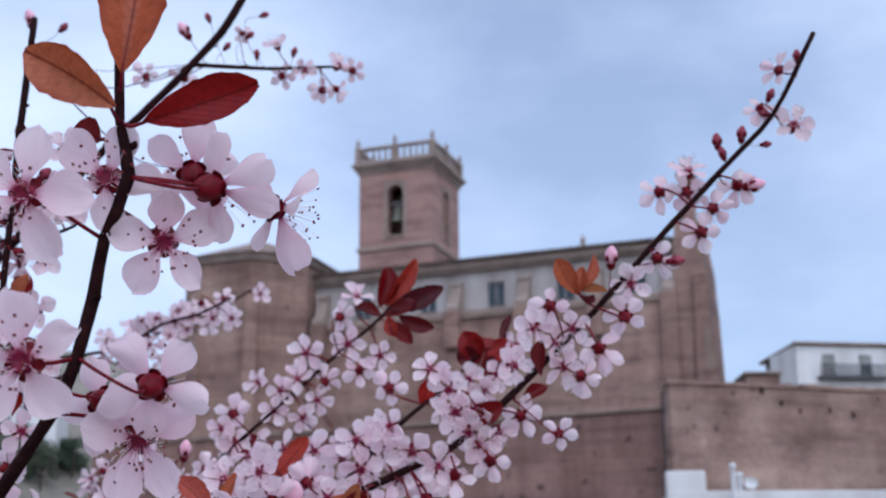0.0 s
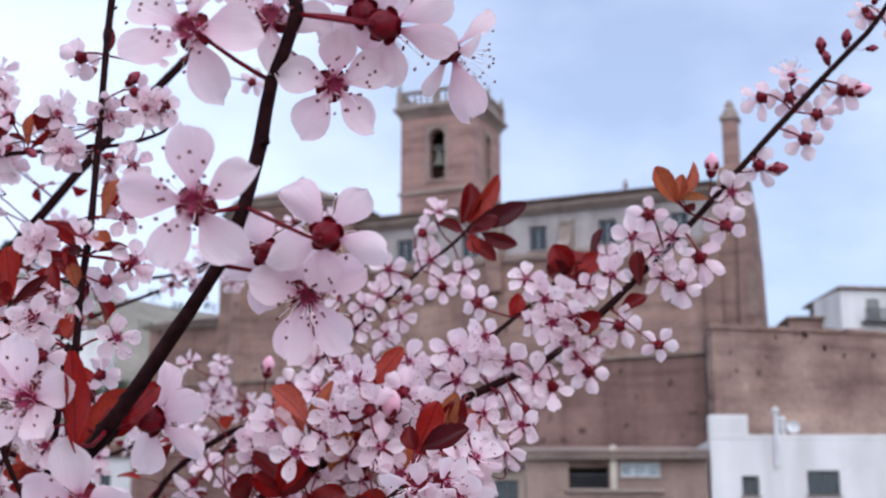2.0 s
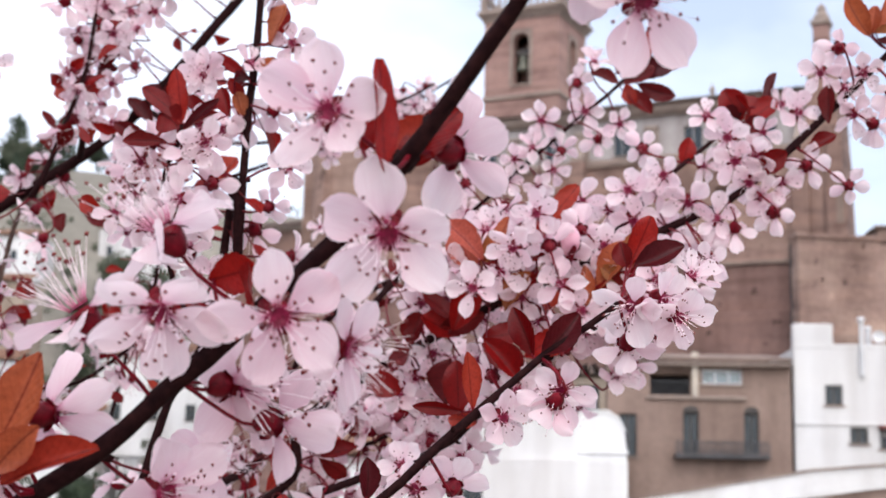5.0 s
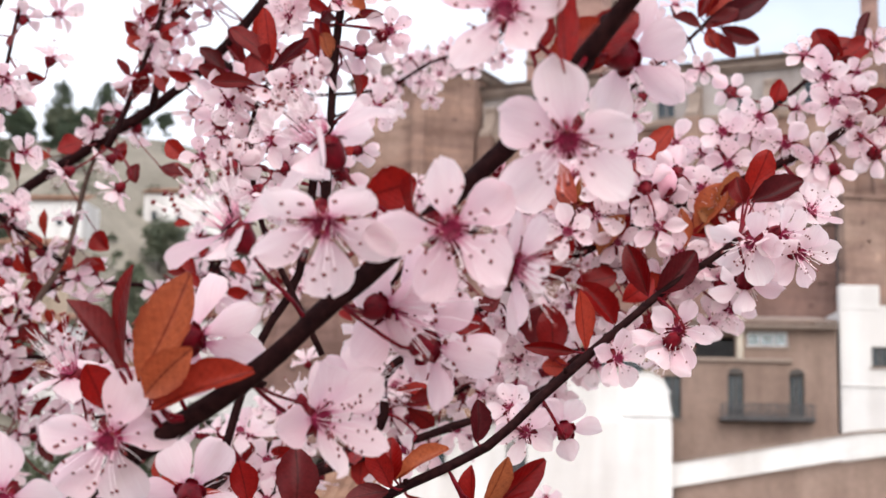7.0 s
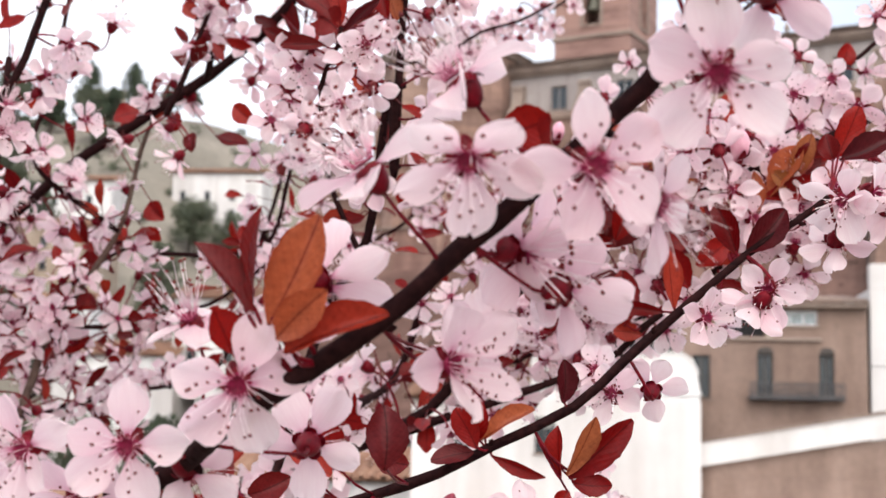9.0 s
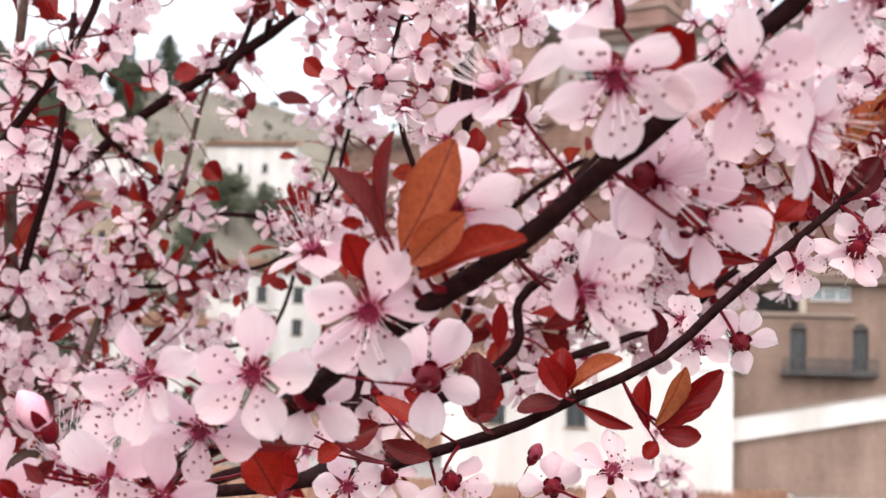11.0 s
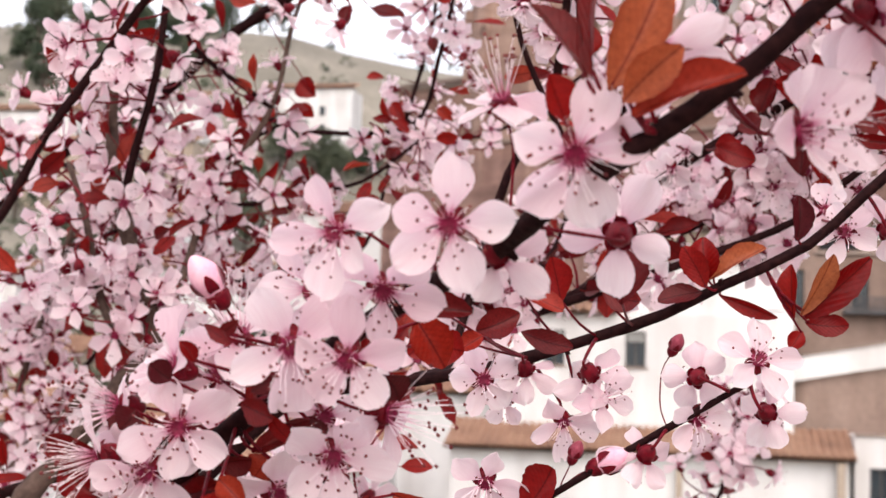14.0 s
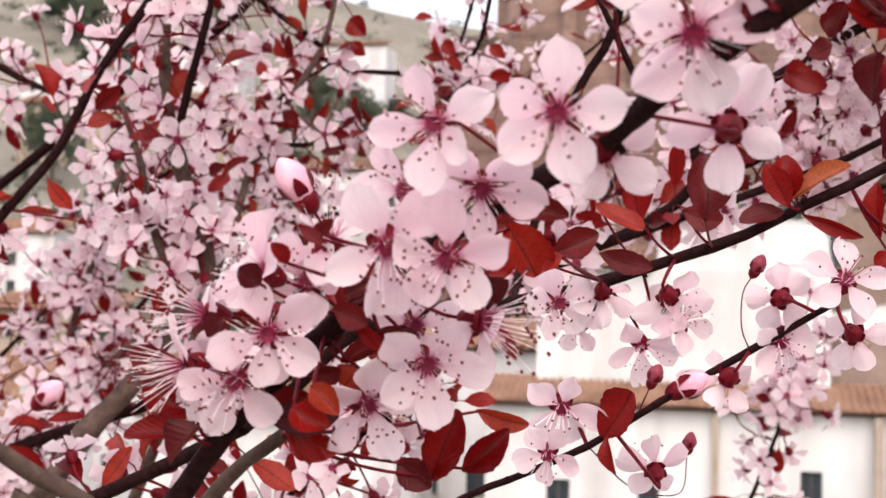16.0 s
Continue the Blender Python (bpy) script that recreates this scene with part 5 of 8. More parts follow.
def build_leaves():
    rnd = random.Random(8)
    for limb, bx, by, bz, tx, ty, tz, width, roll, tone in LEAVES:
        m = leaf_pose((bx, by, bz), (tx, ty, tz), width * (1.2 if by > 0.6 else 0.95 if by > 0.5 else 1.02), roll * rnd.choice((1, -1)))
        on_tree("leaf", rnd.choice(LEAF_MESHES[tone - 1 if tone else rnd.choice((0, 0, 0, 0, 2, 2))]), m)
        b = Vector((bx, by, bz))
        foot = nearest(limb, b)
        if 0.002 < (foot - b).length < 0.2:
            bm = bmesh.new()
            line, _ = smooth_line([foot, (foot + b) / 2 + Vector((0, 0, -0.001)), b + (Vector((tx, ty, tz)) - b) * 0.08], 0.004)
            add_tube(bm, line, [0.00045 - 0.00015 * i / len(line) for i in range(len(line))], 5)
            on_tree("leaf_stalk", bm, None, "", M_CALYX, True)


def bud_petals_bm():
    bm = bmesh.new()
    bmesh.ops.create_uvsphere(bm, u_segments=14, v_segments=10, radius=1.0)
    for v in bm.verts:
        a = math.atan2(v.co.y, v.co.x)
        swirl = 1 + 0.05 * math.sin(5 * a + 3 * v.co.z)
        slim = 1 - 0.34 * max(0.0, v.co.z) ** 1.5
        v.co = Vector((v.co.x * 0.0040 * swirl * slim, v.co.y * 0.0040 * swirl * slim, 0.0038 + v.co.z * 0.0062))
    return bm


def build_buds():
    rnd = random.Random(9)
    furled, young = mesh_object("furled_petals", bud_petals_bm(), M_BUD, True), mesh_object("furled_petals", bud_petals_bm(), M_BUD_RED, True)
    for limb, x, y, z, nx, ny, nz, size in BUDS:
        p, n = Vector((x, y, z)), Vector((nx, ny, nz)).normalized()
        m = facing(p, n, rnd.uniform(0, 72), size)
        bm = bmesh.new()
        calyx_into(bm, rnd, 10, 0, False, Matrix.Diagonal((1.15, 1.15, 1.0, 1)))
        for i in range(5):      # sepals that clasp the bud
            a = math.radians(72 * i)
            ca, sa = math.cos(a), math.sin(a)
            ro = [[bm.verts.new((r * ca - w * c * sa, r * sa + w * c * ca, h)) for c in (-1, 0, 1)] for r, w, h in ((0.0022, 0.0012, -0.0008), (0.0040, 0.0016, 0.0014), (0.0043, 0.0011, 0.0036), (0.0042, 0.0002, 0.0050))]
            for q, s in zip(ro, ro[1:]):
                for k in range(2):
                    bm.faces.new([q[k], s[k], s[k + 1], q[k + 1]]).smooth = True
        b = on_tree("bud", bm, m, "closed pink flower bud in a dark red calyx", M_CALYX)
        opening = size > 0.72 or limb == "bottom_stem"
        part("furled_petals", furled if opening else young, None, b, "" if opening else "tight dark red young petals", False)
        part("stalk", stalk_bm(m, nearest(limb, p - n * 0.014)), M_CALYX, b, "", True)


# limbs and twigs of the tree, from the root end to the tip: places in metres, then the radii in millimetres
BOUGHS = {}
BOUGHS["near"] = ([(-0.2942, 0.37, 1.4204), (-0.237, 0.325, 1.4852), (-0.2255, 0.318, 1.4996), (-0.2169, 0.318, 1.5115), (-0.2031, 0.318, 1.5256), (-0.1859, 0.312, 1.5383), (-0.169, 0.302, 1.5494), (-0.1478, 0.288, 1.5594), (-0.1356, 0.27, 1.5662), (-0.1198, 0.266, 1.5764), (-0.1105, 0.265, 1.5828), (-0.1015, 0.262, 1.5903), (-0.0994, 0.262, 1.5924), (-0.0877, 0.259, 1.6019), (-0.0703, 0.254, 1.6172), (-0.0631, 0.25, 1.6249), (-0.0578, 0.247, 1.6292), (-0.0597, 0.246, 1.627), (-0.0485, 0.238, 1.6405), (-0.0356, 0.23, 1.6585), (-0.0309, 0.227, 1.6749), (-0.0289, 0.224, 1.6849), (-0.0246, 0.221, 1.6959), (-0.0265, 0.22, 1.7061), (-0.027, 0.219, 1.7173), (-0.028, 0.217, 1.7288), (-0.0271, 0.213, 1.7451)], 2.0, 0.7, 1.6)
BOUGHS["long"] = ([(-0.5727, 0.72, 1.4249), (-0.1831, 0.66, 1.5591), (-0.1338, 0.645, 1.6111), (-0.0744, 0.638, 1.6485), (-0.0348, 0.634, 1.6684), (0.0284, 0.632, 1.6971), (0.0557, 0.632, 1.7126), (0.1019, 0.632, 1.7566), (0.1242, 0.631, 1.7798), (0.1439, 0.629, 1.8018), (0.1843, 0.626, 1.8447), (0.2068, 0.62, 1.8684), (0.2272, 0.612, 1.9076)], 3.0, 1.05, 0.8)
BOUGHS["second"] = ([(-0.2047, 0.618, 1.5599), (-0.2046, 0.73, 1.5758), (-0.1883, 0.84, 1.6006), (-0.1609, 0.82, 1.665), (-0.1156, 0.81, 1.6966), (-0.1352, 0.8, 1.6673), (-0.1046, 0.8, 1.7024), (-0.0765, 0.8, 1.7283), (-0.0125, 0.8, 1.7872), (0.0057, 0.805, 1.8037), (0.0225, 0.815, 1.8237)], 2.6, 0.8, 0.8)
BOUGHS["spur"] = ([(0, 0.64, 1.6931), (0.0129, 0.665, 1.7127), (0.0299, 0.69, 1.7323), (0.0479, 0.71, 1.7501), (0.0692, 0.715, 1.7713)], 1.6, 0.8, 0.8)
BOUGHS["middle"] = ([(-0.3921, 0.52, 1.4408), (-0.2757, 0.49, 1.4946), (-0.2367, 0.485, 1.5263), (-0.1986, 0.475, 1.5341), (-0.1711, 0.465, 1.5394), (-0.1491, 0.46, 1.5459), (-0.1217, 0.457, 1.5555), (-0.106, 0.455, 1.5637), (-0.0829, 0.453, 1.5752), (-0.0678, 0.452, 1.5895), (-0.0349, 0.452, 1.6188), (-0.0207, 0.45, 1.6285), (-0.0121, 0.449, 1.6349)], 2.6, 0.9, 0.8)
BOUGHS["low"] = ([(-0.3187, 0.5, 1.403), (-0.2376, 0.475, 1.4556), (-0.198, 0.46, 1.4807), (-0.1848, 0.457, 1.4867), (-0.1626, 0.452, 1.4974), (-0.1488, 0.448, 1.5066), (-0.1312, 0.446, 1.5178), (-0.1097, 0.443, 1.531), (-0.0987, 0.44, 1.5378)], 1.3, 0.7, 0.8)
BOUGHS["back_limb"] = ([(-0.6634, 0.95, 1.5705), (-0.5067, 0.9, 1.6647), (-0.436, 0.87, 1.693), (-0.3874, 0.85, 1.7242), (-0.3338, 0.83, 1.7504), (-0.2924, 0.83, 1.7788), (-0.2576, 0.82, 1.8062), (-0.2101, 0.82, 1.8664), (-0.1727, 0.82, 1.9102), (-0.1236, 0.82, 1.9643), (-0.0927, 0.82, 2.0018), (-0.0755, 0.82, 2.0341)], 3.3, 2.2, 0.8)
BOUGHS["top_sprig"] = ([(-0.1117, 0.82, 1.98), (-0.0896, 0.83, 1.9833), (-0.065, 0.84, 1.9862), (-0.0398, 0.85, 1.9915), (-0.0119, 0.855, 1.9946)], 1.4, 0.7, 0.8)
BOUGHS["upright"] = ([(-0.1949, 0.474, 1.5351), (-0.1992, 0.55, 1.5376), (-0.2043, 0.61, 1.5485), (-0.185, 0.605, 1.6137), (-0.1676, 0.6, 1.6448), (-0.1587, 0.59, 1.7045), (-0.156, 0.59, 1.6667), (-0.1543, 0.588, 1.724), (-0.1514, 0.587, 1.761), (-0.1497, 0.585, 1.8012), (-0.148, 0.583, 1.845), (-0.1447, 0.58, 1.8978)], 1.8, 1.3, 0.8)
BOUGHS["left_limb"] = ([(-0.468, 0.6, 1.5114), (-0.4224, 0.62, 1.5771), (-0.405, 0.62, 1.5964), (-0.3857, 0.62, 1.6324), (-0.3663, 0.62, 1.6586), (-0.3325, 0.63, 1.7157), (-0.3205, 0.63, 1.7489), (-0.3037, 0.63, 1.7928)], 2.0, 1.5, 0.8)
BOUGHS["left_rise"] = ([(-0.43, 0.66, 1.4398), (-0.4113, 0.67, 1.4727), (-0.3958, 0.68, 1.4933), (-0.3746, 0.69, 1.5276), (-0.3613, 0.69, 1.5463), (-0.3738, 0.69, 1.5885), (-0.3833, 0.69, 1.6204), (-0.3913, 0.7, 1.6545), (-0.3901, 0.7, 1.6791), (-0.3925, 0.7, 1.7175), (-0.39, 0.7, 1.7775)], 5.0, 1.8, 0.8)
BOUGHS["left_fork"] = ([(-0.3779, 0.69, 1.5434), (-0.3942, 0.7, 1.5703), (-0.4059, 0.71, 1.6025), (-0.4211, 0.72, 1.6332)], 2.4, 1.3, 0.8)
BOUGHS["left_fork_high"] = ([(-0.38, 0.69, 1.6071), (-0.372, 0.685, 1.6356), (-0.3614, 0.68, 1.6688), (-0.3579, 0.68, 1.7066), (-0.3563, 0.68, 1.7421)], 2.0, 1.3, 0.8)
BOUGHS["mid_back"] = ([(-0.4034, 0.78, 1.5119), (-0.3899, 0.8, 1.5763), (-0.3815, 0.82, 1.6236), (-0.3505, 0.83, 1.6805), (-0.3423, 0.84, 1.7324), (-0.3309, 0.85, 1.7724)], 2.3, 1.1, 0.8)
BOUGHS["far_cross"] = ([(-0.3536, 0.832, 1.6749), (-0.3373, 0.88, 1.6744), (-0.2778, 0.88, 1.6789), (-0.2582, 0.86, 1.7196), (-0.2446, 0.85, 1.7745)], 1.5, 1.0, 0.8)
BOUGHS["bottom_stem"] = ([(-0.2576, 0.27, 1.5189), (-0.2421, 0.278, 1.509), (-0.2386, 0.285, 1.5043), (-0.2327, 0.29, 1.4997), (-0.2296, 0.31, 1.487)], 1.1, 1.5, 0.8)
BOUGHS["far_sprig"] = ([(-0.2886, 0.995, 1.7677), (-0.2758, 1.08, 1.813), (-0.2267, 1.15, 1.8549), (-0.19, 1.15, 1.8743), (-0.1481, 1.15, 1.8928), (-0.1247, 1.15, 1.9037), (-0.0965, 1.15, 1.921)], 1.8, 0.8, 0.8)
BOUGHS["fork_low"] = ([(-0.2372, 0.34, 1.4816), (-0.2238, 0.335, 1.4988), (-0.2108, 0.33, 1.5086)], 1.6, 1.2, 0.8)
BOUGHS["far_low"] = ([(-0.3073, 1, 1.7034), (-0.2923, 1.05, 1.693), (-0.2374, 1.1, 1.7182), (-0.2038, 1.1, 1.7443), (-0.1697, 1.1, 1.7685)], 1.8, 0.9, 0.8)
BOUGHS["haze_a"] = ([(-0.3912, 0.802, 1.5732), (-0.3744, 0.92, 1.5904), (-0.3407, 1.02, 1.6122), (-0.3143, 1, 1.6778), (-0.2965, 1, 1.7371), (-0.2825, 0.98, 1.7877), (-0.2769, 0.98, 1.8586)], 1.5, 1.0, 0.8)
BOUGHS["haze_b"] = ([(-0.5596, 0.95, 1.4974), (-0.5301, 0.93, 1.5654), (-0.5024, 0.92, 1.6393), (-0.4905, 0.92, 1.7027), (-0.5091, 0.92, 1.7517)], 2.2, 1.2, 0.8)
BOUGHS["haze_c"] = ([(-0.6261, 0.95, 1.3689), (-0.5737, 0.94, 1.4328), (-0.5343, 0.93, 1.4758), (-0.4958, 0.92, 1.5102)], 4.0, 1.8, 0.8)
BOUGHS["haze_d"] = ([(-0.5973, 0.85, 1.6955), (-0.5361, 0.85, 1.6636), (-0.4846, 0.85, 1.6496), (-0.4277, 0.85, 1.6459)], 2.4, 1.1, 0.8)
BOUGHS["haze_e"] = ([(-0.1469, 0.8, 1.6076), (-0.1185, 0.8, 1.6282), (-0.0852, 0.79, 1.6399), (-0.0481, 0.78, 1.6538)], 2.0, 1.2, 0.8)
BOUGHS["red_cross"] = ([(-0.3803, 0.822, 1.6264), (-0.3647, 0.85, 1.6268), (-0.3434, 0.87, 1.6359), (-0.303, 0.86, 1.642), (-0.2678, 0.85, 1.6643)], 1.4, 0.9, 0.8)
BOUGHS["side_twig"] = ([(-0.151, 0.587, 1.7926), (-0.1672, 0.592, 1.7925), (-0.1857, 0.597, 1.7929), (-0.2105, 0.605, 1.7937), (-0.2391, 0.615, 1.796), (-0.2811, 0.63, 1.7977)], 1.0, 0.7, 0.8)
BOUGHS["cross_twig"] = ([(-0.151, 0.587, 1.7921), (-0.14, 0.592, 1.795), (-0.1283, 0.598, 1.8011), (-0.1238, 0.6, 1.8045)], 0.9, 0.6, 0.8)
BOUGHS["haze_f"] = ([(-0.3898, 0.66, 1.3796), (-0.3363, 0.64, 1.4233), (-0.2963, 0.62, 1.4585), (-0.266, 0.61, 1.4834), (-0.2348, 0.6, 1.5027)], 1.6, 0.9, 0.8)
BOUGHS["left_stem"] = ([(-0.2998, 0.822, 1.7698), (-0.2867, 0.79, 1.7857), (-0.2762, 0.78, 1.8162), (-0.274, 0.78, 1.8431), (-0.273, 0.78, 1.8737), (-0.2706, 0.78, 1.9083)], 1.9, 1.0, 0.8)
BOUGHS["red_shoot"] = ([(-0.1551, 0.588, 1.6109), (-0.1767, 0.57, 1.6584), (-0.1801, 0.56, 1.6884), (-0.1778, 0.555, 1.701), (-0.1725, 0.55, 1.709), (-0.1711, 0.548, 1.7158)], 1.2, 0.8, 0.8)
BOUGHS["gable_sprig"] = ([(-0.2663, 0.826, 1.8014), (-0.2556, 0.95, 1.8132), (-0.2204, 1.06, 1.8416), (-0.1882, 1.06, 1.8494), (-0.1628, 1.06, 1.8652), (-0.1328, 1.06, 1.8744), (-0.1093, 1.06, 1.8872)], 1.7, 0.9, 0.8)
BOUGHS["long_low"] = ([(-0.1782, 0.66, 1.5616), (-0.0809, 0.62, 1.5946), (-0.0587, 0.6, 1.61), (-0.0382, 0.602, 1.6264), (-0.0221, 0.605, 1.6401), (-0.0033, 0.61, 1.6538), (0.0074, 0.612, 1.6625)], 1.9, 0.9, 0.8)
BOUGHS["haze_g"] = ([(-0.6976, 1.00, 1.4384), (-0.6416, 1.00, 1.4849), (-0.5994, 1.00, 1.5263), (-0.5620, 1.00, 1.5652), (-0.5332, 1.00, 1.5955)], 1.8, 0.9, 0.8)
BOUGHS["haze_h"] = ([(-0.5540, 0.935, 1.4560), (-0.5207, 0.95, 1.5137), (-0.4797, 0.95, 1.5598), (-0.4420, 0.95, 1.5906), (-0.4125, 0.95, 1.6249)], 1.8, 0.9, 0.8)
BOUGHS["haze_i"] = ([(-0.5163, 0.925, 1.6020), (-0.4694, 0.90, 1.6150), (-0.4266, 0.90, 1.6369), (-0.3882, 0.90, 1.6693), (-0.3563, 0.90, 1.6874)], 1.8, 0.9, 0.8)
BOUGHS["haze_j"] = ([(-0.2971, 0.74, 1.7273), (-0.2879, 0.74, 1.7488), (-0.2802, 0.74, 1.7729), (-0.2725, 0.74, 1.7972), (-0.2695, 0.74, 1.8280)], 1.6, 0.9, 0.8)
BOUGHS["haze_k"] = ([(-0.3505, 0.83, 1.6805), (-0.3910, 0.80, 1.7154), (-0.3825, 0.80, 1.7578), (-0.3784, 0.80, 1.7941), (-0.3730, 0.80, 1.8275), (-0.3681, 0.80, 1.8647)], 1.5, 0.9, 0.8)
BOUGHS["haze_m"] = ([(-0.1469, 0.8, 1.6076), (-0.1300, 0.76, 1.6030), (-0.1143, 0.74, 1.6045), (-0.1002, 0.74, 1.6124), (-0.0837, 0.74, 1.6169), (-0.0686, 0.74, 1.6221), (-0.0523, 0.74, 1.6273)], 1.3, 0.8, 0.8)
BOUGHS["haze_l"] = ([(-0.1341, 1.00, 1.3694), (-0.1097, 1.00, 1.4104), (-0.0926, 1.00, 1.4544), (-0.0807, 1.00, 1.4909), (-0.0740, 1.00, 1.5200)], 1.6, 0.9, 0.8)
# blossoms: limb, then place, way it faces, turn of the petals, size
BLOSSOMS = []
BLOSSOMS.append(("near", True, [(-0.095, 0.241, 1.6035, 0.04, -0.87, -0.48, -99, 1.05),
    (-0.0774, 0.244, 1.6033, 0.29, -0.93, -0.24, 22, 1.08),
    (-0.0679, 0.255, 1.5998, 0.85, -0.39, -0.36, -165, 0.9),
    (-0.0607, 0.241, 1.6158, 0.04, -0.9, -0.44, 0, 1.1),
    (-0.0976, 0.251, 1.6177, -0.6, -0.2, 0.77, -45, 1.05),
    (-0.1115, 0.255, 1.6052, -0.58, -0.2, 0.79, -41, 1),
    (-0.0827, 0.274, 1.5889, 0.45, 0.85, 0.08, 25, 1.05),
    (-0.0907, 0.27, 1.5951, 0.42, 0.86, 0.28, 75, 0.95)]))
BLOSSOMS.append(("near", True, [(-0.0995, 0.268, 1.5768, 0.76, -0.63, -0.08, 22, 1.08),
    (-0.0952, 0.283, 1.5822, 0.8, -0.54, 0.28, -16, 0.85),
    (-0.132, 0.264, 1.5728, 0.12, -0.93, -0.34, -13, 1.08),
    (-0.1205, 0.27, 1.5893, 0.52, 0.85, 0.08, 56, 1),
    (-0.1455, 0.282, 1.5843, -0.16, -0.62, 0.77, -3, 0.85),
    (-0.1518, 0.272, 1.563, 0.1, -0.97, -0.2, -8, 0.98),
    (-0.127, 0.296, 1.564, -0.1, 0.97, 0.2, 38, 0.98),
    (-0.1708, 0.276, 1.562, -0.12, -0.97, -0.18, 14, 0.93)]))
BLOSSOMS.append(("near", True, [(-0.1461, 0.288, 1.5592, 0.27, 0.93, -0.26, 126, 0.9),
    (-0.181, 0.2885, 1.5437, 0.34, -0.88, -0.3, 178, 1.08),
    (-0.1703, 0.285, 1.5418, 0.1, -0.95, -0.28, 0, 1),
    (-0.204, 0.299, 1.5288, 0.22, -0.95, -0.1, -120, 1),
    (-0.211, 0.303, 1.5203, 0, -0.97, -0.25, 150, 1),
    (-0.1978, 0.312, 1.5455, 0.08, -0.51, 0.85, -34, 1.08),
    (-0.2175, 0.312, 1.5205, -0.5, -0.8, -0.25, -27, 0.92),
    (-0.1835, 0.322, 1.5305, 0.47, -0.88, 0.06, -7, 0.9)]))
BLOSSOMS.append(("near", True, [(-0.2195, 0.309, 1.5318, -0.8, -0.58, 0.1, -6, 1.05),
    (-0.2215, 0.306, 1.5223, -0.8, -0.5, -0.3, 172, 0.98),
    (-0.2075, 0.305, 1.5395, -0.7, -0.62, 0.3, -12, 1),
    (-0.2013, 0.312, 1.5379, 0.27, -0.91, 0.31, -172, 0.9),
    (-0.178, 0.308, 1.5241, 0.3, -0.93, -0.15, -20, 1.03),
    (-0.191, 0.318, 1.516, 0.5, -0.8, -0.3, 64, 1),
    (-0.169, 0.313, 1.5319, 0.93, -0.33, -0.1, -166, 1.06),
    (-0.0389, 0.213, 1.6605, -0, -0.99, -0.14, 80, 1.12)]))
BLOSSOMS.append(("near", True, [(-0.0189, 0.226, 1.6589, 0.2, 0.92, 0.33, 42, 1),
    (-0.0231, 0.236, 1.6508, 0.15, -0.93, -0.33, -56, 1),
    (-0.03, 0.236, 1.6577, 0, 1, 0.04, 119, 0.9),
    (-0.0519, 0.255, 1.6319, 0.4, 0.89, 0.22, 74, 1),
    (-0.0186, 0.226, 1.6851, 0.25, -0.91, -0.33, -64, 0.95),
    (-0.0414, 0.215, 1.6906, -0.1, -0.97, -0.24, 58, 1.1),
    (-0.0694, 0.235, 1.6327, -0.17, -0.98, -0.11, 69, 1),
    (-0.009, 0.222, 1.6942, 0.5, 0.81, 0.31, 66, 1.1)]))
BLOSSOMS.append(("near", True, [(-0.0139, 0.225, 1.6981, -0.2, 0.77, 0.6, 6, 0.95),
    (-0.0293, 0.224, 1.6966, 0.1, -0.99, -0.04, -29, 1),
    (0.0016, 0.23, 1.6925, 0.71, 0.69, -0.12, 97, 0.9),
    (-0.0878, 0.272, 1.5947, 0.88, -0.45, -0.11, -3, 1.15)]))
BLOSSOMS.append(("long", False, [(0.2131, 0.63, 1.8956, 0.02, 0.84, 0.54, 0, 0.9),
    (0.2026, 0.63, 1.874, 0.12, 0.96, 0.26, 61, 0.8),
    (0.2191, 0.63, 1.8658, 0.08, -0.96, -0.26, -18, 1.05),
    (0.1653, 0.63, 1.8418, -0.11, -0.78, 0.62, -67, 1),
    (0.1497, 0.63, 1.8303, -0.08, 0.84, 0.54, 18, 1),
    (0.1635, 0.63, 1.8309, 0.02, 0.96, 0.26, 60, 0.95),
    (0.1888, 0.63, 1.8338, 0.51, 0.83, 0.23, 64, 1),
    (0.1763, 0.63, 1.8223, 0.31, 0.92, 0.25, 84, 0.95)]))
BLOSSOMS.append(("long", False, [(0.1694, 0.63, 1.8104, 0.02, 0.99, 0.17, 20, 1.05),
    (0.1479, 0.63, 1.7969, 0.22, 0.94, 0.26, 32, 1),
    (0.1339, 0.63, 1.7845, 0.29, -0.85, -0.44, -51, 1),
    (0.0949, 0.63, 1.7735, -0.18, 0.88, 0.45, 16, 1),
    (0.1305, 0.63, 1.7688, 0.12, 0.98, 0.16, -28, 1.1),
    (0.1179, 0.63, 1.7526, 0.12, 0.96, 0.26, 31, 1.1),
    (0.0872, 0.63, 1.7626, -0.31, -0.92, -0.25, -4, 0.95),
    (0.1005, 0.63, 1.7438, 0.19, -0.82, -0.54, -16, 1)]))
BLOSSOMS.append(("long", False, [(0.1095, 0.63, 1.7392, 0.31, 0.95, -0.05, 174, 1),
    (0.1051, 0.63, 1.7626, 0.08, -0.89, -0.45, -58, 1),
    (0.0803, 0.63, 1.7208, 0.12, 0.99, 0.06, 11, 0.95),
    (0.0976, 0.63, 1.7127, 0.81, 0.57, 0.15, 31, 0.8),
    (0.077, 0.63, 1.7446, -0.12, -0.96, -0.26, -21, 1),
    (0.097, 0.63, 1.7558, 0.08, -0.84, -0.54, -48, 0.9),
    (0.0468, 0.63, 1.7332, -0.12, -0.96, -0.26, -1, 1),
    (0.0583, 0.63, 1.7253, -0.02, -0.89, -0.45, -30, 1.05)]))
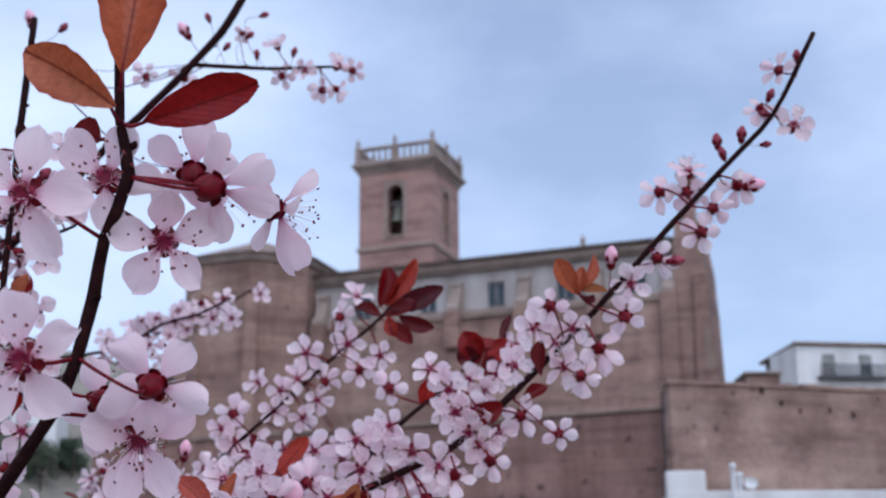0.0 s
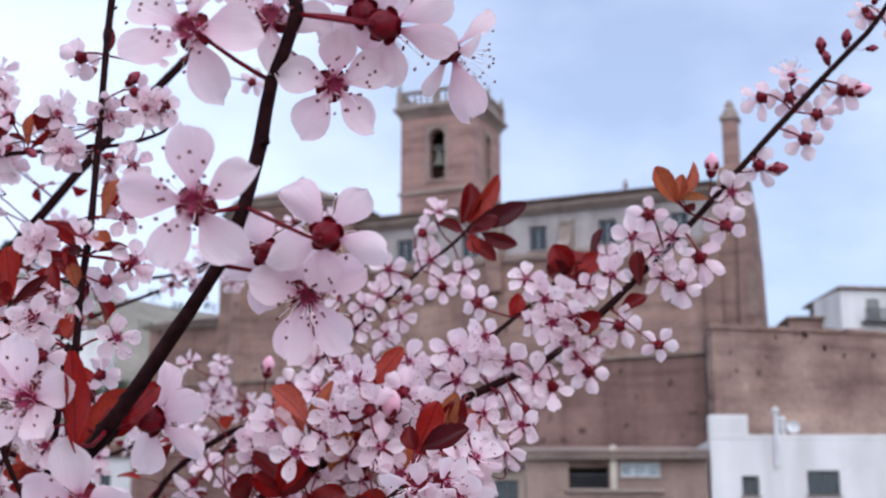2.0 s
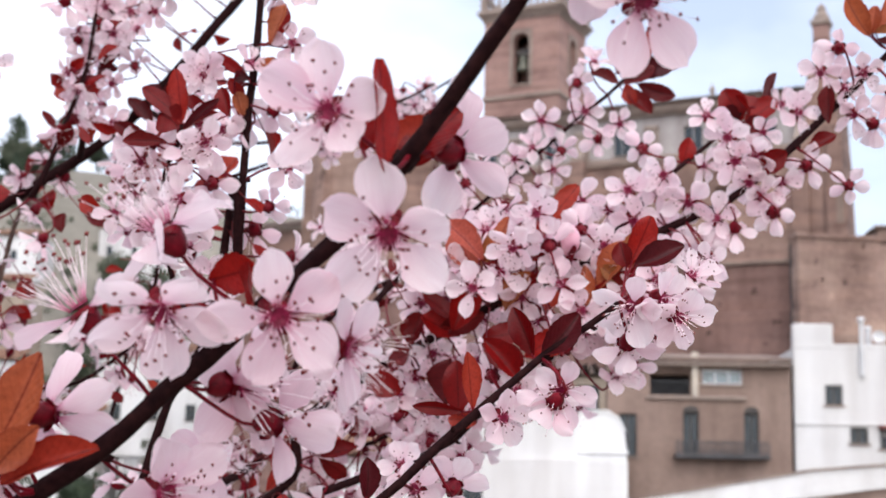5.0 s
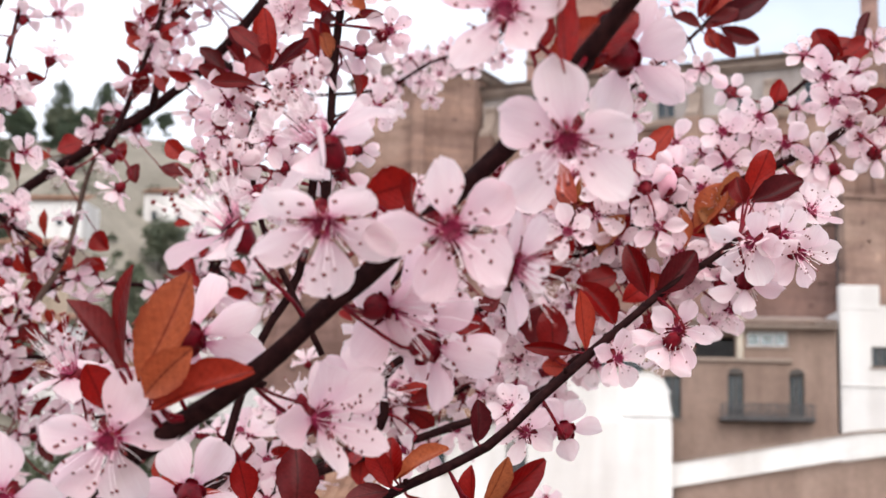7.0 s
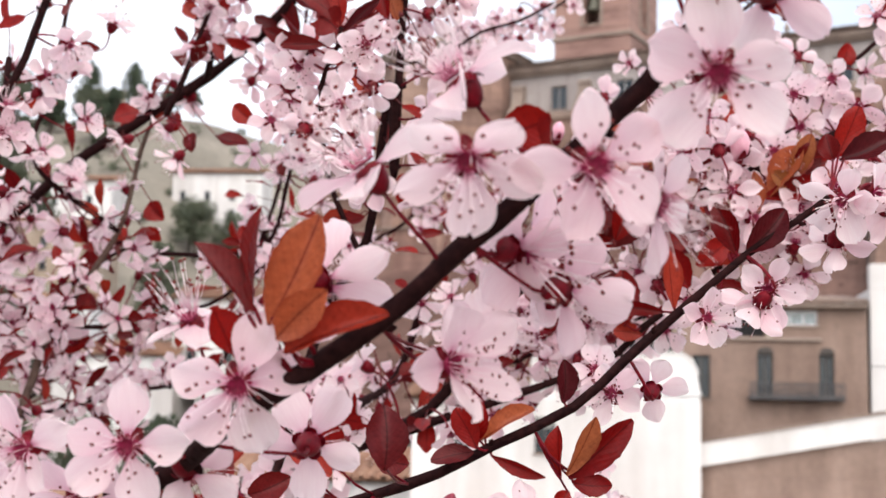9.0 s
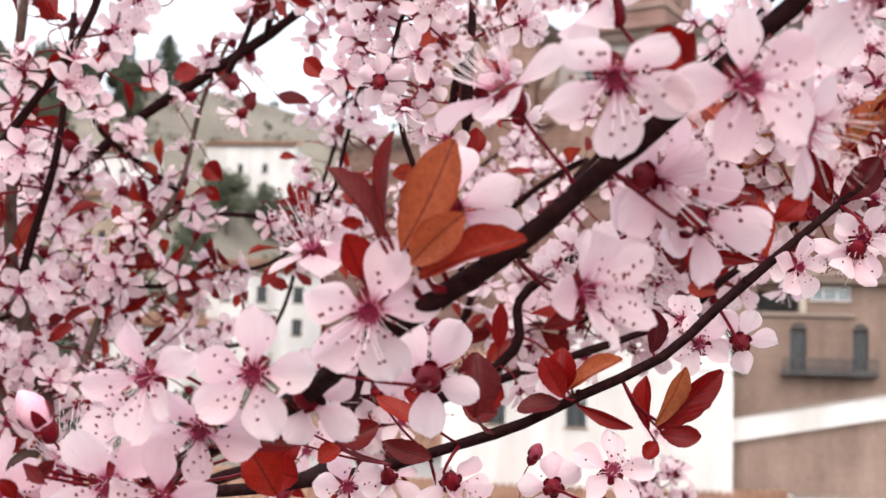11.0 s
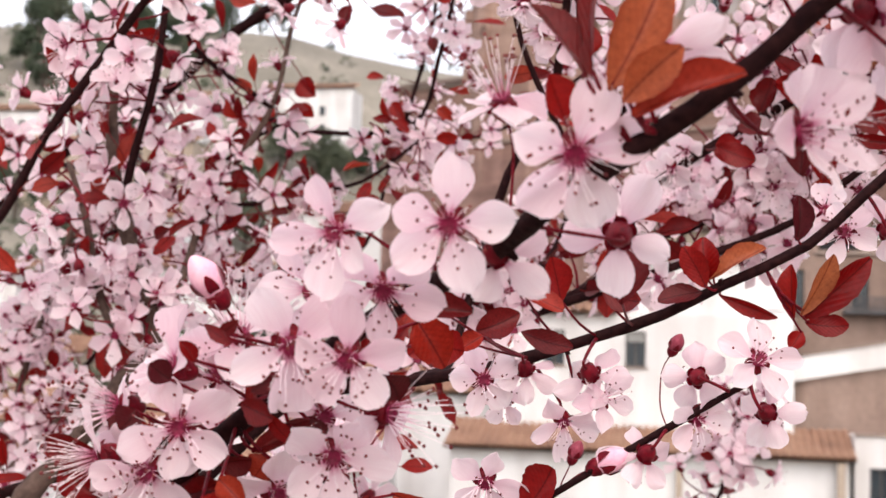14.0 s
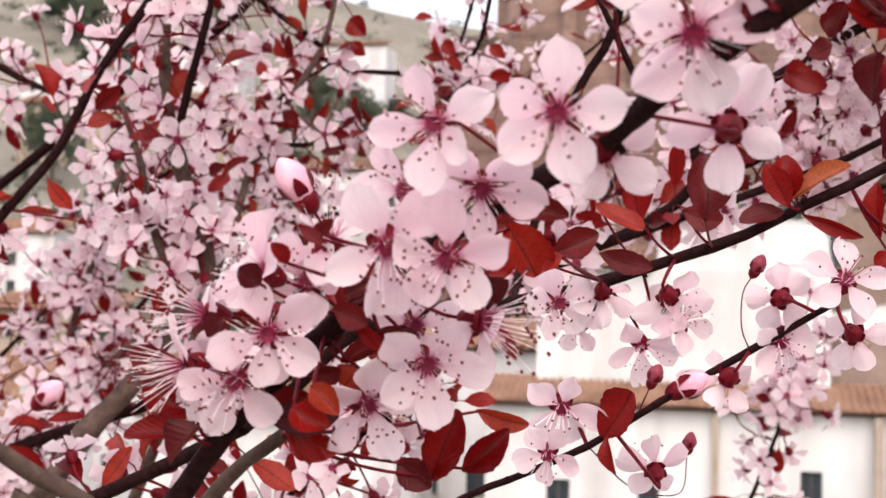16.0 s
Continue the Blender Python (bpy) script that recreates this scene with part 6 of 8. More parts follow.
BLOSSOMS.append(("long", False, [(0.0497, 0.63, 1.7227, -0.02, -0.96, -0.26, -10, 1.1),
    (0.0378, 0.63, 1.743, -0.41, -0.87, 0.28, -7, 0.9),
    (0.004, 0.63, 1.7097, -0.12, -0.99, -0.06, -11, 1),
    (0.0195, 0.63, 1.7162, 0.09, -0.99, 0.15, -31, 1),
    (0.0059, 0.63, 1.6963, -0.02, -0.96, -0.26, 0, 1.1),
    (0.0297, 0.63, 1.7045, 0.08, -0.93, -0.36, -38, 1.1),
    (0.0412, 0.63, 1.6975, -0.02, -0.89, -0.45, -10, 1),
    (0.0606, 0.63, 1.707, 0.29, -0.85, -0.44, -71, 1)]))
BLOSSOMS.append(("long", False, [(0.0656, 0.63, 1.7001, 0.21, 0.97, -0.15, 161, 1),
    (0.0488, 0.63, 1.6924, 0.01, 1, -0.04, 169, 1),
    (0.0359, 0.63, 1.6833, 0.12, 0.99, 0.06, 1, 1),
    (-0.0163, 0.63, 1.691, -0.12, -0.96, -0.26, -31, 1),
    (-0.0251, 0.63, 1.6816, -0.02, -0.89, -0.45, 0, 0.9),
    (0.0555, 0.63, 1.7135, -0.02, -0.93, -0.36, -45, 1),
    (0.0697, 0.63, 1.7135, 0.39, -0.86, -0.34, 6, 0.9),
    (-0.0151, 0.6, 1.645, 0.01, -0.91, -0.42, 0, 1.05)]))
BLOSSOMS.append(("long", False, [(-0.0033, 0.61, 1.6531, 0.11, -0.94, -0.33, -28, 1),
    (-0.0233, 0.6, 1.638, -0.01, 1, 0.03, 40, 1),
    (-0.0437, 0.64, 1.6607, -0.09, -0.94, -0.33, -1, 1),
    (0.0164, 0.62, 1.6639, 0.31, -0.94, -0.12, 4, 1),
    (-0.0741, 0.64, 1.6631, -0.19, -0.95, -0.23, -31, 0.9),
    (-0.0845, 0.64, 1.6707, -0.09, -0.9, -0.42, -1, 0.9),
    (-0.0542, 0.64, 1.681, 0.01, -0.97, -0.23, -19, 0.9),
    (-0.0617, 0.64, 1.6733, 0.01, -0.91, -0.42, -60, 0.85)]))
BLOSSOMS.append(("long", False, [(-0.0849, 0.64, 1.661, 0.03, -0.92, -0.4, 0, 0.9),
    (-0.074, 0.64, 1.6289, 0.13, -0.97, -0.2, -17, 0.9),
    (-0.0593, 0.64, 1.6365, 0.03, -0.98, -0.21, -49, 0.85),
    (-0.1163, 0.64, 1.6283, 0.03, -0.92, -0.4, 0, 0.9),
    (-0.081, 0.64, 1.6141, 0.03, -0.98, -0.21, 0, 1),
    (-0.094, 0.64, 1.6311, -0.23, 0.95, 0.2, 26, 0.9),
    (-0.111, 0.64, 1.6835, -0.18, -0.96, 0.2, -1, 0.8),
    (-0.0423, 0.612, 1.6894, -0.21, 0.87, 0.44, 29, 0.9)]))
BLOSSOMS.append(("long", False, [(-0.0343, 0.635, 1.6979, 0.04, -0.98, -0.17, -14, 0.97),
    (-0.0226, 0.668, 1.6976, -0.26, -0.97, -0.01, -67, 0.88),
    (-0.0114, 0.676, 1.6947, -0.19, -0.97, -0.16, -24, 0.99),
    (-0.0036, 0.645, 1.7034, 0.28, -0.75, -0.6, -50, 0.94),
    (0.0044, 0.688, 1.6977, -0.2, -0.97, -0.14, -8, 1.04),
    (0.0105, 0.686, 1.7136, 0.04, -0.98, -0.18, -40, 1.03),
    (0.0175, 0.637, 1.7107, 0.01, -0.96, -0.27, -30, 0.91),
    (0.0233, 0.657, 1.696, 0.25, -0.97, 0.04, -30, 1.05)]))
BLOSSOMS.append(("long", False, [(-0.0481, 0.647, 1.705, 0.12, -0.87, -0.48, -67, 0.91),
    (-0.0383, 0.663, 1.6883, -0.24, -0.87, -0.43, -16, 0.95),
    (-0.0158, 0.631, 1.705, 0.11, -0.99, -0.1, -5, 0.89),
    (-0.0573, 0.636, 1.6929, 0.21, -0.88, -0.42, -4, 1.04),
    (-0.0713, 0.676, 1.6784, -0.38, -0.9, -0.21, -67, 1.04),
    (-0.0754, 0.669, 1.6604, 0.37, -0.93, 0.07, -17, 0.91),
    (-0.0577, 0.65, 1.6556, 0.29, -0.75, -0.6, -15, 0.91),
    (-0.035, 0.614, 1.6501, -0.29, -0.93, -0.24, -26, 0.88)]))
BLOSSOMS.append(("long", False, [(-0.0108, 0.65, 1.653, -0.26, -0.8, -0.54, -80, 0.98),
    (-0.0208, 0.625, 1.6485, -0.23, -0.74, -0.63, -8, 0.89),
    (0.0122, 0.639, 1.6597, 0.14, -0.99, -0.06, -37, 0.98),
    (0.0217, 0.699, 1.6763, -0.37, -0.74, -0.57, -67, 0.95),
    (0.0021, 0.65, 1.6505, -0.02, 0.94, 0.35, 34, 0.92),
    (-0.0838, 0.633, 1.6691, 0.12, -0.95, -0.28, -33, 0.89),
    (-0.049, 0.639, 1.6723, -0.21, -0.97, -0.11, -32, 0.92),
    (-0.0346, 0.691, 1.715, 0.31, -0.93, -0.18, -66, 0.95)]))
BLOSSOMS.append(("long", False, [(-0.0236, 0.629, 1.6742, 0.12, -0.83, -0.55, -33, 0.9),
    (-0.0448, 0.682, 1.6845, 0.3, -0.73, -0.61, -17, 0.99),
    (-0.0061, 0.634, 1.6748, 0.11, -0.82, -0.56, -45, 1),
    (0.0069, 0.667, 1.676, 0.34, -0.68, -0.65, -46, 0.93),
    (0.018, 0.687, 1.6593, -0.25, -0.93, -0.25, -57, 0.93),
    (0.0337, 0.693, 1.6984, 0.3, 0.95, -0.02, 41, 1.01),
    (-0.0753, 0.62, 1.6731, -0.23, -0.97, 0.07, -3, 1.03),
    (-0.022, 0.604, 1.6754, 0.14, -0.86, -0.49, -66, 1.01)]))
BLOSSOMS.append(("long", False, [(-0.0099, 0.608, 1.6661, 0.21, 0.98, 0.07, 21, 0.98),
    (-0.0411, 0.604, 1.6586, 0.35, -0.93, 0.11, -67, 0.91),
    (-0.0257, 0.586, 1.6616, -0.39, -0.91, 0.12, -9, 1.04),
    (-0.0001, 0.602, 1.6727, -0.37, -0.9, -0.22, -5, 0.98),
    (0.0118, 0.585, 1.6638, -0.01, -0.93, -0.38, -5, 0.95),
    (-0.0495, 0.588, 1.6665, 0.08, -0.93, -0.36, -50, 0.9),
    (-0.0175, 0.608, 1.6881, -0.38, 0.78, 0.49, 22, 0.96),
    (-0.0075, 0.604, 1.6803, -0.48, -0.88, 0.04, -67, 0.99)]))
BLOSSOMS.append(("long", False, [(0.026, 0.588, 1.6594, -0.07, -0.71, -0.7, -76, 0.96),
    (-0.0308, 0.588, 1.6783, 0.11, 0.91, 0.39, 71, 1.04),
    (-0.0604, 0.582, 1.6589, 0.21, -0.97, -0.09, -51, 1.05),
    (0.0071, 0.577, 1.6538, 0.34, -0.93, 0.1, -28, 1.02),
    (-0.0354, 0.583, 1.6894, -0.32, -0.72, -0.61, -68, 0.98),
    (-0.0445, 0.582, 1.6752, 0.23, -0.86, -0.46, -44, 0.98),
    (0.0333, 0.592, 1.6716, -0.4, -0.9, -0.19, -57, 0.96),
    (-0.0733, 0.607, 1.6734, 0.32, -0.93, -0.15, -37, 0.98)]))
BLOSSOMS.append(("long", False, [(0.0167, 0.593, 1.6765, 0.31, -0.9, -0.32, -31, 0.93),
    (-0.0919, 0.68, 1.6736, 0.17, 0.83, 0.53, 47, 0.92),
    (-0.0851, 0.666, 1.6667, 0.07, 0.81, 0.58, 56, 0.91),
    (-0.0772, 0.668, 1.6618, -0.28, 0.87, 0.41, 19, 0.99),
    (-0.095, 0.669, 1.6408, 0.39, 0.8, 0.46, 66, 0.86),
    (-0.0865, 0.641, 1.6288, -0.15, -0.67, -0.73, -40, 0.99),
    (-0.0788, 0.641, 1.6191, -0.14, -0.71, -0.69, -47, 0.97),
    (-0.092, 0.626, 1.6205, -0.02, -0.98, 0.19, -67, 0.97)]))
BLOSSOMS.append(("long", False, [(-0.1165, 0.662, 1.617, -0.1, -0.87, -0.48, -7, 0.97),
    (-0.122, 0.639, 1.6208, -0.39, -0.79, -0.47, -5, 0.95),
    (-0.1212, 0.672, 1.6329, -0.35, 0.91, 0.23, 50, 0.92),
    (-0.0791, 0.638, 1.6385, 0.05, -1, 0.05, -61, 0.95),
    (-0.0656, 0.664, 1.6229, 0, -1, 0.07, -48, 0.88),
    (-0.0704, 0.665, 1.6103, 0.15, 0.93, -0.33, 31, 0.88),
    (-0.0486, 0.634, 1.6119, -0.31, -0.91, -0.29, -44, 0.95),
    (-0.0615, 0.664, 1.672, -0.34, -0.77, -0.53, -62, 0.97)]))
BLOSSOMS.append(("long", False, [(-0.0447, 0.63, 1.6752, -0.14, 0.99, 0.02, 9, 0.97),
    (-0.0564, 0.659, 1.687, 0.47, -0.87, 0.16, -63, 0.96),
    (-0.0399, 0.63, 1.6803, 0.28, -0.96, -0.11, -48, 0.96),
    (-0.0354, 0.659, 1.6768, 0.3, -0.66, -0.69, -53, 0.91),
    (-0.0514, 0.667, 1.683, 0.08, 0.89, 0.45, 27, 0.92),
    (-0.06, 0.636, 1.6784, 0.51, -0.86, -0.04, -5, 0.87)]))
BLOSSOMS.append(("spur", False, [(0.0182, 0.722, 1.7516, -0.13, 0.92, 0.36, 27, 1.05),
    (0.0856, 0.715, 1.7728, 0.29, -0.96, -0.05, -25, 0.9),
    (0.0591, 0.7, 1.7516, -0.02, -0.96, -0.26, 0, 0.95),
    (0.044, 0.69, 1.7351, -0.02, -0.89, -0.45, 0, 0.9),
    (0.0736, 0.7, 1.7545, 0.18, -0.92, -0.35, -26, 0.9),
    (0.0129, 0.67, 1.7203, -0.02, -0.96, -0.26, -30, 0.9),
    (0.0676, 0.7, 1.7457, 0.08, -0.89, -0.45, -8, 0.9)]))
BLOSSOMS.append(("second", False, [(-0.0113, 0.8, 1.8095, -0.18, 0.95, 0.26, 6, 1),
    (-0.0024, 0.8, 1.8216, -0.11, -0.92, 0.37, -36, 1),
    (-0.0072, 0.8, 1.7925, -0.02, -0.96, -0.26, -20, 1.1),
    (0.012, 0.8, 1.7857, 0.29, -0.85, -0.44, -165, 1),
    (-0.0005, 0.8, 1.7762, 0.11, 0.98, -0.15, 170, 0.95),
    (-0.0316, 0.8, 1.787, -0.02, -0.96, -0.26, 0, 1.1),
    (-0.0367, 0.8, 1.7716, -0.22, -0.94, -0.26, -32, 1),
    (-0.0202, 0.8, 1.7705, 0.12, 0.98, 0.16, 61, 1)]))
BLOSSOMS.append(("second", False, [(-0.025, 0.8, 1.7589, 0.08, -0.89, -0.45, 1, 1),
    (-0.0596, 0.8, 1.7699, -0.21, -0.9, 0.38, -26, 0.9),
    (-0.0738, 0.8, 1.7516, -0.08, 0.96, 0.26, -1, 1.05),
    (-0.0717, 0.8, 1.7342, -0.02, -0.93, -0.36, -30, 1),
    (-0.0464, 0.8, 1.7649, -0.12, -0.93, -0.36, -62, 0.9),
    (-0.0604, 0.8, 1.7342, 0.22, 0.96, 0.16, 32, 0.95),
    (-0.0501, 0.8, 1.7523, -0.02, -0.89, -0.45, -10, 0.9),
    (-0.0801, 0.8, 1.7424, -0.31, -0.92, -0.25, -4, 0.9)]))
BLOSSOMS.append(("second", False, [(-0.033, 0.8, 1.7489, 0.19, -0.82, -0.54, 3, 0.9),
    (-0.074, 0.8, 1.7299, -0, -0.97, -0.24, -20, 0.95),
    (-0.1016, 0.8, 1.6817, -0, -0.97, -0.24, 0, 0.9),
    (-0.0934, 0.8, 1.6738, 0.1, -0.94, -0.34, -38, 0.9),
    (-0.0523, 0.9, 1.7424, -0, -0.94, -0.34, 0, 0.8),
    (-0.0342, 0.9, 1.7461, 0.1, -0.97, -0.24, -18, 0.8),
    (-0.0594, 0.9, 1.7315, -0, -0.9, -0.43, -50, 0.8),
    (-0.016, 0.9, 1.7498, 0.1, -0.97, -0.24, 1, 0.8)]))
BLOSSOMS.append(("second", False, [(-0.0448, 0.9, 1.7279, -0, -0.97, -0.24, 0, 0.8),
    (-0.0851, 0.781, 1.7169, 0.08, 0.79, 0.61, 71, 0.91),
    (-0.0916, 0.763, 1.7021, 0.06, -0.67, -0.74, -26, 0.93),
    (-0.0779, 0.779, 1.6947, 0.05, -0.78, -0.63, -27, 0.86),
    (-0.0665, 0.819, 1.7123, 0.47, -0.78, -0.41, -24, 0.97),
    (-0.0538, 0.79, 1.6928, -0.4, -0.55, -0.73, -10, 0.89),
    (-0.0685, 0.782, 1.6826, -0.33, -0.94, -0.06, -24, 0.96),
    (-0.0439, 0.782, 1.7044, 0.04, -0.89, -0.45, -35, 0.98)]))
BLOSSOMS.append(("second", False, [(-0.0301, 0.762, 1.6927, -0.13, -0.64, -0.76, -45, 0.99),
    (-0.04, 0.768, 1.715, 0.12, -0.95, -0.29, -3, 0.97),
    (-0.0192, 0.793, 1.7057, -0.46, -0.55, -0.7, -31, 0.92),
    (-0.0281, 0.785, 1.6859, -0.13, -0.78, -0.62, -56, 0.93),
    (-0.0561, 0.773, 1.722, -0.07, -1, 0.05, -11, 0.95)]))
BLOSSOMS.append(("middle", False, [(-0.0081, 0.449, 1.6341, 0.04, -0.99, -0.15, 50, 1.1),
    (-0.009, 0.459, 1.6236, -0.09, 0.98, -0.16, 178, 1),
    (0.0007, 0.45, 1.6364, 0.29, -0.96, -0.04, -27, 1),
    (0.0054, 0.45, 1.6311, 0.48, -0.85, -0.22, -72, 1),
    (0.0105, 0.46, 1.6452, 0.38, -0.91, 0.17, -6, 0.85),
    (-0.0291, 0.45, 1.609, 0.19, -0.95, -0.24, -167, 1),
    (-0.0316, 0.45, 1.6049, 0.01, 0.99, -0.16, 158, 1),
    (-0.0462, 0.45, 1.6007, 0.19, -0.98, -0.04, 2, 0.9)]))
BLOSSOMS.append(("middle", False, [(-0.0722, 0.463, 1.5796, -0.01, -0.99, -0.15, 20, 0.95),
    (-0.0608, 0.463, 1.581, 0.01, 0.99, 0.15, 29, 1),
    (-0.0771, 0.47, 1.5867, -0.12, -0.92, 0.37, 22, 0.8),
    (-0.1716, 0.455, 1.536, 0.09, -0.98, -0.15, 161, 1.05),
    (-0.1596, 0.455, 1.5386, -0.06, 0.93, -0.35, 178, 0.9),
    (-0.1413, 0.455, 1.5379, 0.12, 0.99, -0.05, 18, 1.05),
    (-0.1487, 0.455, 1.5249, 0.17, -0.82, -0.54, -178, 0.9),
    (-0.1381, 0.455, 1.5314, 0.47, -0.82, -0.34, -113, 0.9)]))
BLOSSOMS.append(("middle", False, [(-0.1686, 0.48, 1.5294, 0.18, -0.92, -0.35, 1, 0.8)]))
BLOSSOMS.append(("low", False, [(-0.1125, 0.445, 1.5386, -0.28, 0.95, -0.15, 59, 0.95),
    (-0.0964, 0.442, 1.5436, 0.19, -0.98, -0.05, -8, 1.05),
    (-0.0935, 0.445, 1.5294, 0.12, 0.98, -0.15, 149, 0.95),
    (-0.1119, 0.445, 1.527, 0.28, -0.95, -0.15, -18, 0.9),
    (-0.1261, 0.445, 1.5169, -0.08, 0.99, -0.15, -1, 1),
    (-0.1699, 0.452, 1.5077, 0.19, -0.98, -0.05, -18, 1.1),
    (-0.1726, 0.445, 1.4955, 0.18, -0.92, -0.35, -178, 0.9),
    (-0.1448, 0.46, 1.4913, -0.08, 1, -0.05, -1, 1)]))
BLOSSOMS.append(("top_sprig", False, [(-0.0547, 0.85, 1.9853, 0.03, 0.98, 0.18, 20, 0.9),
    (-0.0398, 0.85, 1.9894, 0.07, -0.99, -0.08, -39, 0.9),
    (-0.0283, 0.85, 1.9753, 0.13, 0.99, 0.08, 12, 0.9),
    (-0.0173, 0.85, 1.9936, 0.17, -0.95, 0.24, -19, 0.9),
    (-0.0079, 0.85, 1.9896, 0.53, 0.84, 0.14, 62, 0.9),
    (-0.0182, 0.85, 1.9754, 0.23, 0.97, -0.03, 99, 0.8),
    (-0.059, 0.85, 2.0077, -0.02, -0.88, 0.47, -27, 0.9),
    (-0.0818, 0.85, 2.0158, 0.03, 0.96, 0.28, 20, 0.7)]))
BLOSSOMS.append(("top_sprig", False, [(-0.1449, 0.85, 1.9849, -0.27, 0.95, 0.17, 14, 0.9),
    (-0.1199, 0.85, 1.983, -0.17, 0.95, 0.28, 16, 1)]))
BLOSSOMS.append(("far_sprig", False, [(-0.0962, 1.15, 1.9136, 0.27, -0.96, -0.07, 4, 0.95),
    (-0.1219, 1.15, 1.8938, 0.17, -0.91, -0.37, -26, 1),
    (-0.1384, 1.15, 1.8864, 0.13, 0.98, 0.18, 2, 1),
    (-0.1578, 1.15, 1.8963, -0.03, -1, 0.02, 0, 1),
    (-0.1859, 1.15, 1.8865, -0.03, -1, -0.08, 0, 1),
    (-0.1995, 1.15, 1.8743, -0.13, -0.95, -0.28, -2, 1),
    (-0.2255, 1.15, 1.8743, -0.33, -0.91, -0.26, -24, 1),
    (-0.1711, 1.15, 1.8742, -0.03, -0.88, -0.47, -30, 1)]))
BLOSSOMS.append(("upright", False, [(-0.147, 0.588, 1.8075, 0.11, -0.97, -0.23, -18, 1),
    (-0.161, 0.588, 1.8338, -0.31, 0.95, 0.02, -4, 1),
    (-0.1286, 0.588, 1.8365, 0.31, -0.94, -0.12, -15, 1),
    (-0.1249, 0.588, 1.8101, 0.31, -0.9, -0.31, 4, 1),
    (-0.1352, 0.588, 1.818, 0.19, 0.95, 0.23, 31, 0.8),
    (-0.1633, 0.588, 1.7906, -0.29, -0.9, -0.32, -3, 1),
    (-0.1693, 0.588, 1.8074, -0.19, -0.98, -0.03, -41, 0.9),
    (-0.1428, 0.588, 1.7326, 0.09, 0.99, 0.13, 1, 1)]))
BLOSSOMS.append(("upright", False, [(-0.1338, 0.57, 1.7048, 0.41, -0.89, -0.21, 5, 1),
    (-0.1324, 0.588, 1.7413, 0.21, -0.95, -0.23, 3, 1),
    (-0.1639, 0.588, 1.724, -0.19, -0.95, -0.23, -2, 0.95),
    (-0.1736, 0.588, 1.7264, -0.19, -0.93, -0.32, -2, 0.9),
    (-0.1144, 0.8, 1.9026, 0.19, 0.98, 0.03, 22, 0.9),
    (-0.1429, 0.588, 1.6926, 0.19, 0.98, -0.08, 172, 0.9),
    (-0.1729, 0.588, 1.7512, -0.09, -0.97, -0.23, -1, 0.9),
    (-0.1915, 0.588, 1.8073, -0.29, -0.93, -0.22, -3, 1)]))
BLOSSOMS.append(("upright", False, [(-0.1951, 0.588, 1.7892, -0.19, -0.89, -0.42, -2, 1),
    (-0.1368, 0.588, 1.7609, 0.33, -0.94, -0.09, 4, 1),
    (-0.1464, 0.588, 1.8063, 0.13, -0.97, -0.2, 2, 1),
    (-0.1345, 0.588, 1.7387, 0.17, 0.98, 0, 171, 1),
    (-0.1662, 0.588, 1.7909, -0.17, -0.98, -0, -1, 0.9),
    (-0.1917, 0.588, 1.6852, 0.03, -0.98, -0.21, 0, 1),
    (-0.1985, 0.588, 1.6982, -0.07, -1, -0.01, 0, 1),
    (-0.1732, 0.588, 1.747, -0.17, -0.96, -0.2, -1, 0.95)]))
BLOSSOMS.append(("upright", False, [(-0.2009, 0.588, 1.715, -0.07, -0.98, -0.21, -10, 0.9),
    (-0.1782, 0.6, 1.7515, -0.48, -0.86, 0.17, -22, 1),
    (-0.1679, 0.6, 1.7933, 0.13, -0.91, -0.39, -167, 1.05)]))
BLOSSOMS.append(("back_limb", False, [(-0.2909, 0.8, 1.8531, 0.03, -0.98, -0.21, 0, 1),
    (-0.2718, 0.8, 1.8429, 0.13, -0.95, -0.3, 2, 1),
    (-0.288, 0.8, 1.8811, 0.02, -0.99, 0.1, -30, 1),
    (-0.2981, 0.8, 1.8393, -0.17, -0.96, -0.2, -1, 1),
    (-0.2645, 0.8, 1.8813, 0.13, -0.97, -0.2, 2, 1),
    (-0.228, 0.8, 1.8885, 0.07, 0.87, 0.49, 0, 1)]))
BLOSSOMS.append(("far_low", False, [(-0.2207, 1.101, 1.7445, -0.4, -0.75, -0.52, -26, 0.89),
    (-0.2025, 1.068, 1.7532, 0.18, 0.92, 0.35, 30, 1),
    (-0.1961, 1.086, 1.7296, 0.36, -0.92, -0.17, -18, 0.96),
    (-0.1748, 1.059, 1.7434, -0.35, -0.79, -0.5, -17, 0.96),
    (-0.1677, 1.091, 1.7562, -0.17, -0.98, 0.06, -62, 0.91),
    (-0.1776, 1.058, 1.718, 0.42, -0.6, -0.68, -40, 0.97),
    (-0.1573, 1.084, 1.7422, 0.07, -0.88, -0.48, -60, 0.98),
    (-0.2049, 1.068, 1.7191, 0.15, -0.98, -0.13, -31, 0.9)]))
BLOSSOMS.append(("far_low", False, [(-0.2332, 1.102, 1.714, -0.39, -0.52, -0.76, -36, 0.85),
    (-0.157, 1.062, 1.7141, -0.4, -0.84, -0.36, -35, 1.02),
    (-0.1401, 1.057, 1.7304, -0.09, 0.93, 0.35, 29, 0.95),
    (-0.1379, 1.099, 1.7484, -0.01, 0.91, 0.41, 3, 0.87)]))
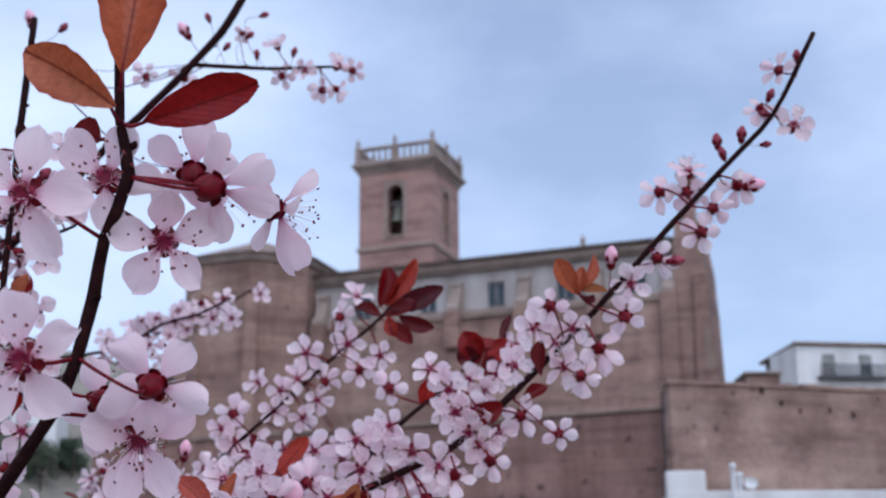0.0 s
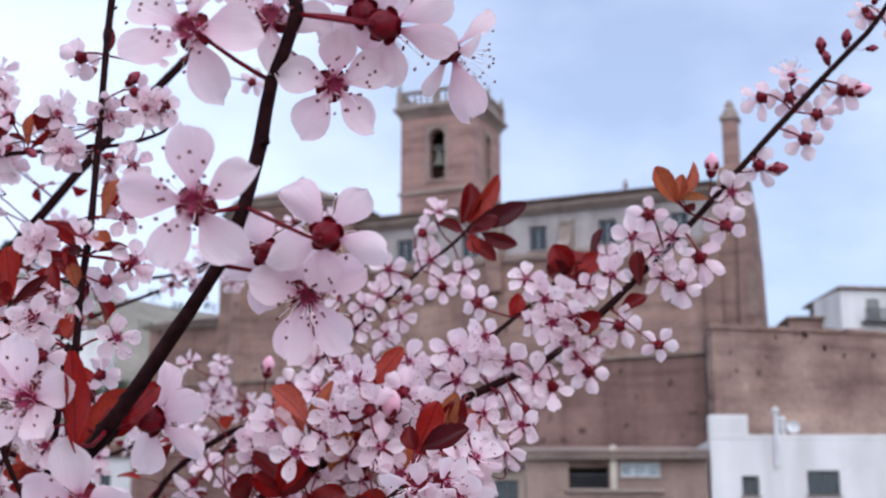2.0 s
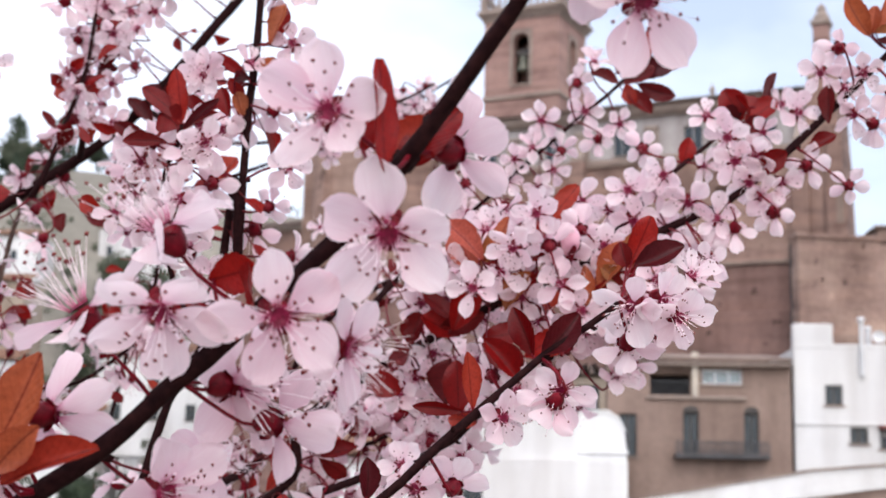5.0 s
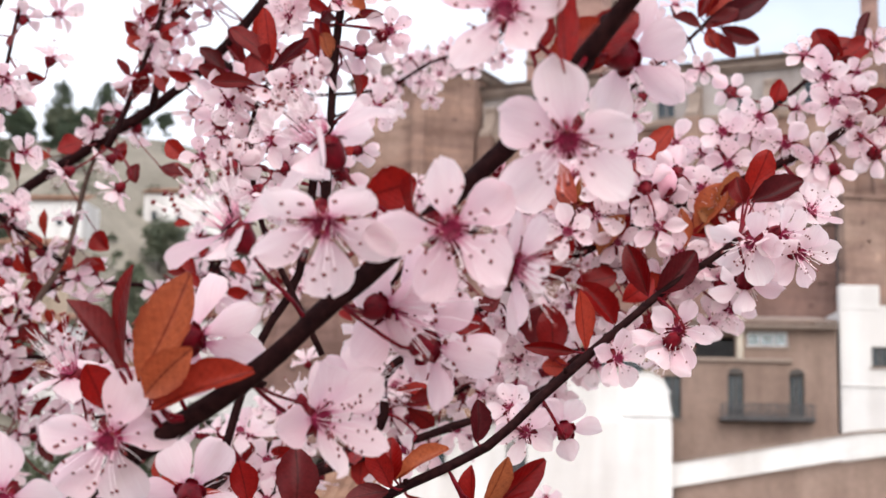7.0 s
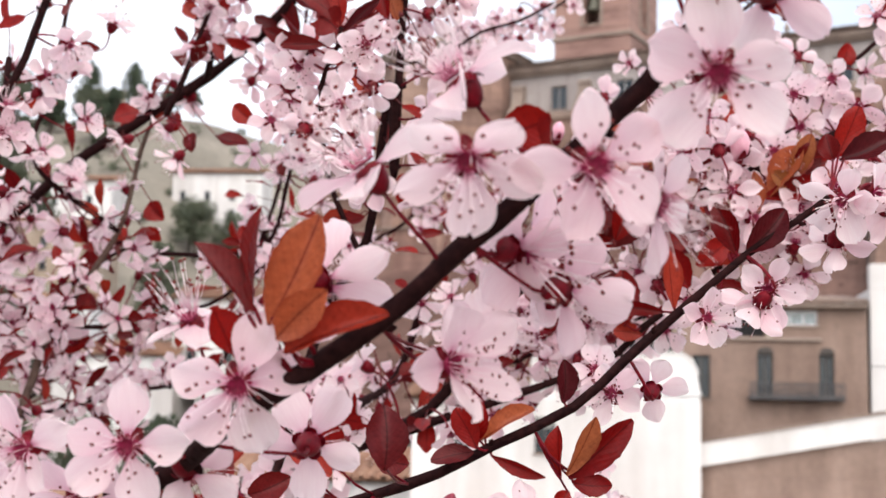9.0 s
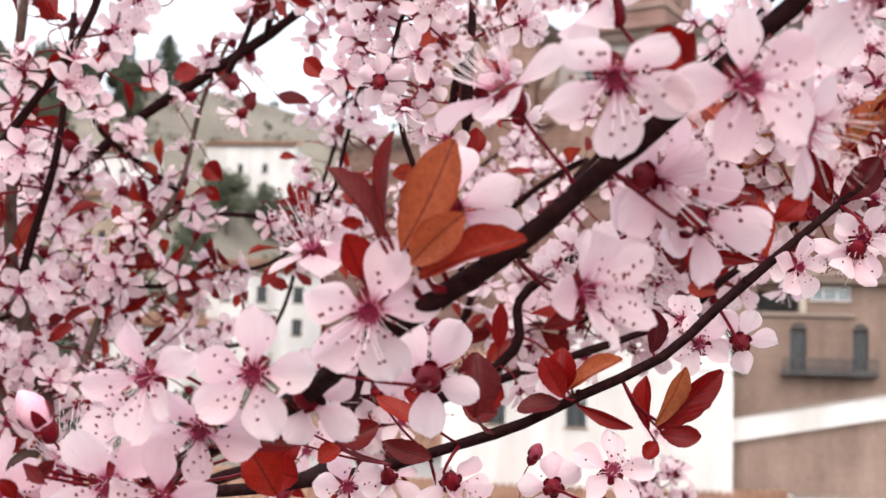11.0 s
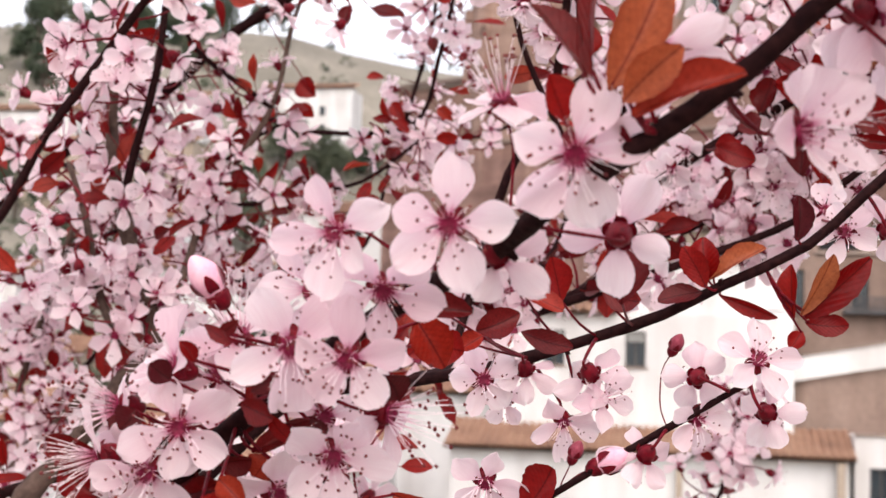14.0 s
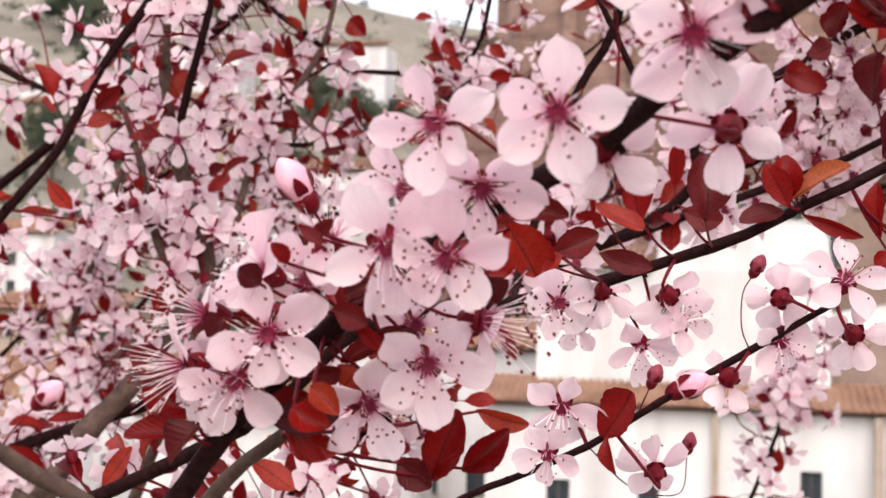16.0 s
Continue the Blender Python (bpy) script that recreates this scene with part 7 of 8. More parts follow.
BLOSSOMS.append(("left_stem", False, [(-0.2731, 0.767, 1.8421, 0.21, -0.93, -0.29, -22, 1.01),
    (-0.2831, 0.769, 1.8393, 0.32, -0.93, 0.2, -73, 1),
    (-0.2739, 0.767, 1.8314, 0.34, 0.9, -0.27, 55, 0.99),
    (-0.2839, 0.799, 1.8755, -0.22, -0.75, -0.63, -30, 0.94),
    (-0.2947, 0.792, 1.8711, -0.37, -0.91, 0.17, -15, 0.88),
    (-0.2674, 0.778, 1.873, -0.36, -0.7, -0.61, -84, 0.9),
    (-0.2656, 0.797, 1.8854, -0.09, -0.99, 0.09, -50, 0.94),
    (-0.2548, 0.775, 1.8449, -0.46, 0.89, 0.04, 6, 0.86)]))
BLOSSOMS.append(("left_stem", False, [(-0.2448, 0.764, 1.8379, 0.52, -0.82, -0.25, 2, 0.98),
    (-0.2604, 0.773, 1.8408, 0.09, -1, -0.04, -7, 0.94),
    (-0.2743, 0.794, 1.8341, 0.04, -0.9, -0.43, -7, 0.94),
    (-0.2733, 0.778, 1.8206, -0.3, -0.91, -0.28, -47, 0.86),
    (-0.257, 0.774, 1.8113, -0.52, 0.7, 0.49, 4, 0.94),
    (-0.2666, 0.767, 1.7977, 0.23, -0.69, -0.69, -56, 0.92),
    (-0.2945, 0.795, 1.8138, 0.49, -0.85, -0.2, -24, 0.88),
    (-0.2912, 0.782, 1.8268, 0.36, 0.88, -0.31, 15, 1.01)]))
BLOSSOMS.append(("left_stem", False, [(-0.2671, 0.788, 1.8271, 0.23, -0.97, -0.1, -55, 0.89),
    (-0.2852, 0.77, 1.7806, 0.18, -0.98, -0.05, -11, 0.89),
    (-0.2731, 0.77, 1.7871, -0.25, -0.95, 0.2, -4, 0.9),
    (-0.2627, 0.76, 1.7734, -0.15, -0.99, 0.07, -57, 0.99),
    (-0.2553, 0.77, 1.7599, 0.38, -0.9, -0.21, -61, 0.93),
    (-0.261, 0.77, 1.7525, -0.47, 0.82, -0.33, 8, 0.97),
    (-0.292, 0.772, 1.8571, 0.48, -0.54, -0.69, -20, 1),
    (-0.2918, 0.8, 1.8653, -0.35, -0.83, -0.42, -38, 0.94)]))
BLOSSOMS.append(("left_stem", False, [(-0.25, 0.774, 1.8496, -0.15, -0.93, -0.34, -59, 0.85),
    (-0.2713, 0.788, 1.8407, -0.27, 0.88, -0.39, 17, 0.93),
    (-0.251, 0.764, 1.8813, 0.28, -0.94, 0.21, -63, 0.86),
    (-0.2743, 0.796, 1.8938, 0.07, 0.92, 0.39, 69, 0.99),
    (-0.2816, 0.779, 1.8836, -0.05, -0.81, -0.59, -27, 1),
    (-0.3044, 0.799, 1.8807, 0.28, -0.94, -0.19, -8, 0.87),
    (-0.2892, 0.797, 1.8229, -0.4, 0.88, -0.25, 47, 0.89),
    (-0.2546, 0.767, 1.8289, -0.42, -0.88, -0.2, -43, 1)]))
BLOSSOMS.append(("side_twig", False, [(-0.1753, 0.61, 1.8145, -0.44, -0.9, -0.09, -25, 0.86),
    (-0.1785, 0.606, 1.809, 0.44, -0.87, 0.21, -37, 0.98),
    (-0.1986, 0.607, 1.7961, 0.09, -1, 0.05, -23, 0.95),
    (-0.2223, 0.609, 1.8006, 0.15, -0.78, -0.6, -42, 0.93),
    (-0.2406, 0.607, 1.7853, -0.46, 0.78, -0.41, 6, 0.95),
    (-0.2518, 0.607, 1.7984, -0.34, -0.93, -0.1, -6, 0.97),
    (-0.1962, 0.609, 1.7902, 0.3, -0.95, -0.11, -15, 0.9)]))
BLOSSOMS.append(("cross_twig", False, [(-0.1266, 0.593, 1.8091, -0.06, 0.91, 0.41, 47, 0.98),
    (-0.1303, 0.586, 1.8095, 0.31, -0.91, -0.29, -63, 0.88),
    (-0.1352, 0.59, 1.7849, -0.08, -0.95, -0.29, -57, 0.94),
    (-0.1432, 0.586, 1.7865, 0.4, 0.84, -0.37, 50, 0.91),
    (-0.1231, 0.586, 1.8121, -0.43, -0.84, -0.32, -6, 0.85),
    (-0.1458, 0.591, 1.7831, -0.39, -0.75, -0.53, -65, 0.95)]))
BLOSSOMS.append(("gable_sprig", False, [(-0.207, 1.08, 1.8565, -0.15, 0.88, 0.46, 10, 0.87),
    (-0.1941, 1.072, 1.8411, 0.43, -0.89, -0.18, -13, 1),
    (-0.1896, 1.079, 1.8352, 0.16, -0.91, -0.38, -67, 0.94),
    (-0.1847, 1.061, 1.8653, -0.28, 0.89, -0.36, 3, 1),
    (-0.178, 1.059, 1.8684, -0.14, -0.69, -0.71, -27, 0.98),
    (-0.1692, 1.073, 1.8732, 0.35, -0.73, -0.59, -26, 0.93),
    (-0.156, 1.06, 1.8564, -0.19, -0.98, -0.1, -68, 1.01),
    (-0.1699, 1.053, 1.8478, 0.49, -0.58, -0.65, -6, 0.93)]))
BLOSSOMS.append(("gable_sprig", False, [(-0.162, 1.061, 1.8379, 0, -0.84, -0.54, -21, 1.01),
    (-0.1513, 1.069, 1.879, 0.39, -0.78, -0.49, -4, 0.9),
    (-0.1453, 1.078, 1.8656, 0.05, -1, 0.03, -53, 0.95),
    (-0.1346, 1.075, 1.8854, 0.19, 0.96, -0.22, 22, 0.92),
    (-0.1175, 1.079, 1.8912, -0.42, 0.9, 0.03, 16, 0.89),
    (-0.1095, 1.068, 1.8723, 0.43, -0.87, -0.23, -52, 0.98),
    (-0.212, 1.075, 1.8394, -0.22, 0.96, 0.17, 15, 0.89),
    (-0.1259, 1.08, 1.8754, -0.08, -0.99, -0.11, -32, 0.97)]))
BLOSSOMS.append(("gable_sprig", False, [(-0.1397, 1.064, 1.8732, 0.09, -0.96, -0.25, -65, 0.86),
    (-0.1567, 1.079, 1.8726, -0.35, -0.93, 0.1, -5, 0.98),
    (-0.1776, 1.074, 1.8598, -0.3, -0.65, -0.69, -57, 1.02),
    (-0.197, 1.056, 1.8452, 0.08, -0.96, -0.28, -39, 0.97)]))
BLOSSOMS.append(("long_low", False, [(-0.0072, 0.596, 1.6499, -0, -0.99, -0.14, -39, 1.07),
    (-0.0015, 0.593, 1.6428, -0.36, -0.93, 0.11, -15, 1.05),
    (0.001, 0.598, 1.6572, 0.27, -0.96, 0.05, -15, 0.99),
    (0.0092, 0.601, 1.653, -0.25, -0.75, -0.61, -23, 1.04),
    (0.013, 0.587, 1.6447, -0.03, 0.84, 0.54, 28, 1.05),
    (-0.0128, 0.605, 1.6461, -0.45, -0.83, -0.33, -51, 1.1),
    (0.0037, 0.607, 1.6325, 0.02, -0.9, -0.44, -13, 1.01),
    (-0.0032, 0.609, 1.6278, 0.46, -0.86, 0.22, -50, 1)]))
BLOSSOMS.append(("long_low", False, [(-0.0177, 0.587, 1.6511, 0.33, -0.78, -0.54, 5, 1.02),
    (-0.0423, 0.589, 1.6193, -0.23, -0.91, -0.35, -43, 1),
    (-0.0333, 0.592, 1.6218, -0.35, -0.82, -0.45, -27, 0.99),
    (-0.0523, 0.604, 1.6268, 0.39, 0.82, 0.42, 69, 1.02),
    (0.0056, 0.599, 1.662, -0.51, 0.86, 0.05, 38, 1.05),
    (0.0129, 0.603, 1.6603, 0.4, -0.9, 0.16, -6, 1.05)]))
BLOSSOMS.append(("red_shoot", False, [(-0.1838, 0.558, 1.7107, 0.07, 0.98, 0.17, 58, 0.94),
    (-0.1895, 0.56, 1.7042, 0.42, -0.89, -0.19, 2, 1),
    (-0.1669, 0.547, 1.7039, -0.11, -0.99, -0.05, -45, 1),
    (-0.1615, 0.546, 1.7082, 0.24, -0.9, -0.36, -15, 1.01),
    (-0.1949, 0.568, 1.699, -0.35, 0.79, 0.51, 1, 0.99),
    (-0.1808, 0.567, 1.6966, -0.25, 0.96, 0.13, 31, 0.9),
    (-0.2014, 0.57, 1.6854, 0.52, -0.85, -0.01, -44, 0.87),
    (-0.183, 0.548, 1.6773, -0.21, 0.96, 0.18, -2, 1.01)]))
BLOSSOMS.append(("red_shoot", False, [(-0.1702, 0.547, 1.6861, -0.45, -0.89, 0, -11, 0.98),
    (-0.1613, 0.562, 1.6958, 0.24, 0.85, 0.47, 19, 0.96),
    (-0.1678, 0.565, 1.6804, 0.16, 0.99, 0.03, 6, 0.93),
    (-0.1733, 0.54, 1.6653, -0.4, -0.61, -0.68, -7, 0.94)]))
BLOSSOMS.append(("near", True, [(-0.1662, 0.292, 1.5535, 0.25, -0.92, -0.28, 40, 0.95),
    (-0.1795, 0.296, 1.5535, -0.25, -0.95, -0.05, 20, 0.95)]))
# leaves: limb, then base, tip, width in millimetres, roll
LEAVES = []
LEAVES += [("near", -0.1272, 0.262, 1.5818, -0.1193, 0.258, 1.5982, 7.8, 10, 2),
    ("near", -0.1295, 0.262, 1.5835, -0.13, 0.26, 1.6, 3.7, 50, 1),
    ("near", -0.1304, 0.262, 1.5835, -0.1378, 0.259, 1.5948, 5.1, 50, 3),
    ("near", -0.125, 0.258, 1.5794, -0.1166, 0.254, 1.5866, 6, 20, 2),
    ("near", -0.1236, 0.258, 1.5772, -0.1088, 0.255, 1.5844, 6, -20, 1),
    ("near", -0.1336, 0.266, 1.5775, -0.1367, 0.263, 1.5844, 5.5, 30, 1),
    ("near", -0.0924, 0.262, 1.6115, -0.0838, 0.26, 1.6138, 6.9, 20, 0),
    ("near", -0.0838, 0.256, 1.6059, -0.0837, 0.254, 1.6133, 4.6, 60, 0),
    ("near", -0.066, 0.25, 1.6305, -0.0669, 0.247, 1.6382, 6, 40, 0)]
LEAVES += [("near", -0.0643, 0.252, 1.6267, -0.0561, 0.249, 1.6362, 7.4, 10, 0),
    ("near", -0.0259, 0.216, 1.7138, -0.0233, 0.214, 1.7376, 12, 10, 2),
    ("near", -0.0266, 0.216, 1.7073, -0.043, 0.213, 1.7168, 9.2, 30, 2),
    ("near", -0.0214, 0.216, 1.7046, -0.0007, 0.213, 1.7105, 8.3, -20, 1),
    ("near", -0.0318, 0.23, 1.7061, -0.0368, 0.228, 1.7075, 5.5, 0, 0),
    ("near", -0.0608, 0.25, 1.6276, -0.051, 0.249, 1.6377, 8.3, 20, 0),
    ("near", -0.0611, 0.236, 1.6239, -0.0618, 0.233, 1.6406, 6.4, 60, 0),
    ("near", -0.2215, 0.315, 1.5206, -0.2374, 0.315, 1.5243, 6.4, 20, 0),
    ("near", -0.2235, 0.315, 1.5132, -0.233, 0.313, 1.5193, 6.4, 0, 0)]
LEAVES += [("near", -0.2214, 0.31, 1.5105, -0.2343, 0.308, 1.5102, 5.5, 30, 0),
    ("near", -0.2185, 0.308, 1.5119, -0.2252, 0.305, 1.5068, 7.4, 40, 0),
    ("near", -0.2092, 0.312, 1.514, -0.1942, 0.312, 1.5145, 6.4, 10, 0),
    ("near", -0.2054, 0.314, 1.5109, -0.1956, 0.314, 1.5072, 6.4, 20, 0),
    ("near", -0.2091, 0.315, 1.5148, -0.2016, 0.315, 1.5177, 5.5, 20, 0),
    ("near", -0.1646, 0.3, 1.5347, -0.1671, 0.297, 1.5394, 6.4, 0, 0),
    ("near", -0.1927, 0.305, 1.53, -0.1914, 0.303, 1.539, 4.6, 50, 0),
    ("near", -0.1675, 0.315, 1.5505, -0.1546, 0.314, 1.5516, 5.5, 10, 3),
    ("near", -0.1678, 0.33, 1.5498, -0.1615, 0.329, 1.5412, 8.3, 10, 1)]
LEAVES += [("near", -0.1659, 0.34, 1.5458, -0.1596, 0.339, 1.5437, 7.4, 10, 1),
    ("near", -0.2006, 0.318, 1.5264, -0.1964, 0.318, 1.5318, 4.2, 20, 3),
    ("near", -0.1962, 0.318, 1.5234, -0.1876, 0.318, 1.5279, 4.2, 10, 3),
    ("near", -0.2058, 0.318, 1.5168, -0.2104, 0.318, 1.5209, 5.5, 20, 3),
    ("near", -0.1871, 0.316, 1.5269, -0.1808, 0.316, 1.5281, 5.5, 20, 3),
    ("near", -0.1918, 0.318, 1.5225, -0.196, 0.318, 1.5182, 6.4, 10, 1),
    ("near", -0.2026, 0.318, 1.5211, -0.1961, 0.318, 1.5224, 5.5, 40, 3),
    ("near", -0.2184, 0.312, 1.5271, -0.2218, 0.312, 1.5312, 5.5, 10, 3),
    ("near", -0.1954, 0.286, 1.5469, -0.1901, 0.283, 1.544, 2.4, 0, 1)]
LEAVES += [("near", -0.1929, 0.286, 1.5448, -0.1887, 0.284, 1.5478, 2.4, 20, 3),
    ("near", -0.1982, 0.29, 1.5405, -0.2001, 0.288, 1.5439, 2.8, 20, 1),
    ("near", -0.1927, 0.292, 1.5387, -0.1866, 0.29, 1.542, 2.4, 20, 3),
    ("near", -0.2046, 0.296, 1.5371, -0.2081, 0.294, 1.54, 4.6, 10, 3),
    ("near", -0.1918, 0.296, 1.5336, -0.1848, 0.294, 1.5311, 4.6, 10, 1),
    ("near", -0.1858, 0.296, 1.5378, -0.1891, 0.294, 1.5358, 3.7, 10, 3),
    ("near", -0.2124, 0.3, 1.5316, -0.2146, 0.298, 1.5286, 5.5, 10, 3)]
LEAVES += [("near", -0.196, 0.298, 1.5202, -0.1909, 0.296, 1.5164, 4.6, 10, 1),
    ("near", -0.2, 0.3, 1.5162, -0.1932, 0.298, 1.5137, 5.5, 10, 1),
    ("fork_low", -0.1836, 0.34, 1.4994, -0.1775, 0.336, 1.5136, 7.8, 10, 1),
    ("fork_low", -0.1777, 0.345, 1.5014, -0.1688, 0.342, 1.5094, 6.4, 20, 1),
    ("fork_low", -0.1901, 0.34, 1.5036, -0.1826, 0.338, 1.4986, 6.4, 0, 3)]
LEAVES += [("fork_low", -0.1778, 0.36, 1.5128, -0.1669, 0.36, 1.5096, 4.6, 20, 1),
    ("middle", -0.1776, 0.42, 1.5491, -0.186, 0.418, 1.5422, 7.2, 20, 0),
    ("middle", -0.1703, 0.43, 1.5493, -0.1594, 0.428, 1.5541, 8, 10, 0),
    ("middle", -0.1488, 0.44, 1.5576, -0.1519, 0.438, 1.5698, 8, 20, 0),
    ("middle", -0.1599, 0.43, 1.5616, -0.1473, 0.428, 1.5544, 6.4, 30, 0),
    ("middle", -0.138, 0.44, 1.561, -0.127, 0.437, 1.5581, 7.2, 10, 0),
    ("middle", -0.1737, 0.4, 1.5533, -0.1877, 0.398, 1.5557, 4, 20, 0),
    ("middle", -0.167, 0.42, 1.5479, -0.1725, 0.418, 1.5448, 5.6, 10, 0),
    ("middle", -0.1595, 0.44, 1.5496, -0.1451, 0.438, 1.5454, 6.4, 0, 0)]
LEAVES += [("middle", -0.11, 0.455, 1.5652, -0.1117, 0.452, 1.5761, 9.6, 10, 1),
    ("middle", -0.1092, 0.455, 1.5653, -0.0953, 0.453, 1.5757, 6.6, 30, 2),
    ("middle", -0.1107, 0.455, 1.5621, -0.1232, 0.453, 1.5585, 6.4, 20, 0),
    ("middle", -0.1068, 0.455, 1.5614, -0.0912, 0.453, 1.5547, 4, 30, 0),
    ("middle", -0.0865, 0.455, 1.5548, -0.0883, 0.452, 1.5695, 6.4, 40, 0),
    ("middle", -0.0842, 0.455, 1.5549, -0.0663, 0.451, 1.5713, 8.6, 20, 1),
    ("middle", -0.0834, 0.455, 1.5541, -0.0721, 0.453, 1.5536, 6.4, 0, 0),
    ("middle", -0.0842, 0.455, 1.5518, -0.0873, 0.453, 1.547, 4.8, 0, 0),
    ("middle", -0.0373, 0.452, 1.6188, -0.0439, 0.449, 1.6331, 7.2, 20, 0)]
LEAVES += [("middle", -0.0349, 0.452, 1.6197, -0.024, 0.449, 1.6315, 8.8, 10, 0),
    ("middle", -0.055, 0.452, 1.6024, -0.0575, 0.45, 1.62, 6.4, 30, 0),
    ("middle", -0.0574, 0.452, 1.6024, -0.0727, 0.45, 1.6036, 4, 20, 0),
    ("middle", -0.0861, 0.452, 1.5762, -0.0853, 0.449, 1.5881, 6.4, 20, 0),
    ("middle", -0.1101, 0.452, 1.5629, -0.1165, 0.449, 1.5739, 7.2, 10, 0),
    ("middle", -0.0848, 0.452, 1.5561, -0.0768, 0.447, 1.5724, 6.6, 35, 2)]
LEAVES += [("middle", -0.008, 0.46, 1.6485, -0.0016, 0.458, 1.6632, 8.8, 20, 0),
    ("middle", -0.0072, 0.46, 1.6476, 0.008, 0.458, 1.6548, 8, 10, 0),
    ("middle", -0.0089, 0.46, 1.6476, -0.0115, 0.458, 1.6548, 6.4, 20, 0),
    ("middle", -0.1318, 0.42, 1.5568, -0.1318, 0.417, 1.5731, 11.2, 10, 0),
    ("low", -0.1585, 0.448, 1.5004, -0.1493, 0.444, 1.5131, 12, 20, 0),
    ("low", -0.1567, 0.445, 1.5015, -0.1556, 0.443, 1.4912, 4.6, 40, 0),
    ("second", 0.011, 0.81, 1.8173, 0.0177, 0.807, 1.8421, 11, 20, 0),
    ("second", 0.0143, 0.81, 1.8173, 0.0347, 0.807, 1.8463, 10.1, 40, 0),
    ("second", 0.016, 0.81, 1.8155, 0.0498, 0.807, 1.8287, 11, 10, 0)]
LEAVES += [("second", 0.0127, 0.81, 1.812, -0.0042, 0.808, 1.8168, 8.3, 20, 0),
    ("second", 0.0143, 0.81, 1.812, 0.0329, 0.808, 1.8202, 8.3, 10, 0),
    ("second", 0.0228, 0.81, 1.812, 0.0436, 0.808, 1.8039, 8.3, 30, 0),
    ("second", 0.016, 0.81, 1.8086, 0.0311, 0.808, 1.796, 8.3, 0, 0),
    ("second", 0.016, 0.81, 1.812, 0.021, 0.807, 1.7992, 7.4, 20, 0),
    ("long", 0.1084, 0.63, 1.779, 0.0986, 0.628, 1.7958, 8.3, 10, 2),
    ("long", 0.1089, 0.63, 1.779, 0.1113, 0.628, 1.7922, 6.4, 30, 2),
    ("long", 0.1098, 0.63, 1.7803, 0.1182, 0.628, 1.7986, 5.5, 40, 2),
    ("long", 0.1084, 0.63, 1.7803, 0.1227, 0.628, 1.7798, 4.6, 20, 2)]
LEAVES += [("long", 0.111, 0.63, 1.7776, 0.1158, 0.628, 1.7738, 4.6, 20, 0),
    ("long", 0.0899, 0.63, 1.7398, 0.0902, 0.628, 1.7567, 6.4, 30, 0),
    ("long", 0.0804, 0.63, 1.7266, 0.0922, 0.628, 1.7354, 6.4, 20, 0),
    ("long", 0.0569, 0.63, 1.7174, 0.0712, 0.628, 1.7262, 8.3, 10, 0),
    ("spur", 0.0661, 0.715, 1.7637, 0.0573, 0.712, 1.7797, 12, 10, 0),
    ("spur", 0.0676, 0.715, 1.7637, 0.0824, 0.712, 1.7751, 11, 20, 0),
    ("spur", 0.0646, 0.715, 1.7622, 0.0542, 0.713, 1.7693, 9.2, 20, 0),
    ("spur", 0.066, 0.715, 1.7607, 0.0777, 0.713, 1.7617, 10.1, 0, 0),
    ("spur", 0.0782, 0.715, 1.7728, 0.0814, 0.713, 1.7891, 5.5, 40, 0)]
LEAVES += [("spur", 0.0344, 0.7, 1.737, 0.0388, 0.698, 1.7512, 7.4, 20, 0),
    ("spur", 0.0691, 0.715, 1.7667, 0.0662, 0.713, 1.7784, 11, 50, 0),
    ("long", -0.0573, 0.6, 1.6732, -0.073, 0.597, 1.6884, 11, 10, 4),
    ("long", -0.0538, 0.6, 1.6756, -0.0467, 0.598, 1.691, 7.4, 30, 2),
    ("long", -0.0538, 0.6, 1.6744, -0.0321, 0.598, 1.6758, 5.5, 10, 0),
    ("long", -0.0105, 0.6, 1.6612, 0.0014, 0.597, 1.6824, 12, 20, 2),
    ("long", -0.0057, 0.6, 1.6636, 0.0122, 0.597, 1.6764, 11, 10, 1),
    ("long", -0.0129, 0.6, 1.6612, 0.0133, 0.597, 1.6657, 11, 0, 0),
    ("long", -0.0364, 0.63, 1.6844, -0.0339, 0.628, 1.6968, 8.3, 20, 0)]
LEAVES += [("long", -0.0461, 0.63, 1.6643, -0.0361, 0.628, 1.6716, 10.1, 20, 0),
    ("long", -0.0558, 0.58, 1.6386, -0.0417, 0.577, 1.6251, 11, 10, 1),
    ("long", -0.0397, 0.58, 1.632, -0.0284, 0.577, 1.6408, 10.1, 10, 1),
    ("long", -0.0666, 0.62, 1.644, -0.0837, 0.618, 1.651, 11, 20, 0),
    ("long", -0.0573, 0.62, 1.6611, -0.0352, 0.618, 1.6708, 9.2, 30, 0),
    ("long", -0.0765, 0.62, 1.6464, -0.0569, 0.618, 1.6536, 8.3, 10, 0),
    ("long", -0.0331, 0.62, 1.6909, -0.0183, 0.618, 1.7095, 9.2, 20, 0),
    ("long", -0.001, 0.6, 1.6687, 0.0085, 0.597, 1.6827, 11, 10, 0),
    ("long", -0.0472, 0.62, 1.6514, -0.0326, 0.618, 1.6561, 8.3, 10, 0)]
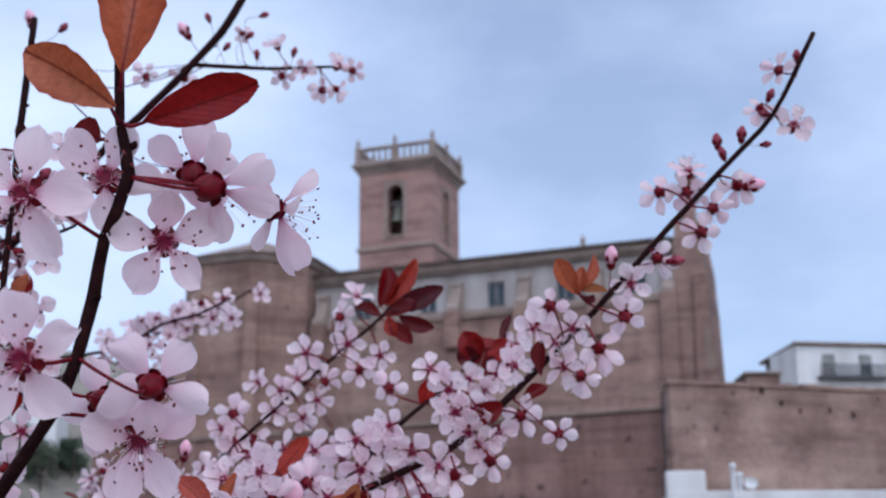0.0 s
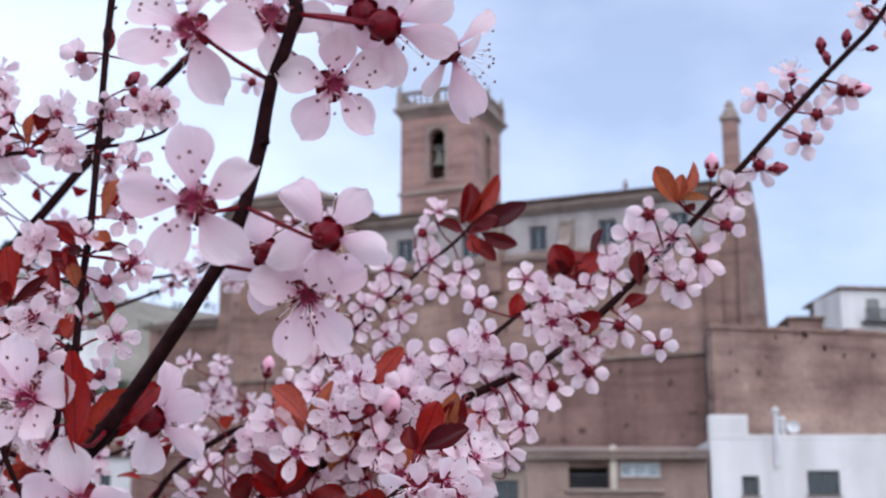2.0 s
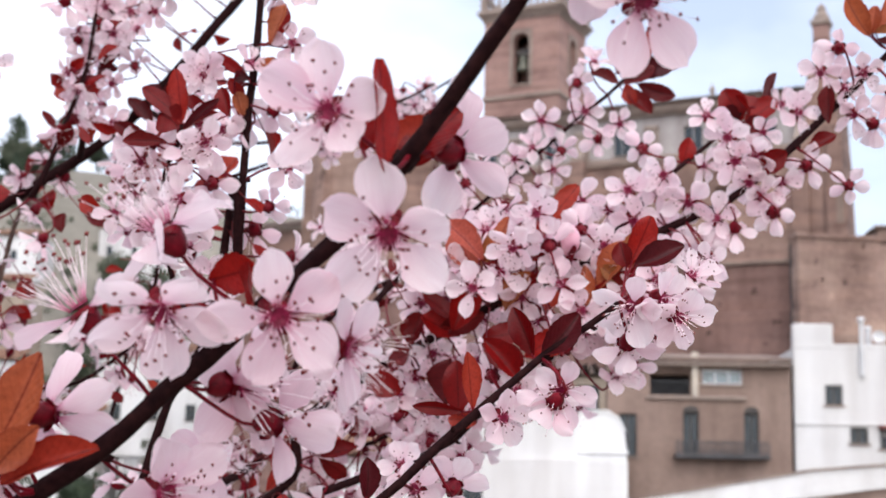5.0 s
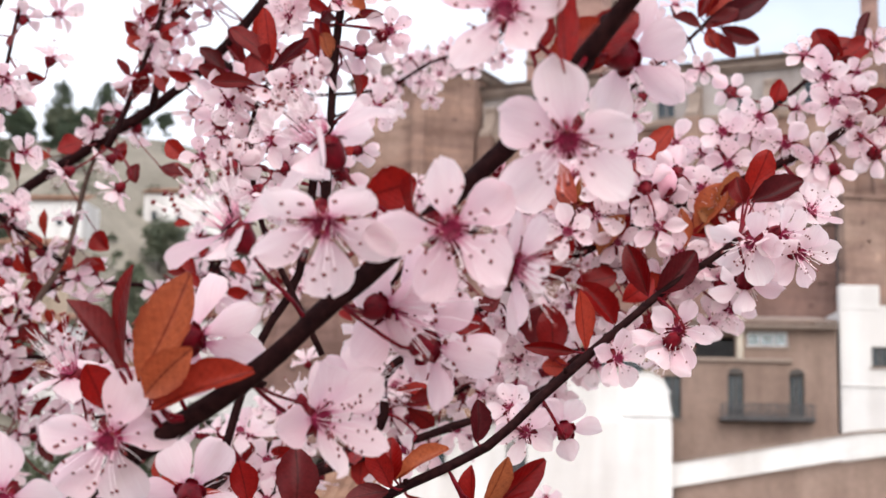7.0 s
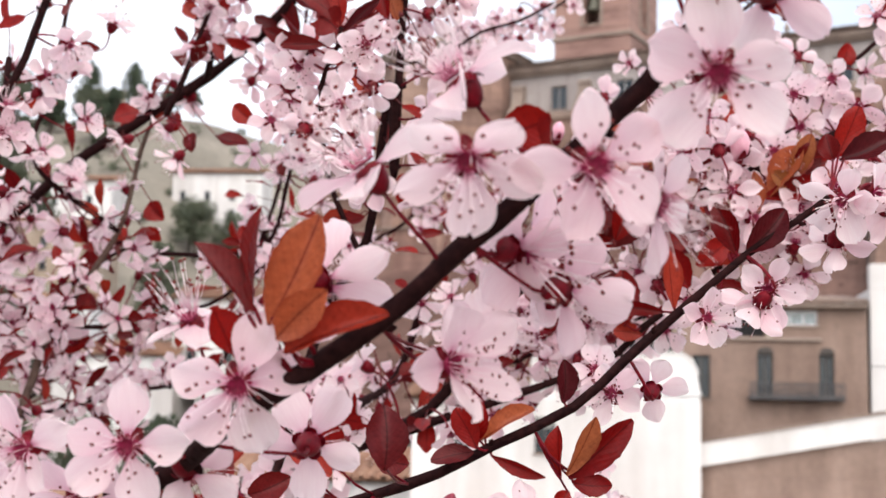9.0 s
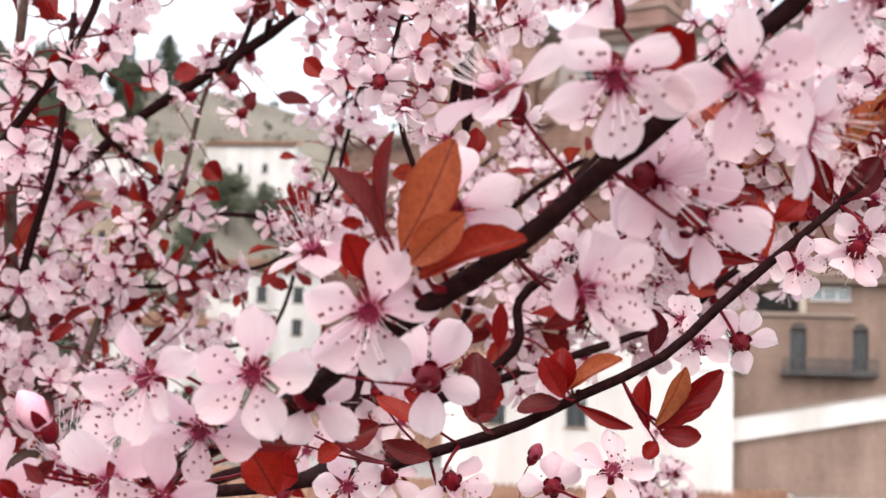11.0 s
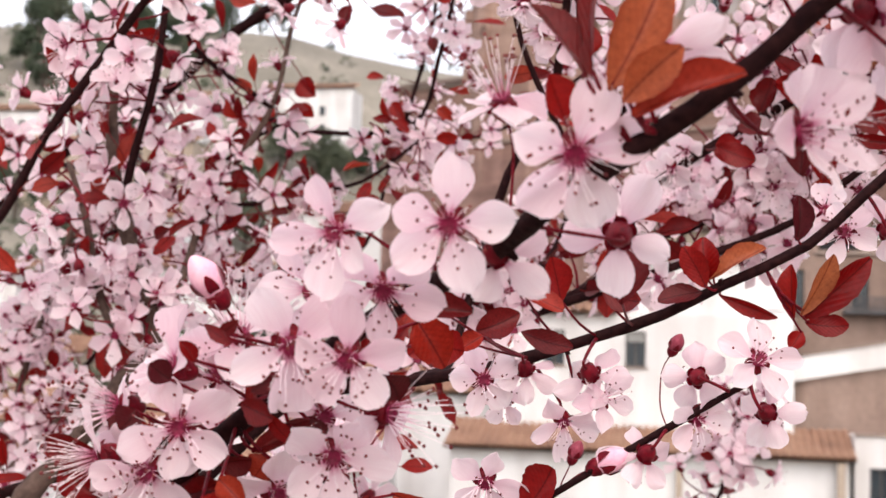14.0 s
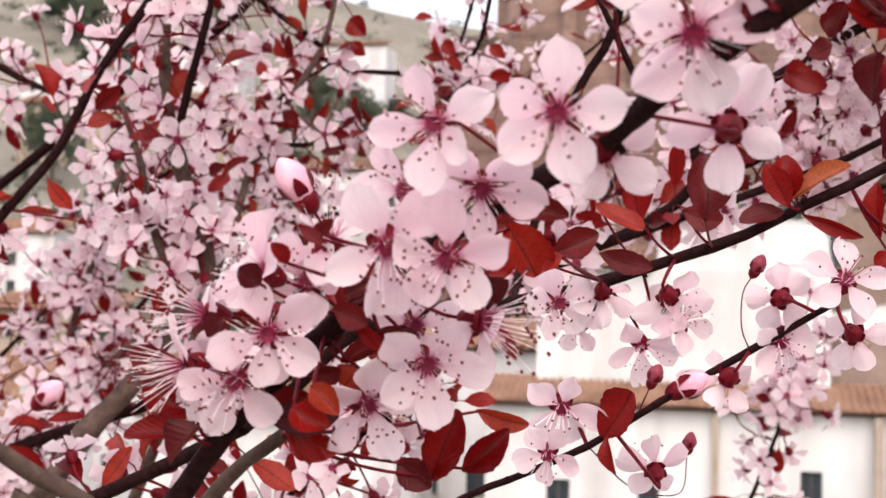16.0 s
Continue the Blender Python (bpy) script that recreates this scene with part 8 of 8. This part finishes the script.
LEAVES += [("long", -0.0915, 0.62, 1.625, -0.1055, 0.618, 1.6223, 12, 10, 0),
    ("long", -0.072, 0.62, 1.6158, -0.07, 0.618, 1.6346, 12, 20, 0),
    ("long", -0.0682, 0.62, 1.654, -0.0586, 0.618, 1.6636, 8.3, 10, 0),
    ("long", -0.0966, 0.62, 1.6344, -0.0868, 0.618, 1.6368, 8.3, 10, 0),
    ("long", -0.0292, 0.62, 1.6282, -0.022, 0.618, 1.6305, 7.4, 10, 0),
    ("long", -0.0851, 0.62, 1.6514, -0.0882, 0.618, 1.6415, 8.3, 20, 0),
    ("back_limb", -0.247, 0.82, 1.7903, -0.2544, 0.817, 1.8136, 8.3, 20, 0),
    ("back_limb", -0.257, 0.82, 1.7902, -0.2722, 0.817, 1.8031, 8.3, 10, 0),
    ("back_limb", -0.2423, 0.82, 1.8215, -0.2141, 0.817, 1.8139, 8.3, 10, 0)]
LEAVES += [("back_limb", -0.2496, 0.82, 1.78, -0.2265, 0.818, 1.7934, 7.4, 30, 0),
    ("back_limb", -0.2728, 0.82, 1.8708, -0.27, 0.818, 1.888, 9.2, 20, 0),
    ("back_limb", -0.2427, 0.82, 1.8817, -0.2465, 0.818, 1.8953, 8.3, 30, 0),
    ("back_limb", -0.225, 0.82, 1.7871, -0.2253, 0.818, 1.8003, 7.4, 20, 0),
    ("back_limb", -0.2561, 0.82, 1.7765, -0.2596, 0.818, 1.7863, 11, 0, 0),
    ("upright", -0.1486, 0.588, 1.8365, -0.1489, 0.586, 1.849, 6.4, 30, 0),
    ("upright", -0.1462, 0.588, 1.7714, -0.1423, 0.586, 1.7759, 7.4, 30, 0),
    ("upright", -0.1774, 0.588, 1.7996, -0.1737, 0.585, 1.8115, 8.3, 20, 0),
    ("upright", -0.1858, 0.588, 1.7288, -0.1842, 0.586, 1.7481, 8.3, 20, 0)]
LEAVES += [("upright", -0.1886, 0.588, 1.7337, -0.1971, 0.586, 1.7431, 8.3, 10, 0),
    ("upright", -0.1831, 0.588, 1.7239, -0.1922, 0.586, 1.7258, 12, 10, 0),
    ("upright", -0.1808, 0.588, 1.7263, -0.1641, 0.586, 1.7358, 5.5, 20, 0),
    ("upright", -0.155, 0.588, 1.7363, -0.1624, 0.586, 1.7457, 6.4, 20, 0),
    ("upright", -0.1453, 0.588, 1.7621, -0.1396, 0.586, 1.7765, 8.3, 20, 0),
    ("upright", -0.1536, 0.588, 1.6564, -0.1515, 0.586, 1.6678, 8.3, 20, 0),
    ("upright", -0.1877, 0.588, 1.7127, -0.1851, 0.586, 1.7171, 8.3, 20, 0),
    ("upright", -0.2079, 0.588, 1.6981, -0.2008, 0.586, 1.7049, 8.3, 10, 0),
    ("upright", -0.2119, 0.588, 1.6885, -0.2212, 0.586, 1.6952, 8.3, 20, 0)]
LEAVES += [("upright", -0.1904, 0.588, 1.7175, -0.2095, 0.586, 1.7265, 7.4, 20, 0),
    ("back_limb", -0.2197, 0.8, 1.7879, -0.2325, 0.798, 1.8004, 7.4, 20, 0),
    ("back_limb", -0.3002, 0.8, 1.7207, -0.3002, 0.798, 1.7315, 7.4, 10, 0),
    ("back_limb", -0.2878, 0.8, 1.7303, -0.2678, 0.798, 1.7235, 9.2, 30, 0),
    ("back_limb", -0.1888, 0.7, 1.7275, -0.1834, 0.698, 1.7408, 12.9, 20, 0),
    ("back_limb", -0.3305, 0.8, 1.7433, -0.3459, 0.798, 1.7396, 11, 10, 0),
    ("back_limb", -0.3666, 0.85, 1.6632, -0.3798, 0.848, 1.6662, 11, 10, 0),
    ("back_limb", -0.3302, 0.85, 1.6904, -0.3404, 0.848, 1.7001, 11, 10, 0),
    ("red_shoot", -0.1713, 0.548, 1.7153, -0.1741, 0.545, 1.7368, 8.3, 10, 1)]
LEAVES += [("red_shoot", -0.1708, 0.548, 1.7176, -0.1863, 0.545, 1.7294, 8.3, 10, 1),
    ("red_shoot", -0.1723, 0.548, 1.7142, -0.1792, 0.546, 1.7193, 13.8, 10, 1),
    ("red_shoot", -0.1705, 0.548, 1.7142, -0.157, 0.546, 1.7252, 4.6, 20, 3),
    ("red_shoot", -0.17, 0.548, 1.7135, -0.1576, 0.546, 1.7206, 3.7, 40, 3),
    ("red_shoot", -0.1552, 0.56, 1.7218, -0.1599, 0.558, 1.7334, 7.4, 20, 1),
    ("red_shoot", -0.1769, 0.55, 1.709, -0.1941, 0.548, 1.7095, 6.4, 10, 3),
    ("red_shoot", -0.1743, 0.55, 1.7022, -0.1606, 0.548, 1.7042, 6.4, 10, 1),
    ("upright", -0.1457, 0.585, 1.7599, -0.1395, 0.582, 1.7764, 8.3, 20, 2),
    ("upright", -0.1495, 0.585, 1.7537, -0.1418, 0.583, 1.7463, 7.4, 20, 2)]
LEAVES += [("upright", -0.1504, 0.585, 1.7439, -0.1345, 0.583, 1.7471, 5.5, 20, 1),
    ("upright", -0.1533, 0.585, 1.7451, -0.1594, 0.583, 1.7433, 7.4, 10, 3),
    ("upright", -0.1706, 0.59, 1.7585, -0.156, 0.588, 1.7481, 5.5, 30, 1),
    ("upright", -0.156, 0.588, 1.73, -0.1589, 0.586, 1.7397, 7.4, 20, 2),
    ("side_twig", -0.2069, 0.6, 1.793, -0.2009, 0.597, 1.8045, 7.4, 20, 1),
    ("side_twig", -0.2076, 0.6, 1.7925, -0.1943, 0.598, 1.7945, 5.5, 20, 1),
    ("side_twig", -0.1839, 0.597, 1.7957, -0.1824, 0.594, 1.8102, 6.4, 20, 2),
    ("side_twig", -0.1823, 0.597, 1.7965, -0.1696, 0.595, 1.8034, 5.5, 20, 1),
    ("side_twig", -0.1854, 0.597, 1.7988, -0.1922, 0.595, 1.8009, 3.7, 10, 1)]
LEAVES += [("left_stem", -0.2965, 0.78, 1.8805, -0.2805, 0.777, 1.8863, 11, 10, 1),
    ("left_stem", -0.2826, 0.78, 1.8079, -0.291, 0.778, 1.7924, 9.2, 10, 3),
    ("left_stem", -0.2795, 0.78, 1.8096, -0.2687, 0.778, 1.8107, 6.4, 10, 3),
    ("left_stem", -0.2842, 0.78, 1.7864, -0.296, 0.778, 1.7825, 11, 10, 3),
    ("left_stem", -0.2751, 0.78, 1.7931, -0.2879, 0.778, 1.8006, 8.3, 10, 1),
    ("left_stem", -0.2737, 0.78, 1.8179, -0.2604, 0.778, 1.8207, 6.4, 20, 3),
    ("left_stem", -0.1402, 0.6, 1.8096, -0.1329, 0.598, 1.8207, 8.3, 20, 1),
    ("long", -0.0602, 0.61, 1.671, -0.0693, 0.607, 1.6881, 11, 10, 4),
    ("long", -0.0583, 0.61, 1.6722, -0.0526, 0.608, 1.6877, 5.5, 20, 2)]
LEAVES += [("long", -0.0608, 0.61, 1.6746, -0.0344, 0.608, 1.6754, 3.7, 20, 1),
    ("long", -0.0482, 0.605, 1.6527, -0.0375, 0.603, 1.6691, 8.3, 20, 2),
    ("long", -0.0696, 0.61, 1.6453, -0.06, 0.608, 1.6648, 10.1, 10, 1),
    ("long", -0.0831, 0.62, 1.6636, -0.0704, 0.618, 1.6509, 7.4, 20, 1),
    ("long", -0.0884, 0.62, 1.6405, -0.0826, 0.618, 1.6536, 8.3, 20, 1),
    ("long", -0.1046, 0.61, 1.6265, -0.0900, 0.607, 1.6199, 8, 10, 1),
    ("long", -0.0171, 0.6, 1.6525, -0.015, 0.598, 1.6715, 7.4, 20, 2),
    ("long_low", -0.0571, 0.6, 1.6415, -0.0412, 0.598, 1.6446, 11, 0, 1),
    ("long_low", -0.057, 0.6, 1.6392, -0.0401, 0.598, 1.6307, 12.9, 0, 1)]
LEAVES += [("long_low", -0.0226, 0.6, 1.6367, -0.0351, 0.598, 1.6423, 12.9, 0, 1),
    ("long_low", -0.0657, 0.595, 1.6098, -0.0667, 0.592, 1.6315, 12.9, 0, 1),
    ("long_low", -0.0359, 0.6, 1.6268, -0.0206, 0.598, 1.6251, 7.4, 10, 1),
    ("long_low", -0.0586, 0.6, 1.6071, -0.07, 0.598, 1.6084, 8.3, 10, 1),
    ("long_low", -0.0013, 0.6, 1.6644, 0.02, 0.597, 1.6784, 12, 0, 4),
    ("long_low", -0.0025, 0.6, 1.668, 0.006, 0.597, 1.6858, 9.2, 10, 2),
    ("long_low", -0.0001, 0.6, 1.6621, -0.0096, 0.598, 1.6711, 7.4, 0, 2)]
LEAVES += [("near", -0.1925, 0.316, 1.5305, -0.1865, 0.311, 1.5262, 3.4, 25, 1),
    ("near", -0.1905, 0.317, 1.5285, -0.1835, 0.312, 1.5305, 3.0, 40, 3),
    ("near", -0.2075, 0.317, 1.5145, -0.1965, 0.309, 1.5068, 5.0, 30, 1)]
# buds: limb, then place, way, size
BUDS = []
BUDS += [("near", -0.2005, 0.305, 1.5535, -0.45, -0.43, 0.78, 0.76),
    ("bottom_stem", -0.2358, 0.28, 1.5176, 0.76, -0.2, 0.62, 0.47),
    ("long", 0.1803, 0.63, 1.8555, -0.21, -0.54, 0.82, 0.6),
    ("long", 0.1924, 0.63, 1.8593, -0, -0.55, 0.83, 0.6),
    ("long", 0.2034, 0.63, 1.8555, 0.94, -0.35, 0.01, 0.4),
    ("long", 0.1827, 0.63, 1.8496, -0.34, -0.55, 0.77, 0.5),
    ("long", 0.1251, 0.63, 1.7955, -0, -0.55, 0.83, 0.8),
    ("long", 0.1947, 0.63, 1.8338, 0.92, -0.37, 0.11, 0.8),
    ("long", 0.154, 0.63, 1.7956, 0.94, -0.35, 0.01, 0.7),
    ("long", 0.2078, 0.63, 1.8806, 0.33, -0.56, 0.76, 0.5)]
BUDS += [("long", 0.2057, 0.63, 1.8717, -0.92, -0.38, 0.13, 0.5),
    ("long", 0.2233, 0.63, 1.9016, -0.11, -0.55, 0.83, 0.5),
    ("long", -0.0232, 0.6, 1.6781, 0.16, -0.71, 0.68, 1.2),
    ("second", -0.0978, 0.78, 1.7247, 0.2, -0.55, 0.81, 0.9),
    ("low", -0.1375, 0.447, 1.5141, 0.89, -0.18, 0.43, 0.85),
    ("low", -0.1451, 0.447, 1.5161, 0.37, -0.31, 0.87, 0.5),
    ("low", -0.1365, 0.5, 1.4941, 0.17, -0.37, 0.91, 0.5),
    ("low", -0.1186, 0.455, 1.5462, 0.4, -0.46, 0.79, 0.5),
    ("top_sprig", -0.0719, 0.85, 1.9995, -0.01, -0.57, 0.82, 0.5),
    ("top_sprig", -0.078, 0.85, 2.0138, 0.76, -0.49, 0.43, 0.5)]
BUDS += [("top_sprig", -0.1048, 0.85, 2.026, -0.31, -0.53, 0.79, 0.5),
    ("top_sprig", -0.1194, 0.85, 2.0156, -0.51, -0.5, 0.69, 0.9),
    ("top_sprig", -0.0475, 0.85, 2.0016, 0.29, -0.55, 0.78, 0.5),
    ("top_sprig", -0.0927, 0.85, 2.0055, 0.64, -0.58, 0.51, 0.5),
    ("top_sprig", -0.069, 0.85, 2.0291, 0.9, -0.42, 0.12, 0.5),
    ("top_sprig", -0.2021, 0.85, 2.0184, 0.71, -0.53, 0.47, 0.6),
    ("top_sprig", -0.223, 0.85, 2.0232, -0.11, -0.56, 0.82, 0.9),
    ("upright", -0.1612, 0.6, 1.8319, 0.93, -0.34, 0.13, 0.6),
    ("upright", -0.1379, 0.588, 1.8232, 0.72, -0.48, 0.5, 0.6),
    ("upright", -0.1904, 0.588, 1.7918, -0.81, -0.41, -0.43, 0.5)]
BUDS += [("upright", -0.1805, 0.588, 1.7905, 0.77, -0.33, -0.55, 0.5)]

# sprays farther back, where blossoms run together: limb, how many blossoms, how many leaves, spread in metres, share of the limb
SPRAYS = [("left_limb", 30, 18, 0.030, 0.05, 1.0), ("left_rise", 28, 22, 0.036, 0.35, 1.0), ("left_fork", 13, 8, 0.034, 0.0, 1.0), ("left_fork_high", 13, 8, 0.034, 0.0, 1.0),
          ("mid_back", 19, 20, 0.034, 0.0, 1.0), ("far_cross", 13, 14, 0.032, 0.0, 1.0), ("back_limb", 26, 22, 0.030, 0.05, 0.85), ("upright", 9, 6, 0.022, 0.3, 0.75),
          ("haze_a", 42, 12, 0.045, 0.0, 1.0), ("haze_b", 42, 12, 0.055, 0.0, 1.0), ("haze_c", 110, 14, 0.055, 0.0, 1.0), ("haze_d", 34, 8, 0.04, 0.0, 1.0),
          ("red_cross", 18, 42, 0.036, 0.0, 1.0), ("haze_e", 84, 10, 0.045, 0.0, 1.0), ("second", 40, 24, 0.03, 0.05, 0.6), ("long", 36, 56, 0.030, 0.1, 0.52), ("far_low", 40, 8, 0.03, 0.0, 1.0), ("haze_f", 70, 46, 0.036, 0.15, 1.0), ("haze_j", 9, 12, 0.022, 0.0, 1.0), ("haze_k", 15, 6, 0.024, 0.0, 1.0), ("haze_m", 38, 4, 0.024, 0.3, 1.0), ("haze_l", 44, 8, 0.030, 0.2, 1.0), ("haze_g", 90, 14, 0.05, 0.0, 1.0), ("haze_h", 40, 12, 0.045, 0.0, 1.0), ("haze_i", 34, 20, 0.036, 0.0, 1.0), ("left_stem", 10, 8, 0.02, 0.1, 1.0), ("middle", 10, 20, 0.022, 0.1, 0.45)]
SINGLE = {"haze_m": 16, "haze_j": 9, "haze_k": 14, "left_limb": 30, "left_fork_high": 13, "back_limb": 25, "upright": 20}


def build_sprays():
    rnd = random.Random(21)
    small = [whole_mesh(3, 2, 5, 5, False) for _ in range(6)]
    for limb, count, leaf_count, spread, lo, hi in SPRAYS:
        line = LINES[limb]
        lo_i, hi_i = int(lo * (len(line) - 1)), max(1, int(hi * (len(line) - 1)))
        bm, lb = bmesh.new(), bmesh.new()
        heads = [rnd.uniform(lo_i, hi_i) for _ in range(max(3, count // 5))]
        for k in range(count):
            at = int(min(max(rnd.choice(heads) + rnd.gauss(0, 1.5), lo_i), hi_i))
            out = Vector((rnd.gauss(0, 1), rnd.gauss(0, 1), rnd.gauss(0, 1))).normalized()
            p = line[at] + out * (0.010 + spread * rnd.random() ** 1.5)
            n = (out + Vector((rnd.gauss(0, 0.5), -0.5 + rnd.gauss(0, 0.5), rnd.gauss(0, 0.5)))).normalized()
            m = facing(p, n, rnd.uniform(0, 72), rnd.uniform(0.85, 1.08))
            if k < SINGLE.get(limb, 0):
                f = on_tree("flower", rnd.choice(WHOLE), m)
                part("stalk", stalk_bm(m, line[at], 0.0005), M_CALYX, f, "", True)
            else:
                me = rnd.choice(small)
                was = len(bm.verts)
                bm.from_mesh(me)
                bm.verts.ensure_lookup_table()
                for v in bm.verts[was:]:
                    v.co = m @ v.co
                s = stalk_bm(m, line[at], 0.0005)
                got = {v: bm.verts.new(m @ v.co) for v in s.verts}
                for fc in s.faces:
                    bm.faces.new([got[v] for v in fc.verts]).material_index = 1
                s.free()
        for k in range(leaf_count):
            at = rnd.randint(lo_i, hi_i)
            out = Vector((rnd.gauss(0, 1), rnd.gauss(0, 0.6), rnd.gauss(0.3, 1))).normalized()
            p = line[at] + out * rnd.uniform(0.003, spread * 0.6)
            add_tube(lb, [line[at], (line[at] + p) / 2 + Vector((0, 0, 0.0012)), p + out * 0.001], [0.0004, 0.0003, 0.0003], 4)
            leaf_bm(rnd, 4, 2, lb, leaf_pose(p, p + out * rnd.uniform(0.010, 0.020), rnd.uniform(5.5, 9.5), rnd.uniform(-70, 70)))
        if bm.verts:
            tagged(on_tree("blossom_spray", bm, None, "", BLOSSOM_MATS), kind="stuff")
        if lb.verts:
            tagged(on_tree("leaf_spray", lb, None, "", M_LEAF), kind="stuff")


build_limbs()
build_blossoms()
build_leaves()
build_buds()
build_sprays()
